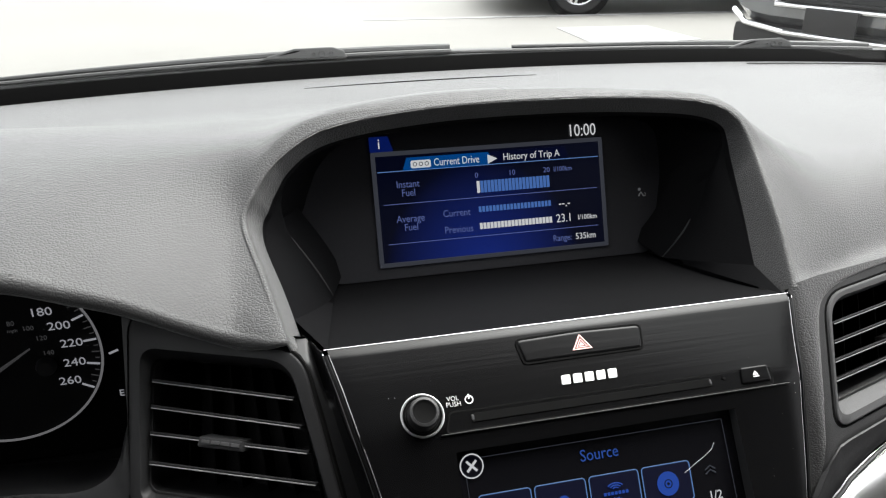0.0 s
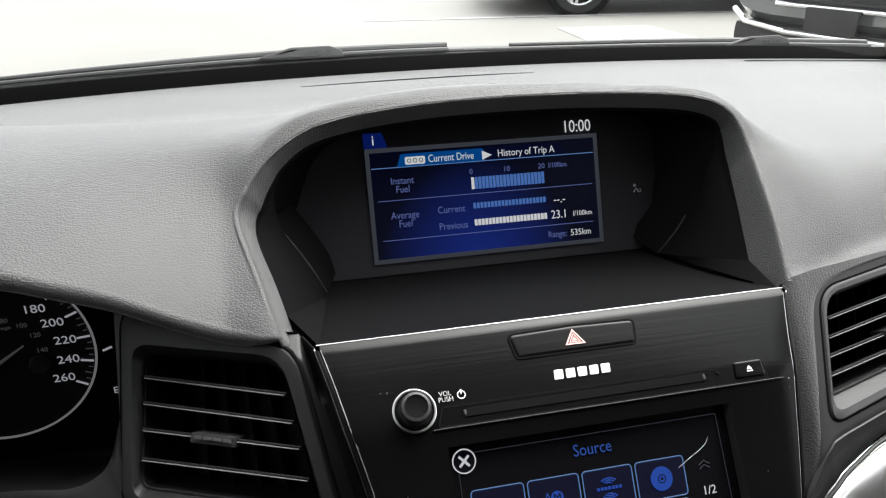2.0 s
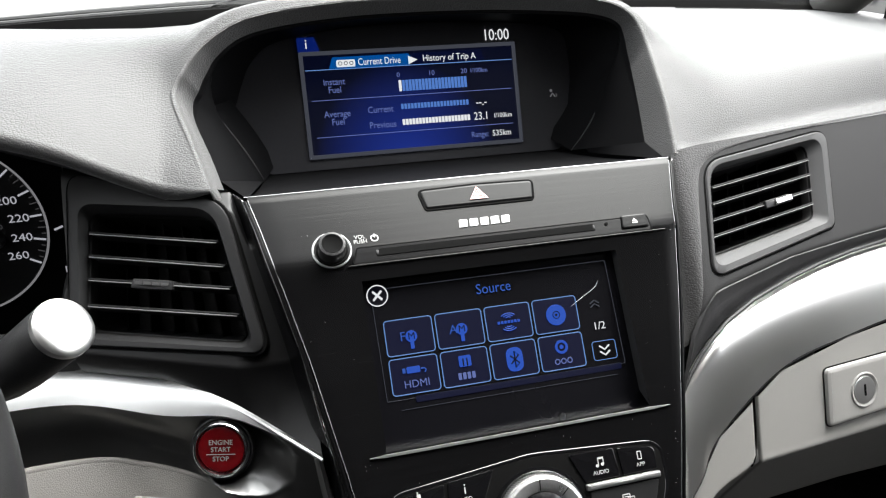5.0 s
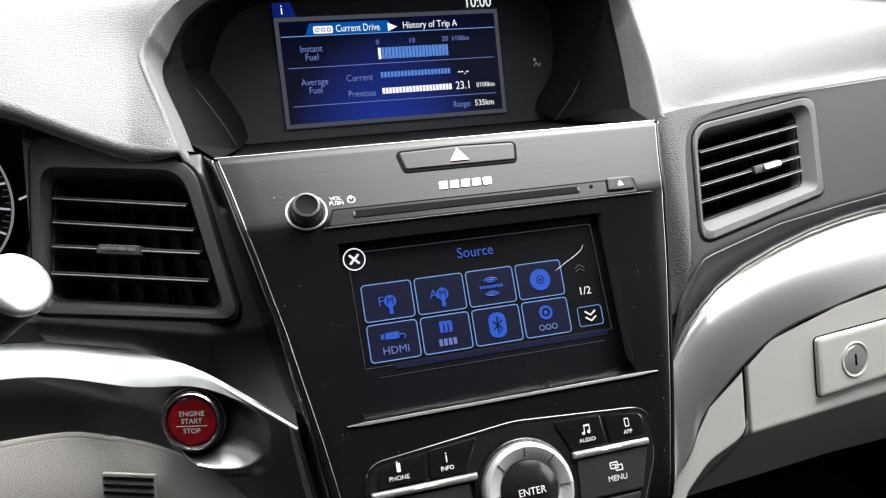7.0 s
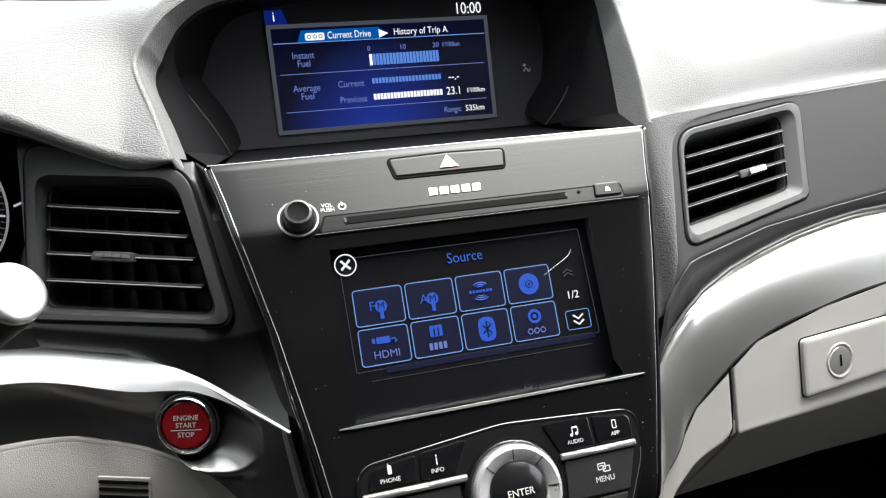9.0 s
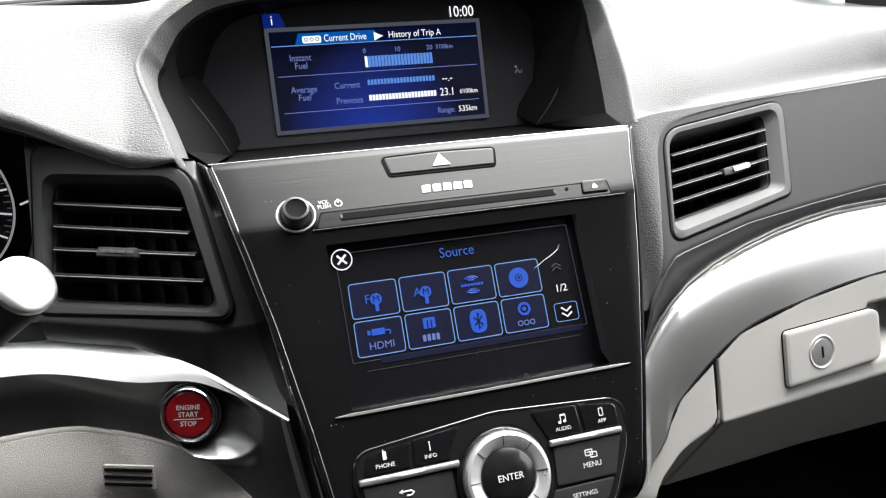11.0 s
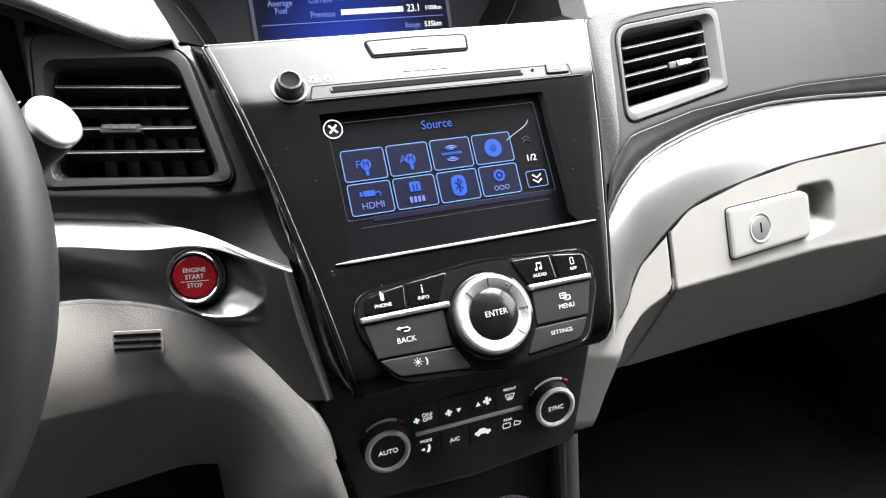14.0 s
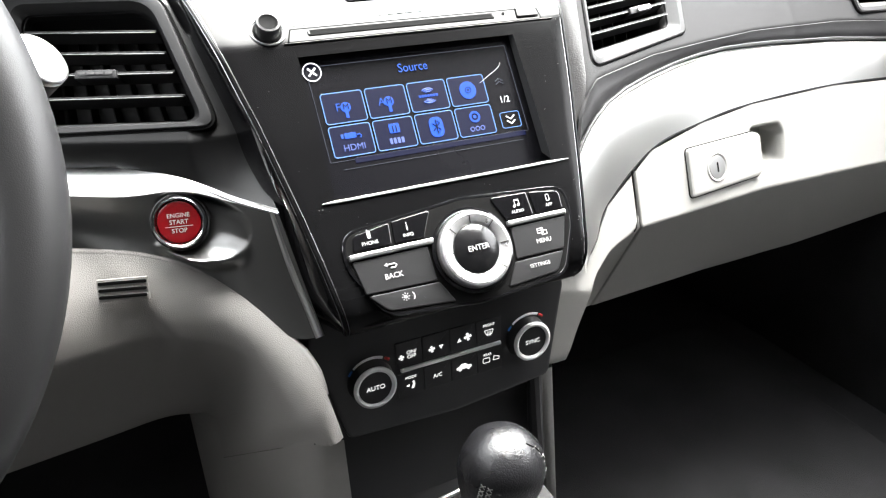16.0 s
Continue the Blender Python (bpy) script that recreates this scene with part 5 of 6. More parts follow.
# ---- climate panel ----
CF = frame_on(0, -0.109, 0.63, 0.10)
clim = thing("climate_panel", (0, 0, 0), "black climate control panel with two knobs", "control panel", m=CF)
part("plate", slab(rpoly([(-0.0870, -0.0490), (0.0, -0.0535), (0.0830, -0.0470), (0.0965, 0.0300), (0.0900, 0.0560), (-0.1060, 0.0560), (-0.1090, 0.0300)], [0.006, 0.06, 0.008, 0.01, 0.004, 0.004, 0.01], 5), 0.03, 0.0020), CLIMATE, clim, m=CF)
for s, body in ((-1, "AUTO"), (1, "SYNC")):
    f = at(CF, s * 0.0643 - 0.0028, -0.0062, 0.0)
    kb = part("temperature_knob", lathe([(0.0172, 0.0), (0.0160, 0.0090), (0.0152, 0.0102), (0.0126, 0.0102)], 56), PLASTIC, clim, "black temperature knob", m=f)
    part("knob_ring", lathe([(0.0160, 0.0094), (0.0159, 0.0108), (0.0141, 0.0117), (0.0125, 0.0109), (0.0122, 0.0098)], 56), BADGE, kb, "pale silver ring", m=f)
    part("knob_cap", lathe([(0.0127, 0.0098), (0.0120, 0.0104), (0.0, 0.0107)], 48), PLASTIC, kb, m=f)
    part("lettering", letters(body, 0.0050), KEYLIT, kb, m=at(f, 0, 0, 0.0109))
    for mat, a0, a1 in ((BLUEPRINT, 148, 136), (WHITE, 132, 66), (REDPRINT, 62, 50)):
        pts = [(0.0205 * math.cos(radians(a)), 0.0205 * math.sin(radians(a)), 0.0004) for a in np.linspace(a0, a1, 14)]
        part("scale_arc", tube(pts, 0.0011, 6, squash=0.3, up=(0, 0, 1)), mat, clim, "temperature scale", m=at(f, 0.002, -0.0022, 0.0004))
cols = [-0.0472, -0.0263, -0.0040, 0.0180, 0.0400]
CL = {}
for j, (v0, v1) in enumerate(((-0.0022, 0.0178), (-0.0268, -0.0072))):
    for i in range(4):
        u0, u1 = cols[i], cols[i + 1]
        o = part("button", slab(rrect(u1 - u0 - 0.0008, v1 - v0, 0.0008), 0.003, 0.0005), CLIMATE, clim, m=at(CF, (u0 + u1) / 2, (v0 + v1) / 2, 0.0010))
        CL[(j, i)] = (o, (u0 + u1) / 2, (v0 + v1) / 2)
part("bar", slab(rrect(0.0830, 0.0026, 0.0006), 0.002, 0.0006), BADGE, clim, "silver divider line", m=at(CF, -0.0025, -0.0048, 0.0022))


def fan(r):
    return join(slab(disc(r * 0.25, 12), 0.0002, 0.00005), *[moved(slab(rpoly([(0.0, 0.0), (r * 0.35, r * 0.15), (r * 0.55, r * 0.95), (-r * 0.35, r * 0.95)], r * 0.2, 2), 0.0002, 0.00003), Matrix.Rotation(radians(90 * q + 20), 4, "Z")) for q in range(4)])


def on_clim(k, bmx, du=0.0, dv=0.0, name="lettering"):
    o, u, v = CL[k]
    part(name, bmx, KEYLIT, o, m=at(CF, u + du, v + dv, 0.0012))


on_clim((0, 0), letters("ON/\nOFF", 0.0042), 0.002, -0.001)
on_clim((0, 0), fan(0.0022), -0.0060, -0.002, "fan_mark")
on_clim((0, 1), fan(0.0026), -0.0035, -0.002, "fan_mark")
on_clim((0, 1), slab([(-0.0018, 0.0016), (0.0, -0.0018), (0.0018, 0.0016)], 0.0002, 0.00005), 0.0040, -0.002, "arrow_mark")
on_clim((0, 2), fan(0.0032), 0.0040, 0.0, "fan_mark")
on_clim((0, 2), slab([(-0.0018, -0.0016), (0.0018, -0.0016), (0.0, 0.0018)], 0.0002, 0.00005), -0.0030, -0.001, "arrow_mark")
on_clim((0, 3), letters("FRONT", 0.0031), 0, 0.0048)
screen_mark = lambda: join(hoop(rpoly([(-0.0024, -0.0022), (0.0024, -0.0022), (0.0042, 0.0022), (-0.0042, 0.0022)], 0.0008, 3), 0.0005, 0.0002, 0.00005), *[slab(rrect(0.0005, 0.0038, 0.0001, s, -0.0012), 0.0003, 0.00005) for s in (-0.0013, 0.0, 0.0013)])
on_clim((0, 3), screen_mark(), 0, -0.0012, "defrost_mark")
on_clim((1, 0), letters("MODE", 0.0031), 0, 0.0050)
on_clim((1, 0), join(slab(disc(0.0010, 12, 0.0010, 0.0022), 0.0002, 0.00005), slab(rpoly([(-0.001, -0.003), (0.001, -0.003), (0.0024, 0.001), (0.0004, 0.001)], 0.0004, 2), 0.0002, 0.00003), slab([(-0.0050, 0.0), (-0.0024, 0.0012), (-0.0024, -0.0012)], 0.0002, 0.00003)), 0.001, -0.0015, "airflow_mark")
on_clim((1, 1), letters("A/C", 0.0046), 0, 0.0)
on_clim((1, 2), join(slab(rpoly([(-0.0064, -0.0016), (0.0060, -0.0016), (0.0062, 0.0006), (0.0032, 0.0010), (0.0012, 0.0028), (-0.0024, 0.0028), (-0.0046, 0.0008), (-0.0066, 0.0004)], 0.0005, 2), 0.0002, 0.00003), slab(disc(0.0014, 14, -0.0036, -0.0016), 0.0002, 0.00003), slab(disc(0.0014, 14, 0.0036, -0.0016), 0.0002, 0.00003)), 0, 0.0004, "car_mark")
on_clim((1, 3), letters("REAR", 0.0030), -0.002, 0.0048)
on_clim((1, 3), hoop(rrect(0.0062, 0.0044, 0.0008), 0.0005, 0.0002, 0.00005), -0.003, 0.0, "defrost_mark")
on_clim((1, 3), hoop(rpoly([(-0.002, -0.002), (0.0034, -0.002), (0.0040, 0.0004), (-0.001, 0.0022)], 0.0006, 2), 0.0005, 0.0002, 0.00005), 0.0045, 0.0004, "mirror_mark")

# ---- satin trim and the start button ----
def trim_top(x):
    z = interp(x, RTX, RTZ)
    return Vector((x, trim_y(x, z) + 0.006, z - 0.001))


LEFT_DROP = [(0.10,), (0.14,), (0.42,), (1.0,), (1.0,), (1.0,), (1.0,)]
SKIRT_EDGE = [(-0.1025, -0.1270, 0.6825), (-0.1210, -0.1080, 0.6775), (-0.1440, -0.0745, 0.6985), (-0.1750, -0.0500, 0.7180), (-0.215, -0.029, 0.7262), (-0.2677, -0.0143, 0.7266), (-0.42, -0.010, 0.715)]
SF = frame_on(-0.1696, -0.0545, 0.7470, 0.42, -0.30)
SFI = SF.inverted()


BOWL_A = [-180, -135, -110, -90, -72, -55, -40, -19, 0, 20, 45, 70, 90, 180]
BOWL_R = [0.0200, 0.0200, 0.0206, 0.0222, 0.0262, 0.0318, 0.0395, 0.0470, 0.0460, 0.0400, 0.0300, 0.0220, 0.0208, 0.0200]


def dished(p):
    """The skirt scoops out a bowl round the start button, with a lip that stands proud at its lower right."""
    q = SFI @ p
    r, a = math.hypot(q.x, q.y), math.degrees(math.atan2(q.y, q.x))
    rc = interp(a, BOWL_A, BOWL_R)
    lip = smooth01(1.25 - abs(a + 68) / 66)
    h = q.z * (1 - lip) + max(q.z, 0.0050) * lip
    if r < rc:
        u = min(max((r - 0.0172) / (rc - 0.0172), 0), 1)
        q.z = -0.0055 + (h + 0.0055) * (u ** 1.7 * lip + smooth01(u) * (1 - lip))
    else:
        b = 1 - smooth01((r - rc) / 0.012)
        q.z = q.z * (1 - b) + h * b
    return SF @ q


left_trim = thing("silver_trim", (-0.2, -0.05, 0.76), "satin silver trim sweeping under the driver's vent", "trim", group="dashboard trims")
rows = []
N = 180
for t in (0.0, 0.05, 0.3, 0.5, 0.7, 0.9, 1.0):
    row = []
    for k in range(N + 1):
        u = k / N
        d = float(along(LEFT_DROP, u)[0])
        p = Vector(along(LEFT_TOP, u))
        lift = 0.0022 * min(1, t / 0.05) * (1 - t) + 0.0016 * math.sin(math.pi * t) * d
        row.append(p + Vector((0, -0.0195 * d * t, -0.0118 * d * t + lift)))
    rows.append(row)
crease = rows[-1]
part("upper_band", sheet(rows), SATIN, left_trim, smooth=50, flip=True)
rows = []
for j in range(61):
    t = j / 60
    row = []
    for k in range(N + 1):
        u = k / N
        a, b = crease[k], Vector(along(SKIRT_EDGE, u))
        p = a.lerp(b, t)
        p += Vector((0, 0.007 * math.sin(math.pi * t) * smooth01(u / 0.3), 0))
        q = dished(p)
        row.append(p.lerp(q, smooth01(t / 0.08) * smooth01((1 - t) / 0.18)))
    rows.append(row)
part("band_edge", tube([Vector(along(LEFT_TOP, 0.55 * k / 60)) + Vector((0, -0.0016, -0.0006)) for k in range(61)], [0.0010 + 0.0004 * math.sin(math.pi * k / 60) for k in range(61)], 10), SATIN, left_trim, "bright upper edge")
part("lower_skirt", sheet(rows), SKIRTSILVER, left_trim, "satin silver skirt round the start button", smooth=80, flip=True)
strip = [Vector((-0.1168, -0.0880, 0.7560)).lerp(Vector((-0.1045, -0.1268, 0.6825)), k / 12) + Vector((0, 0.004 * math.sin(math.pi * k / 12), 0)) for k in range(13)]
part("edge_strip", tube(strip, [0.0018 + 0.0016 * math.sin(math.pi * min(k, 9) / 12) for k in range(13)], 10), SATIN, left_trim, "silver strip down the centre stack")

start = thing("start_button", (0, 0, 0), "round red engine start button with chrome ring", "button", m=SF)
SB = SF @ Matrix.Diagonal((0.92, 0.92, 1, 1))
part("well", lathe([(0.0206, -0.0060), (0.0200, -0.0005), (0.0192, -0.0002), (0.0188, -0.0030), (0.0187, -0.0060)], 64), BLACKTRIM, start, "dark gap round the ring", m=SB)
part("ring", lathe([(0.0186, -0.006), (0.0185, 0.0010), (0.0180, 0.0026), (0.0170, 0.0034), (0.0160, 0.0028), (0.0155, 0.0014), (0.0153, -0.002)], 64), CHROME, start, "chrome ring", m=SB)
cap_ob = part("cap", lathe([(0.0153, -0.002), (0.0152, 0.0004), (0.0146, 0.0016), (0.0134, 0.0020), (0.0100, 0.0016), (0.0, 0.0010)], 64), RED, start, "glossy red cap", m=SB)
for body, v in (("ENGINE", 0.0046), ("START", 0.0000), ("STOP", -0.0060)):
    part("lettering", letters(body, 0.0044), SOFTWHITE, cap_ob, m=at(SB, 0, v, 0.0022, 2))
part("rule", slab(rrect(0.0190, 0.0004, 0.0001), 0.0003, 0.00005), SOFTWHITE, cap_ob, m=at(SB, 0, -0.0030, 0.0022, 2))

right_trim = thing("silver_trim", (0.3, -0.04, 0.77), "satin silver trim sweeping above the glove box", "trim", group="dashboard trims")
RT_X = [0.1165, 0.1245, 0.1380, 0.1560, 0.1950, 0.26, 0.34, 0.45, 0.60, 0.78]
GLOVE_TOP = [(0.1115, -0.114, 0.668), (0.1225, -0.1005, 0.671), (0.1380, -0.090, 0.682), (0.1557, -0.0779, 0.7051), (0.2115, -0.0599, 0.7376), (0.2742, -0.0493, 0.7491), (0.3412, -0.0404, 0.7549), (0.4658, -0.0284, 0.7549), (0.60, -0.02, 0.747), (0.78, -0.012, 0.73)]
rows = []
M = 90
for j in range(15):
    t = j / 14
    row = []
    for k in range(M + 1):
        u = k / M
        x = float(along([(v,) for v in RT_X], u)[0])
        a, b = trim_top(x), Vector(along(GLOVE_TOP, u))
        p = a.lerp(b, t)
        s = math.sin(math.pi * t ** 0.72)
        p += Vector((0, -0.0050 * s * (0.35 + 0.65 * smooth01((u - 0.05) / 0.3)), 0.004 * s))
        if j == 0:
            p += Vector((0, 0.004, -0.002))
        row.append(p)
    rows.append(row)
part("band", sheet(rows), SATIN, right_trim, smooth=70)
part("inner_edge", tube([p + Vector((-0.0004, -0.001, 0)) for p in rows[0][12:]], 0.0008, 8), SATIN, right_trim)
part("shadow_line", tube([Vector(r) + Vector((0, 0.0015, -0.0012)) for r in rows[-1][14:]], 0.0017, 8), GREYPLASTIC, right_trim)


# ---- glove box ----
def glove_y(x, z):
    """The lid's front, and below a soft crease the part that turns under."""
    y = -0.062 + 0.1 * (x - 0.25) - 0.03 * max(x - 0.45, 0) + 0.38 * (z - 0.722)
    zc = interp(x, [0.12, 0.35, 0.43, 0.53, 0.75], [0.6795, 0.6790, 0.6745, 0.6700, 0.6600])
    d = zc - z
    return y + 0.90 * (d * smooth01((d + 0.004) / 0.008) if d > -0.004 else 0.0)


def glove_low(x):
    return interp(x, [0.10, 0.20, 0.30, 0.40, 0.50, 0.60, 0.75], [0.577, 0.572, 0.565, 0.559, 0.555, 0.560, 0.568])


def depth_in(x, z, poly):
    """How far inside an outline a place lies."""
    if not inside((x, z), poly):
        return 0.0
    d, p = 1.0, Vector((x, z))
    for k in range(len(poly)):
        a, b = Vector(poly[k - 1]), Vector(poly[k])
        t = min(max((p - a).dot(b - a) / (b - a).length_squared, 0), 1)
        d = min(d, (p - a.lerp(b, t)).length)
    return d


GX, GZ = [p[0] for p in GLOVE_TOP], [p[2] for p in GLOVE_TOP]
GF = frame_on(0.2955, glove_y(0.2955, 0.7095), 0.7095, 0.38, 0.1)
LATCH = [(0.249, 0.690), (0.345, 0.692), (0.345, 0.7275), (0.3365, 0.7305), (0.249, 0.7300)]
WELL = [(0.335, 0.688), (0.3795, 0.694), (0.3830, 0.7230), (0.3780, 0.7330), (0.335, 0.7345)]
glove = thing("glove_box", (0.4, -0.06, 0.69), "closed light grey glove box with a keyed latch", "glove box")
rows = []
WELL_EDGE = rpoly(WELL, [0.004, 0.010, 0.010, 0.005, 0.004], 5)
for j in range(91):
    t = j / 90
    rows.append([])
    for k in range(250):
        x = 0.1872 + 0.58 * (k / 249) ** 1.25
        z = interp(x, GX, GZ) - 0.0015
        z = z + (glove_low(x) - z) * t
        y = glove_y(x, z) + 0.004 * smooth01((0.190 - x) / 0.003)
        if 0.33 < x < 0.39 and 0.68 < z < 0.74:
            y += 0.022 * smooth01(depth_in(x, z, WELL_EDGE) / 0.009)
        rows[-1].append((x, y, z))
part("lid", sheet(rows), GREY, glove, smooth=80)
fi = GF.inverted()
lat = [tuple((fi @ Vector((x, glove_y(x, z), z)))[:2]) for x, z in LATCH]
part("latch_gap", slab(offset(rpoly(lat, [0.004, 0.008, 0.006, 0.004, 0.004], 4), 0.0009), 0.002, 0.0002), GAP, glove, m=at(GF, 0, 0, 0.0006))
latch = part("latch", slab(rpoly(lat, [0.004, 0.008, 0.006, 0.004, 0.004], 4), 0.012, 0.0022), GREYSMOOTH, glove, "smooth grey latch", m=at(GF, 0, 0, 0.0036))
kf = GF @ Matrix.Translation(fi @ Vector((0.2830, glove_y(0.2830, 0.7095), 0.7095)))
part("lock_dish", lathe([(0.0136, 0.0034), (0.0124, 0.0044), (0.0112, 0.0041), (0.0102, 0.0034)], 40), GREYSMOOTH, latch, m=kf)
lock = part("lock", lathe([(0.0104, 0.0034), (0.0100, 0.0041), (0.0088, 0.0043), (0.0, 0.0043)], 40), DULLSILVER, latch, "metal key lock", m=kf)
part("keyhole", slab(rrect(0.0018, 0.0088, 0.0006), 0.0003, 0.0001), GAP, latch, m=at(kf, 0.0, 0, 0.0046))

# light grey cheek between the glove box and the centre stack
cheek = thing("console_cheek", (0.15, -0.09, 0.6), "light grey panel beside the centre stack", "panel", group="console cheeks")
CHEEK_X = [0.090, 0.0963, 0.1080, 0.1105, 0.1153, 0.1220, 0.1285, 0.1338, 0.1400, 0.150, 0.160, 0.175, 0.181, 0.1846, 0.1862]
CHEEK_Z = [0.583, 0.5815, 0.5815, 0.5870, 0.6060, 0.6265, 0.6455, 0.6535, 0.6585, 0.666, 0.670, 0.674, 0.6770, 0.6820, 0.6880]
rows = []
for j in range(30):
    t = min(j / 26, 1.0)
    row = []
    for k in range(60):
        x = 0.090 + (0.1862 - 0.090) * k / 59
        z = interp(x, GX, GZ) - 0.0015
        z = z + (interp(x, CHEEK_X, CHEEK_Z) - z) * t
        y = max(-0.062 + 0.1 * (x - 0.25) + 0.38 * (z - 0.722), -0.104)
        y += 0.0022 * smooth01((t - 0.93) / 0.07) + (0.0, 0.0014, 0.006, 0.020)[max(0, j - 26)]
        y += 0.0025 * smooth01((x - 0.1842) / 0.002)
        row.append((x, y, z - (0.0, 0.0008, 0.0010, 0.0010)[max(0, j - 26)]))
    rows.append(row)
part("upper_panel", sheet(rows), GREY, cheek, smooth=60)
rows = []
for j in range(12):
    t = j / 11
    z = 0.582 - 0.28 * t
    xo = 0.0955 + 0.028 * t
    rows.append([(0.0800 + 0.034 * t, -0.103, z), (0.0835 + 0.033 * t, -0.106, z), (xo - 0.004, -0.106, z), (xo, -0.098, z), (xo + 0.002, -0.03, z), (xo + 0.004, 0.25, z)])
part("lower_panel", sheet(rows), GREYSMOOTH, cheek, "light grey side of the console", smooth=50, flip=True)
rows = []
for j in range(14):
    rows.append([(x, glove_y(x, z) + 0.0012, z) for x in np.linspace(0.112, 0.1876, 12) for z in [0.688 + (glove_low(x) - 0.688) * j / 13]])
part("inner_panel", sheet(rows), GREY, cheek, "shaded grey panel that turns under", smooth=70)
part("seam", tube([Vector((interp(z, [0.676, 0.684, 0.700, 0.726], [0.1822, 0.1852, 0.1866, 0.1868]), glove_y(0.1866, max(z, 0.681)) + 0.0012, z)) for z in np.linspace(0.7275, 0.676, 14)], 0.0008, 6), GAP, cheek)

# ---- driver's knee panel ----
knee = thing("knee_panel", (-0.25, -0.03, 0.65), "grey grained knee panel under the steering column", "panel")
KNEE_TOP = [(-0.1017, -0.150, 0.6174), (-0.1071, -0.143, 0.6464), (-0.1114, -0.131, 0.6632), (-0.1190, -0.1120, 0.6755), (-0.1440, -0.0745, 0.6985), (-0.1750, -0.0500, 0.7180),
            (-0.215, -0.029, 0.7262), (-0.2677, -0.0143, 0.7266), (-0.42, -0.010, 0.715)]
KNEE_BREAK = [(-0.1207, -0.139, 0.6117), (-0.1244, -0.134, 0.6247), (-0.1275, -0.127, 0.6336), (-0.1343, -0.112, 0.6473), (-0.1434, -0.094, 0.6569), (-0.1566, -0.079, 0.6621),
              (-0.1773, -0.067, 0.6665), (-0.2215, -0.049, 0.6617), (-0.42, -0.02, 0.625)]
KNEE_LOW = [(-0.1674, -0.03, 0.5288), (-0.1671, -0.026, 0.5374), (-0.1664, -0.02, 0.5467), (-0.1662, -0.012, 0.5534), (-0.1715, -0.006, 0.5573), (-0.1793, 0.0, 0.5559),
            (-0.2057, 0.0, 0.5606), (-0.2581, 0.0, 0.5556), (-0.42, 0.0, 0.540)]
rows = []
for j in range(41):
    t = j / 40
    row = []
    for k in range(111):
        u = k / 110
        a, b, c = (Vector(along(tb, u)) for tb in (KNEE_TOP, KNEE_BREAK, KNEE_LOW))
        if t < 0.05:
            p = a + Vector((0, 0.006 * (1 - t / 0.05), -0.001))
        else:
            # a smooth turn over the break
            q = (t - 0.05) / 0.95
            e = b * 1.28 - (a + c) * 0.14
            p = a * (1 - q) ** 2 + e * 2 * q * (1 - q) + c * q * q
            sharp = a.lerp(b, q / 0.45) if q < 0.45 else b.lerp(c, (q - 0.45) / 0.55)
            p = p.lerp(sharp, 0.90)
            if q < 0.45:
                p += Vector((0, -0.006 * math.sin(math.pi * q / 0.45), 0))
        row.append(p)
    rows.append(row)
part("cover", sheet(rows), KNEEGREY, knee, smooth=75, flip=True)
part("edge_roll", tube([Vector(along(KNEE_TOP, 0.15 + 0.85 * k / 90)) + Vector((0.0012, 0.0012, -0.0036)) for k in range(91)], [0.0036 * min(1.0, 0.25 + k / 14) for k in range(91)], 12), KNEEGREY, knee, "rounded upper edge")
gf = frame_on(-0.2113, -0.0500, 0.7055, 0.33, -0.47)
part("grille_plate", slab(rrect(0.0335, 0.0150, 0.001), 0.002, 0.0003), KNEEGREY, knee, "small slotted grille", m=at(gf, 0, 0, -0.0004, 4))
for q in range(3):
    part("grille_slot", slab(rrect(0.0315, 0.0021, 0.0009), 0.001, 0.0002), GAP, knee, m=at(gf, 0, 0.0048 - 0.0046 * q, 0.0003, 4))
column = thing("console_cheek", (-0.14, -0.1, 0.4), "grey panel down the driver's side of the console", "panel", group="console cheeks")
A0, B0, C0 = Vector(KNEE_TOP[0]), Vector(KNEE_BREAK[0]), Vector(KNEE_LOW[0])
rows = []
for j in range(12):
    t = j / 11
    d = Vector((0.006 * t, -0.02 * t, -0.0003 - 0.30 * t))
    rows.append([A0 + d + Vector((0.004, 0.03, 0)), A0 + d, A0.lerp(B0, 0.5) + d + Vector((0, -0.0015, 0)), A0.lerp(B0, 0.85) + d, B0 + d + Vector((-0.002, 0.004, 0)),
                 B0.lerp(C0, 0.3) + d, B0.lerp(C0, 0.6) + d, C0 + d, C0 + d + Vector((-0.01, 0.15, 0)), C0 + d + Vector((-0.01, 0.3, 0))])
part("side_panel", sheet(rows), KNEEGREY, column, smooth=60)
inner = [Vector(along(KNEE_LOW, 0.5 * k / 20)) for k in range(21)]
part("inner_wall", sheet([inner, [p + Vector((-0.004, 0.06, -0.004)) for p in inner], [p + Vector((-0.01, 0.28, -0.01)) for p in inner]]), KNEEGREY, column, "grey inner side of the footwell")
part("seam", tube([A0 + Vector((0, -0.0002, -0.0006)), A0.lerp(B0, 0.5) + Vector((0, -0.0015, -0.0006)), A0.lerp(B0, 0.9) + Vector((0, -0.0004, -0.0006))], 0.0008, 6), GAP, column)

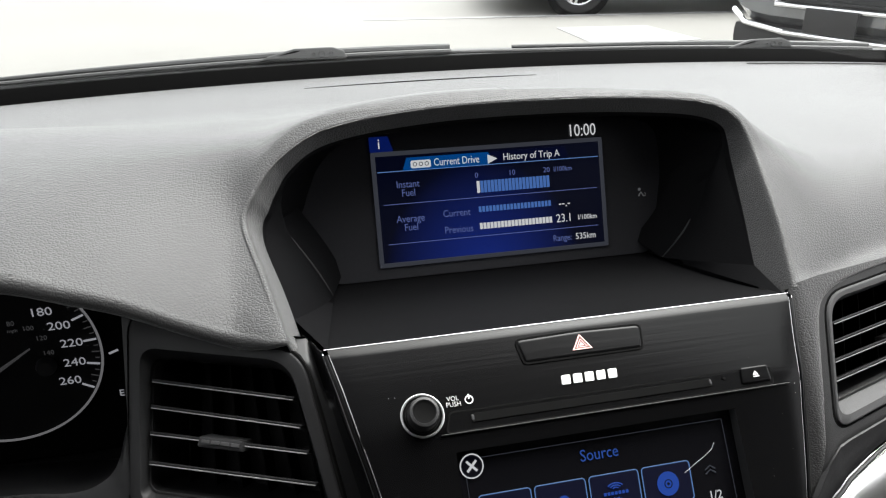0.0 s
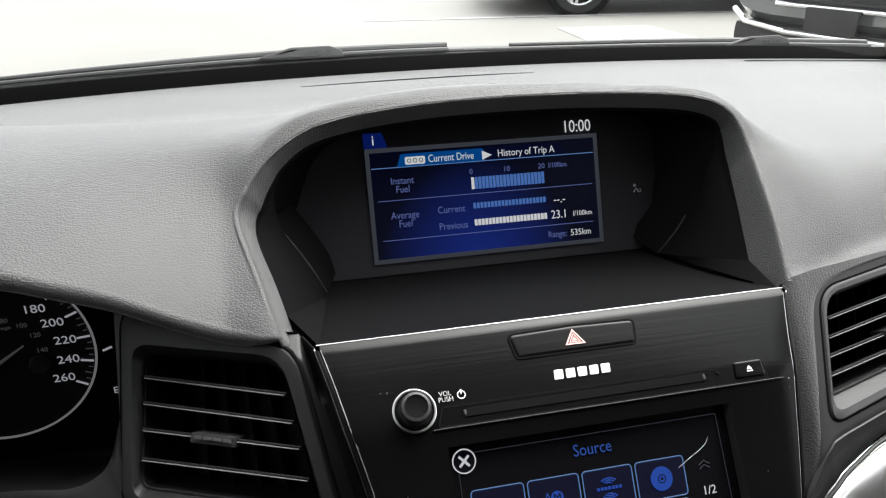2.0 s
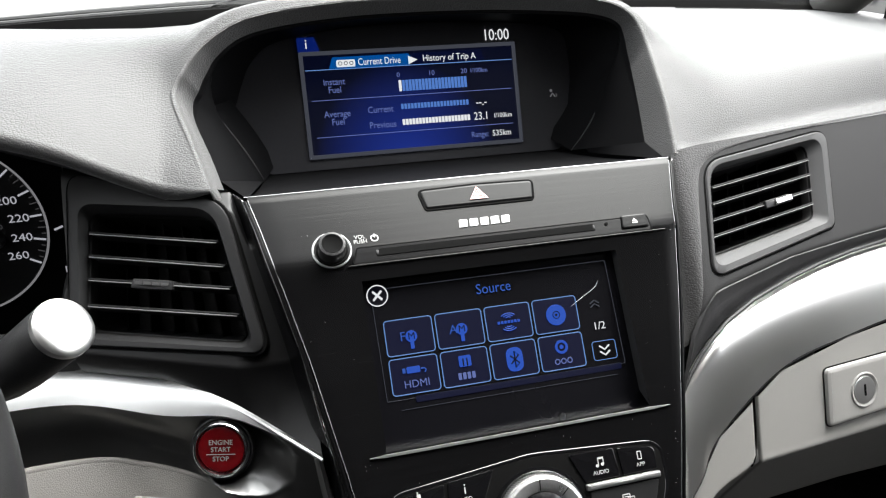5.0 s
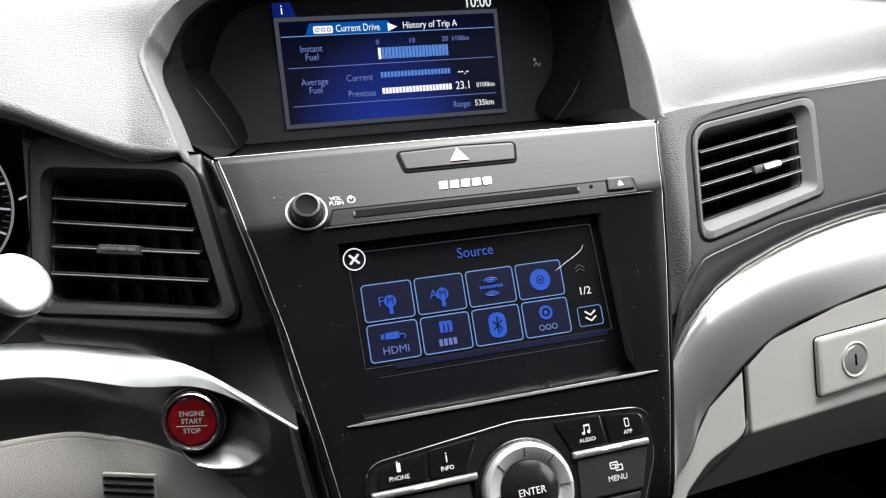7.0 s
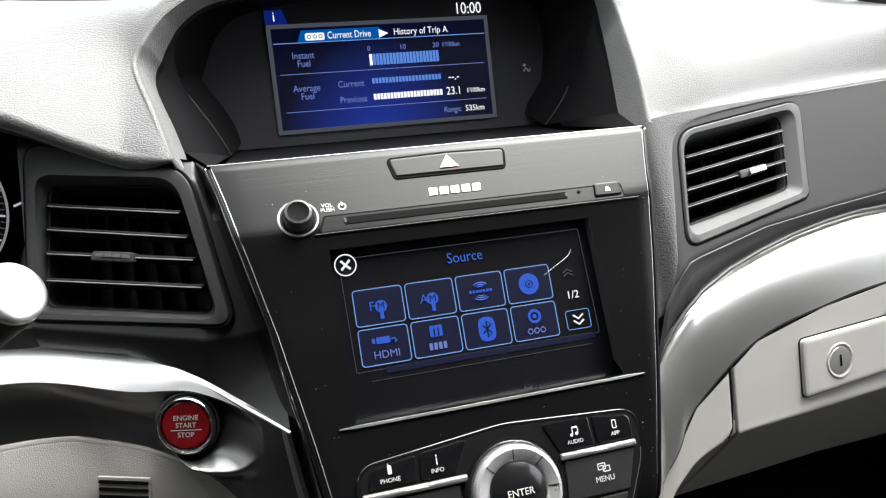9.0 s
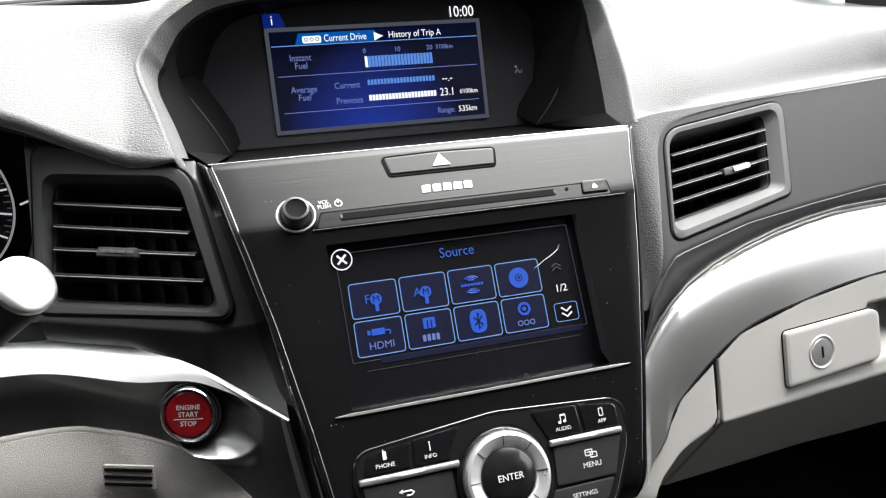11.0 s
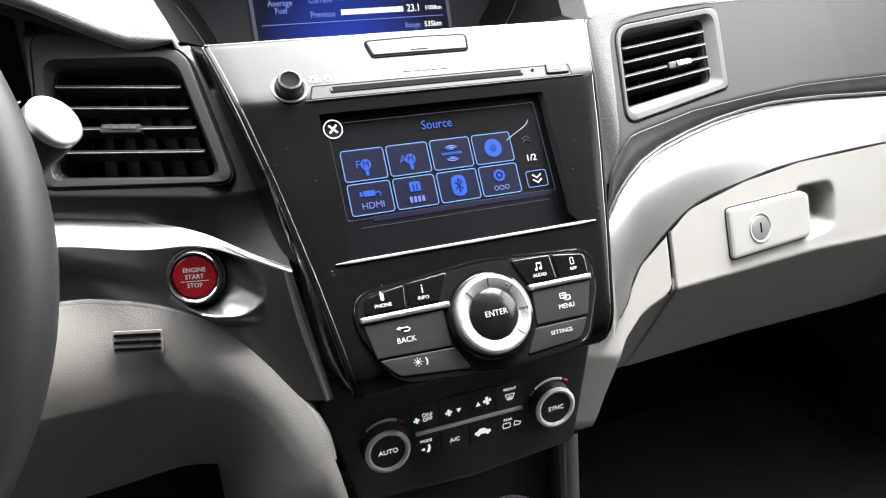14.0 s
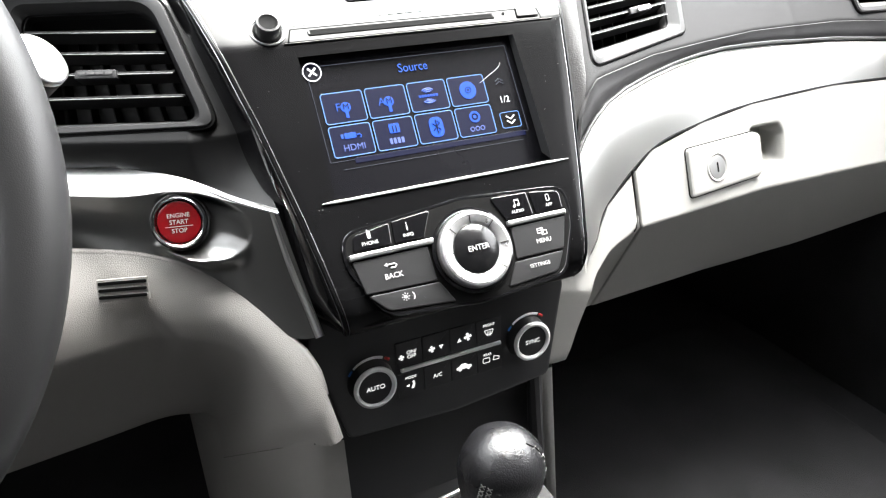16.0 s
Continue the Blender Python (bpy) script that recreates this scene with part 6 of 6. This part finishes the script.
# ---- console and gear lever ----
console = thing("console", (0, -0.2, 0.3), "black centre console below the climate panel", "console")
rows = []
for z, y in ((0.586, -0.082), (0.56, -0.084), (0.54, -0.088), (0.505, -0.092), (0.492, -0.100), (0.488, -0.13), (0.487, -0.2), (0.487, -0.3), (0.49, -0.5)):
    rows.append([(x, y, z) for x in np.linspace(-0.0935, 0.088 if y > -0.11 else 0.070, 12)])
part("front", sheet(rows), GREYPLASTIC, console, "dark grained console front", smooth=50, flip=True)
part("gate_trim", tube([(-0.062, -0.128, 0.497), (-0.03, -0.124, 0.500), (0.0, -0.122, 0.502), (0.035, -0.124, 0.500)], 0.0020, 8), SATIN, console, "silver line of the gear gate")
part("side_rail", tube([(0.078, -0.1, 0.585), (0.079, -0.103, 0.54), (0.082, -0.106, 0.49)], 0.0065, 10), GREYPLASTIC, console)
gear = thing("gear_lever", (-0.013, -0.19, 0.487), "shiny worn black leather gear lever knob with stitching", "gear lever")
GEAR = Matrix.Translation((-0.0105, -0.198, 0.5925)) @ Matrix.Rotation(radians(12), 4, "X")
KNOB = [(0.0, 0.031), (0.010, 0.0300), (0.019, 0.0255), (0.0255, 0.0175), (0.0285, 0.0075), (0.0290, -0.003), (0.0275, -0.014), (0.0245, -0.026), (0.0215, -0.040), (0.0195, -0.056), (0.0180, -0.066), (0.0, -0.066)]
part("knob", lathe(KNOB, 48), KNOBSKIN, gear, "glossy black leather", m=GEAR)
KNOB_Z = [p[1] for p in KNOB][::-1]
KNOB_R = [p[0] for p in KNOB][::-1]


def stitch(turn, z, lean):
    """One stitch lying on the knob's skin at that turn about its axis."""
    r = interp(z, KNOB_Z, KNOB_R)
    slope = math.atan2(interp(z - 0.002, KNOB_Z, KNOB_R) - interp(z + 0.002, KNOB_Z, KNOB_R), 0.004)
    m = GEAR @ Matrix.Rotation(radians(turn), 4, "Z") @ Matrix.Translation((r + 0.0001, 0, z)) @ Matrix.Rotation(-slope, 4, "Y") @ Matrix.Rotation(radians(lean), 4, "X")
    part("stitch", box(0.0008, 0.0042, 0.0007, 0.0002), THREAD, gear, "pale thread", m=m)


for q in range(11):
    z = 0.012 - 0.0036 * q
    for turn in (-148, -138):
        stitch(turn, z, 38)
        stitch(turn, z, -38)
for q in range(16):
    stitch(-30, 0.026 - 0.0036 * q, 30 if q % 2 else -30)
part("knob_seam", tube([GEAR @ Vector(((interp(z, KNOB_Z, KNOB_R) + 0.0002) * math.cos(radians(-30)), (interp(z, KNOB_Z, KNOB_R) + 0.0002) * math.sin(radians(-30)), z)) for z in np.linspace(0.029, -0.05, 24)], 0.0005, 6), GAP, gear)
part("shaft", lathe([(0.010, -0.064), (0.009, -0.09), (0.012, -0.125)], 24), BLACKTRIM, gear, m=GEAR)

# ---- steering wheel and stalk ----
WC = Vector((-0.4040, -0.2036, 0.852))
WF = frame_on(WC.x, WC.y, WC.z, 0.45)
wheel = thing("steering_wheel", (0, 0, 0), "black leather steering wheel", "steering wheel", m=WF)
R = 0.1685
ring = [(R * math.cos(2 * math.pi * k / 120), R * math.sin(2 * math.pi * k / 120), 0.0) for k in range(120)]
part("rim", tube(ring, 0.0168, 20, closed=True, squash=1.15), WHEELSKIN, wheel, m=WF, smooth=80)
seam = [((R - 0.0171) * math.cos(2 * math.pi * k / 120), (R - 0.0171) * math.sin(2 * math.pi * k / 120), 0.0) for k in range(120)]
part("rim_seam", tube(seam, 0.0006, 6, closed=True), GAP, wheel, m=WF)
part("hub", slab(rpoly([(-0.085, -0.070), (0.085, -0.070), (0.100, 0.035), (0.0, 0.070), (-0.100, 0.035)], 0.03, 6), 0.06, 0.012, dome=0.012), WHEELSKIN, wheel, "padded hub", m=at(WF, 0, 0, 0.004))
for s in (-1, 1):
    part("spoke", slab(rpoly([(0.06, -0.035), (0.158, -0.022), (0.158, 0.022), (0.06, 0.030)], 0.008, 4), 0.02, 0.004), WHEELSKIN, wheel, m=at(WF, 0, 0, -0.012) @ Matrix.Rotation(0 if s > 0 else math.pi, 4, "Z"))
part("spoke", slab(rpoly([(-0.03, -0.158), (0.03, -0.158), (0.04, -0.05), (-0.04, -0.05)], 0.008, 4), 0.02, 0.004), WHEELSKIN, wheel, m=at(WF, 0, 0, -0.012))
col = tube([WC + Vector((0, 0.02, -0.01)), WC + Vector((0.0, 0.12, -0.055)), WC + Vector((0.0, 0.22, -0.10))], [0.05, 0.062, 0.068], 24)
part("column_cover", col, PLASTIC, wheel, "dark column cover")

tip = Vector((-0.2214, -0.1030, 0.8663))
axis = Vector((0.64, -0.45, 0.60)).normalized()
stalk = thing("control_stalk", tip - axis * 0.1, "black control stalk with a silver end cap", "stalk")
side = axis.cross(Vector((0, 0, 1))).normalized()
SM = Matrix((side, axis.cross(side), axis)).transposed().to_4x4()
SM.translation = tip
part("arm", lathe([(0.0085, -0.14), (0.0100, -0.075), (0.0128, -0.060), (0.0140, -0.045), (0.0142, -0.0065), (0.0138, -0.0055)], 40), PLASTIC, stalk, m=SM)
part("end_cap", lathe([(0.0138, -0.0055), (0.0142, -0.0045), (0.0141, -0.0015), (0.0130, -0.0004), (0.0095, 0.0003), (0.0, 0.0006)], 40), SATIN, stalk, "satin silver cap", m=SM)
part("grip_edge", tube([Vector(SM @ Vector((0.0140 * math.cos(radians(200)), 0.0140 * math.sin(radians(200)), z))) for z in (-0.008, -0.03, -0.055)], 0.0007, 6), DARKMETAL, stalk, "fine bright mould line")

# ---- a little dust on the dark panel and the glove box ----
def dust(name, label, places, mat, rng):
    bm = bmesh.new()
    for p, n in places:
        n = Vector(n).normalized()
        s = n.cross(Vector((0, 0, 1))).normalized()
        u = s.cross(n)
        r = rng.uniform(0.00008, 0.00022)
        ring = [bm.verts.new(Vector(p) + n * 0.0003 + s * r * math.cos(a) * rng.uniform(0.6, 1.3) + u * r * math.sin(a) * rng.uniform(0.6, 1.3)) for a in (0, 1.2, 2.4, 3.7, 5.0)]
        top = bm.verts.new(Vector(p) + n * (0.0003 + r * 0.6))
        for i in range(5):
            bm.faces.new((ring[i], ring[(i + 1) % 5], top))
    ob = part(name, bm, mat, None)
    tagged(ob, label, "dust", kind="stuff")


rng = random.Random(5)
spots = []
for _ in range(70):
    z = rng.uniform(0.69, 0.76)
    x = rng.uniform(-0.9, 0.9) * half_width(z, 1)
    spots.append(((x, stack_y(z) + crown(x, z), z), (0, -0.79, 0.61)))
for _ in range(35):
    z = rng.uniform(0.70, 0.87)
    x = rng.choice((-1, 1)) * rng.uniform(0.085, half_width(z, 1) - 0.003)
    spots.append(((x, stack_y(z) + crown(x, z), z), (0, -0.79, 0.61)))
dust("dust", "fine pale dust specks on the black centre stack", spots, PALE, rng)
spots = []
for _ in range(22):
    x, z = rng.uniform(0.24, 0.55), rng.uniform(0.695, 0.735)
    if not (0.245 < x < 0.386):
        spots.append(((x, glove_y(x, z), z), (-0.1, -0.93, 0.36)))
dust("dirt", "small dark specks on the grey glove box", spots, PLASTIC, rng)

# ---- cabin shell ----
def wall_box(name, w, d, h, centre, mat, label, kind="structure"):
    ob = part(name, box(w, d, h, 0.006), mat, None, m=Matrix.Translation(centre))
    return tagged(ob, label, "car body", kind=kind)


wall_box("floor", 1.5, 3.0, 0.04, (0, -0.85, 0.22), CARPET, "black carpeted car floor")
wall_box("firewall", 1.5, 0.03, 0.66, (0, 0.45, 0.55), FELT, "dark felt wall ahead of the footwells")
wall_box("footwell_roof", 1.5, 0.5, 0.02, (0, 0.30, 0.74), MATTE, "dark underside of the dashboard")
front = [(x, -0.190 - 0.42 * x * x) for x in np.linspace(-0.70, 0.64, 29)]
ceiling = part("ceiling", slab([(-0.70, -2.3), (0.64, -2.3)] + front[::-1], 0.04, 0.008), FABRIC, None, m=Matrix.Translation((0, 0, 1.41)))
tagged(ceiling, "grey cloth headliner", "car body", kind="structure")
# Unseen walls, added to block rear light and its reflections in the screens.
wall_box("wall_rear", 1.5, 0.05, 0.96, (0, -1.25, 0.72), GREYPLASTIC, "added dark wall that shuts out light from behind")
wall_box("wall_rear_upper", 1.5, 0.05, 0.176, (0, -1.25, 1.292), GREYPLASTIC, "added dark panel that shuts out light from the rear window")
# Out-of-view panel, added to cut light entering behind the passenger.
wall_box("wall_passenger", 0.05, 0.64, 0.46, (0.66, -0.91, 1.17), GREYPLASTIC, "added dark panel that blocks light behind the passenger window")
# Unseen doors; the passenger's is made pale to bounce light onto the trim.
for s, nm in ((-1, "left"), (1, "right")):
    wall_box("wall_" + nm, 0.06, 2.15, 0.74, (s * 0.77, -1.22, 0.57), DOORGREY if s > 0 else GREYPLASTIC, "unseen door side, pale grey to bounce light" if s > 0 else "dark door lining")
    wall_box("kick_wall_" + nm, 0.06, 0.60, 0.74, (s * 0.77, 0.155, 0.57), CARPET, "dark side of the footwell")
    ob = part("pillar_" + nm, tube([(s * 0.74, 0.56, 0.90), (s * 0.67, 0.17, 1.16), (s * 0.58, -0.30, 1.385)], 0.035, 12), FABRIC, None)
    tagged(ob, "grey windscreen pillar", "car body", kind="structure")
    ob = part("post_" + nm, tube([(s * 0.74, -0.95, 0.92), (s * 0.58, -1.0, 1.38)], 0.05, 12), FABRIC, None)
    tagged(ob, "grey door pillar", "car body", kind="structure")
    ob = part("sill_" + nm, box(0.09, 2.75, 0.03, 0.01), PLASTIC, None, m=Matrix.Translation((s * 0.765, -0.92, 0.95)))
    tagged(ob, "dark window sill", "car body", kind="structure")
# Never in view: added to keep side light off the driver's half.
wall_box("wall_driver", 0.05, 1.80, 0.46, (-0.74, -1.40, 1.17), GREYPLASTIC, "added dark panel that blocks light behind the driver's door glass")
mat_ob = thing("floor_mat", (0.42, -0.1, 0.245), "black carpet mat in the passenger footwell", "mat")
part("mat", slab(rrect(0.5, 0.62, 0.05, 0.42, -0.05), 0.01, 0.003), CARPET, mat_ob, m=Matrix.Translation((0, 0, 0.252)))


# ---- windscreen, cowl and wipers ----
def screen_point(x, t):
    """On the windscreen: t = 0 at its foot, 1 at the roof."""
    yb = 0.590 - 0.10 * x * x
    zb = base_z(x) + 0.006
    return Vector((x * (1 - 0.14 * t), yb - (0.71 + 0.42 * x * x) * t, zb + 0.455 * t + 0.05 * math.sin(math.pi * t)))


screen = thing("window_1", (0, 0.6, 0.92), "clear raked windscreen with a black lower border", "windscreen", kind="structure")
pane = part("pane", sheet([[screen_point(x, t) for x in np.linspace(-0.76, 0.76, 40)] for t in np.linspace(0.0, 1.0, 14)]), GLASS, screen, "clear glass")
pane.visible_shadow = False
band = [[Vector((x, 0.550, base_z(x) - 0.003)) for x in np.linspace(-0.78, 0.78, 60)], [Vector((x, 0.556, base_z(x) + 0.004)) for x in np.linspace(-0.78, 0.78, 60)],
        [Vector((x, 0.568, base_z(x) + 0.0142)) for x in np.linspace(-0.78, 0.78, 60)], [Vector((x, 0.574, base_z(x) + 0.0142)) for x in np.linspace(-0.78, 0.78, 60)]]
part("border", sheet(band), FRIT, screen, "black printed border")
slot = [(x, 0.532, base_z(x) + 0.0012) for x in np.linspace(0.46, 0.74, 12)]
part("vent_slot", tube(slot, 0.0016, 8, squash=0.4), GAP, screen)


def cowl_z(x):
    return base_z(x) + 0.0085 - 0.004 * smooth01((x + 0.1) / 0.4)


cowl = thing("cowl", (0, 0.7, 0.9), "faded black plastic cowl below the windscreen", "cowl", kind="structure")
part("panel", sheet([[Vector((x, 0.615 + d, cowl_z(x) + h)) for x in np.linspace(-0.8, 0.8, 60)] for d, h in ((0.0, -0.012), (0.003, -0.002), (0.010, 0.0), (0.06, -0.002), (0.14, -0.03), (0.4, -0.10), (1.0, -0.25))]), WIPERGREY, cowl)


def wiper(px, length):
    w = thing("wiper", (px, 0.63, 0.93), "faded grey wiper resting at the windscreen's foot", "wiper", group="windscreen wipers")
    pts = [Vector((px - length + length * 1.3 * k / 20, 0.622, 0)) for k in range(21)]
    pts = [Vector((p.x, p.y, cowl_z(p.x) + 0.0022 + 0.0015 * (k / 20))) for k, p in enumerate(pts)]
    part("blade", tube(pts, [0.0022 + 0.0012 * k / 20 for k in range(21)], 8), WIPERGREY, w, "rubber blade")
    arm = [p + Vector((0, 0.010, 0.0035)) for p in pts[6:]]
    part("arm", tube(arm, [0.0025 + 0.0022 * min(1, k / 8) for k in range(len(arm))], 8), WIPERGREY, w, "faded grey arm")
    hf = frame_on(px, 0.617, cowl_z(px) + 0.0075, 0.25)
    hd = part("knuckle", slab(rpoly([(-0.075, -0.006), (0.045, -0.006), (0.040, 0.004), (0.026, 0.0090), (-0.022, 0.0085)], 0.003, 4), 0.014, 0.0016), WIPERGREY, w, "grey knuckle", m=hf)
    part("knuckle_slot", slab(rpoly([(-0.048, -0.001), (-0.020, 0.0035), (-0.012, 0.006), (-0.022, 0.0055)], 0.001, 2), 0.001, 0.0003), GAP, hd, m=at(hf, 0, 0, 0.0005))
    for du, r in ((0.002, 0.0022), (0.012, 0.0042), (0.024, 0.0030)):
        part("rivet", hoop(disc(r, 16), 0.0010, 0.001, 0.0003), BLACKTRIM, hd, m=at(hf, du, 0.0008, 0.0006))
    return w


wiper(-0.10, 0.60)
wiper(0.545, 0.62)

# ---- outside ----
ground = part("ground", sheet([[(x, y, 0.0) for x in (-300, -40, -10, 0, 10, 40, 300)] for y in (-300, -40, -10, 0, 10, 40, 300)]), GROUND, None)
tagged(ground, "pale concrete car park surface", "ground", kind="structure")
pm = thing("road_marking", (3.2, 6.5, 0.004), "white painted square on the car park", "road marking", kind="structure")
part("painted_square", slab(rpoly([(2.71, 5.93), (3.79, 5.97), (3.72, 6.93), (2.75, 7.02)], 0.02, 2), 0.003, 0.001), ROADPAINT, pm, m=Matrix.Translation((0, 0, 0.006)))
part("bar", slab(rpoly([(2.95, 6.13), (3.55, 6.15), (3.54, 6.19), (2.95, 6.17)], 0.01, 2), 0.003, 0.001), PALE, pm, m=Matrix.Translation((0, 0, 0.010)))
ln = thing("road_marking", (3.5, 7.9, 0.004), "white painted parking line", "road marking", kind="structure")
part("painted_line", slab([(0.9, 8.01), (6.5, 7.62), (6.5, 7.72), (0.9, 8.11)], 0.003, 0.001), ROADPAINT, ln, m=Matrix.Translation((0, 0, 0.006)))
kerb = thing("kerb", (2.6, 9.9, 0), "yellow painted kerb of a planted island", "kerb", kind="structure")
part("stone", slab(rpoly([(2.45, 9.95), (3.15, 9.65), (4.0, 10.7), (2.7, 11.3)], 0.4, 6), 0.14, 0.03), YELLOWPAINT, kerb, m=Matrix.Translation((0, 0, 0.14)))


def car_wheel(car, x, y, radius, m):
    f = m @ Matrix.Translation((x, y, radius)) @ Matrix.Rotation(radians(90), 4, "X") @ Matrix.Rotation(0 if y < 0 else math.pi, 4, "X")
    w = part("wheel", lathe([(radius * 0.66, 0.10), (radius * 0.72, 0.115), (radius * 0.92, 0.112), (radius, 0.085), (radius, -0.085), (radius * 0.9, -0.11), (radius * 0.6, -0.10)], 40), TYRE, car, "black tyre", m=f)
    part("rim", lathe([(radius * 0.68, 0.108), (radius * 0.63, 0.112), (radius * 0.61, 0.07), (radius * 0.60, -0.05), (0.0, -0.05)], 40), GAP, w, m=f)
    part("rim_ring", lathe([(radius * 0.69, 0.106), (radius * 0.67, 0.116), (radius * 0.62, 0.112), (radius * 0.61, 0.095)], 40), ALLOY, w, m=f)
    spokes = []
    for q in range(10):
        a = 2 * math.pi * (q // 2) / 5 + (0.16 if q % 2 else -0.16)
        b = box(radius * 0.50, 0.035, 0.03, 0.006)
        spokes.append(moved(b, Matrix.Rotation(a, 4, "Z") @ Matrix.Translation((radius * 0.37, 0, 0.092))))
    part("spokes", join(*spokes, moved(lathe([(0.0, 0.02), (0.06, 0.015), (0.07, -0.02)], 24), Matrix.Translation((0, 0, 0.092)))), ALLOY, w, "bright alloy spokes", m=f)


def parked_car(m, paint, label, high, chrome_front):
    """A parked car along its own x axis, front at +x, standing on z = 0."""
    car = thing("parked_car", (0, 0, 0), label, "car", group="parked cars", m=m)
    L, W = 4.5, 1.84
    k = high
    prof = [(-2.25, 0.55, 0.95), (-2.2, 0.40, 1.05 * k), (-1.9, 0.30, 1.12 * k), (-1.0, 0.28, 1.15 * k), (0.3, 0.28, 1.12 * k), (1.0, 0.28, 1.06 * k), (1.8, 0.28, 0.98 * k), (2.15, 0.32, 0.86 * k), (2.25, 0.42, 0.70 * k)]
    rows = []
    for x, z0, z1 in prof:
        wv = W / 2 * (1 - 0.12 * (abs(x) / 2.25) ** 6)
        row = []
        for q in range(13):
            a = -90 + 180 * q / 12
            zc, zh = (z0 + z1) / 2, (z1 - z0) / 2
            ca, sa = math.cos(radians(a)), math.sin(radians(a))
            row.append((x, wv * math.copysign(abs(ca) ** 0.35, ca), zc + zh * math.copysign(abs(sa) ** 0.6, sa)))
        for q in range(13):
            a = 90 + 180 * q / 12
            zc, zh = (z0 + z1) / 2, (z1 - z0) / 2
            ca, sa = math.cos(radians(a)), math.sin(radians(a))
            row.append((x, wv * math.copysign(abs(ca) ** 0.35, ca), zc + zh * math.copysign(abs(sa) ** 0.6, sa)))
        rows.append(row)
    bm = sheet(rows, close=True)
    bm.verts.ensure_lookup_table()
    n = 26
    bm.faces.new([bm.verts[i] for i in range(n)][::-1])
    bm.faces.new([bm.verts[len(bm.verts) - n + i] for i in range(n)])
    bmesh.ops.remove_doubles(bm, verts=bm.verts, dist=0.0005)
    part("body", bm, paint, car, m=m, smooth=40)
    cab = []
    for x, w2, z in ((-1.9, 0.62, 1.10 * k), (-1.35, 0.58, 1.48 * k), (-0.4, 0.60, 1.55 * k), (0.25, 0.60, 1.50 * k), (1.05, 0.70, 1.06 * k)):
        cab.append([(x, -0.80, 1.02 * k), (x, -w2, z), (x, -w2 * 0.6, z + 0.03), (x, w2 * 0.6, z + 0.03), (x, w2, z), (x, 0.80, 1.02 * k)])
    part("cabin", sheet(cab), LENS, car, "dark glazed cabin", m=m, flip=True)
    part("roof", sheet([[(x, y, 1.555 * k + 0.02 * math.cos(y) - 0.03 * (x + 0.5) ** 2) for y in np.linspace(-0.6, 0.6, 8)] for x in np.linspace(-1.3, 0.3, 8)]), paint, car, m=m)
    for x in (-1.38, 1.38):
        for y in (-0.80, 0.80):
            car_wheel(car, x, y, 0.335, m)
            arch = [(x + 0.40 * math.cos(radians(a)), math.copysign(0.905, y), 0.335 + 0.40 * math.sin(radians(a))) for a in range(-5, 186, 10)]
            part("wheel_arch", tube(arch, 0.035, 8), BLACKTRIM, car, "black arch lining", m=m)
            part("arch_shade", moved(slab(disc(0.395, 40), 0.03, 0.004), Matrix.Translation((x, math.copysign(0.90, y), 0.335)) @ Matrix.Rotation(radians(90 if y < 0 else -90), 4, "X")), GAP, car, m=m)
    for y in (-0.62, 0.62):
        part("headlamp", moved(box(0.12, 0.42, 0.16, 0.05), Matrix.Translation((2.16, y, 0.74 * k))), CHROME, car, "clear headlamp", m=m)
    part("grille", moved(box(0.06, 0.9, 0.24 * k, 0.03), Matrix.Translation((2.23, 0, 0.58 * k))), BLACKTRIM, car, "black grille", m=m)
    for z in (0.50, 0.58, 0.66):
        part("grille_bar", moved(box(0.03, 0.86, 0.02, 0.006), Matrix.Translation((2.262, 0, z * k))), PLASTIC, car, m=m)
    if chrome_front:
        part("chrome_bar", tube([(2.10, -0.92, 0.42), (2.26, -0.7, 0.36), (2.31, -0.35, 0.33), (2.32, 0, 0.33), (2.31, 0.35, 0.33), (2.26, 0.7, 0.36), (2.10, 0.92, 0.42)], 0.020, 10), CHROME, car, "chrome lower bumper bar", m=m)
        part("grille_surround", tube([(2.29, -0.55, 0.74 * k), (2.30, -0.45, 0.47 * k), (2.31, 0.45, 0.47 * k), (2.29, 0.55, 0.74 * k), (2.28, 0, 0.78 * k)], 0.020, 10, closed=True), CHROME, car, "chrome grille surround", m=m)
        part("plate_holder", moved(box(0.02, 0.36, 0.16, 0.01), Matrix.Translation((2.335, -0.02, 0.43))), PLASTIC, car, m=m)
    part("side_skirt", moved(box(2.0, 1.86, 0.16, 0.03), Matrix.Translation((0, 0, 0.27))), BLACKTRIM, car, m=m)
    part("lower_bumper", moved(box(0.52, 1.62, 0.16, 0.05), Matrix.Translation((1.98, 0, 0.28))), BLACKTRIM, car, "black lower bumper", m=m)
    return car


parked_car(Matrix.Translation((4.86, 8.63, 0)) @ Matrix.Rotation(radians(172), 4, "Z"), BODYDARK, "dark parked car seen side-on with bright alloy wheels", 1.05, False)
parked_car(Matrix.Translation((5.60, 4.68, 0)) @ Matrix.Rotation(radians(-160), 4, "Z"), BODYGREY, "grey parked car with a chrome-trimmed bumper facing the windscreen", 1.08, True)
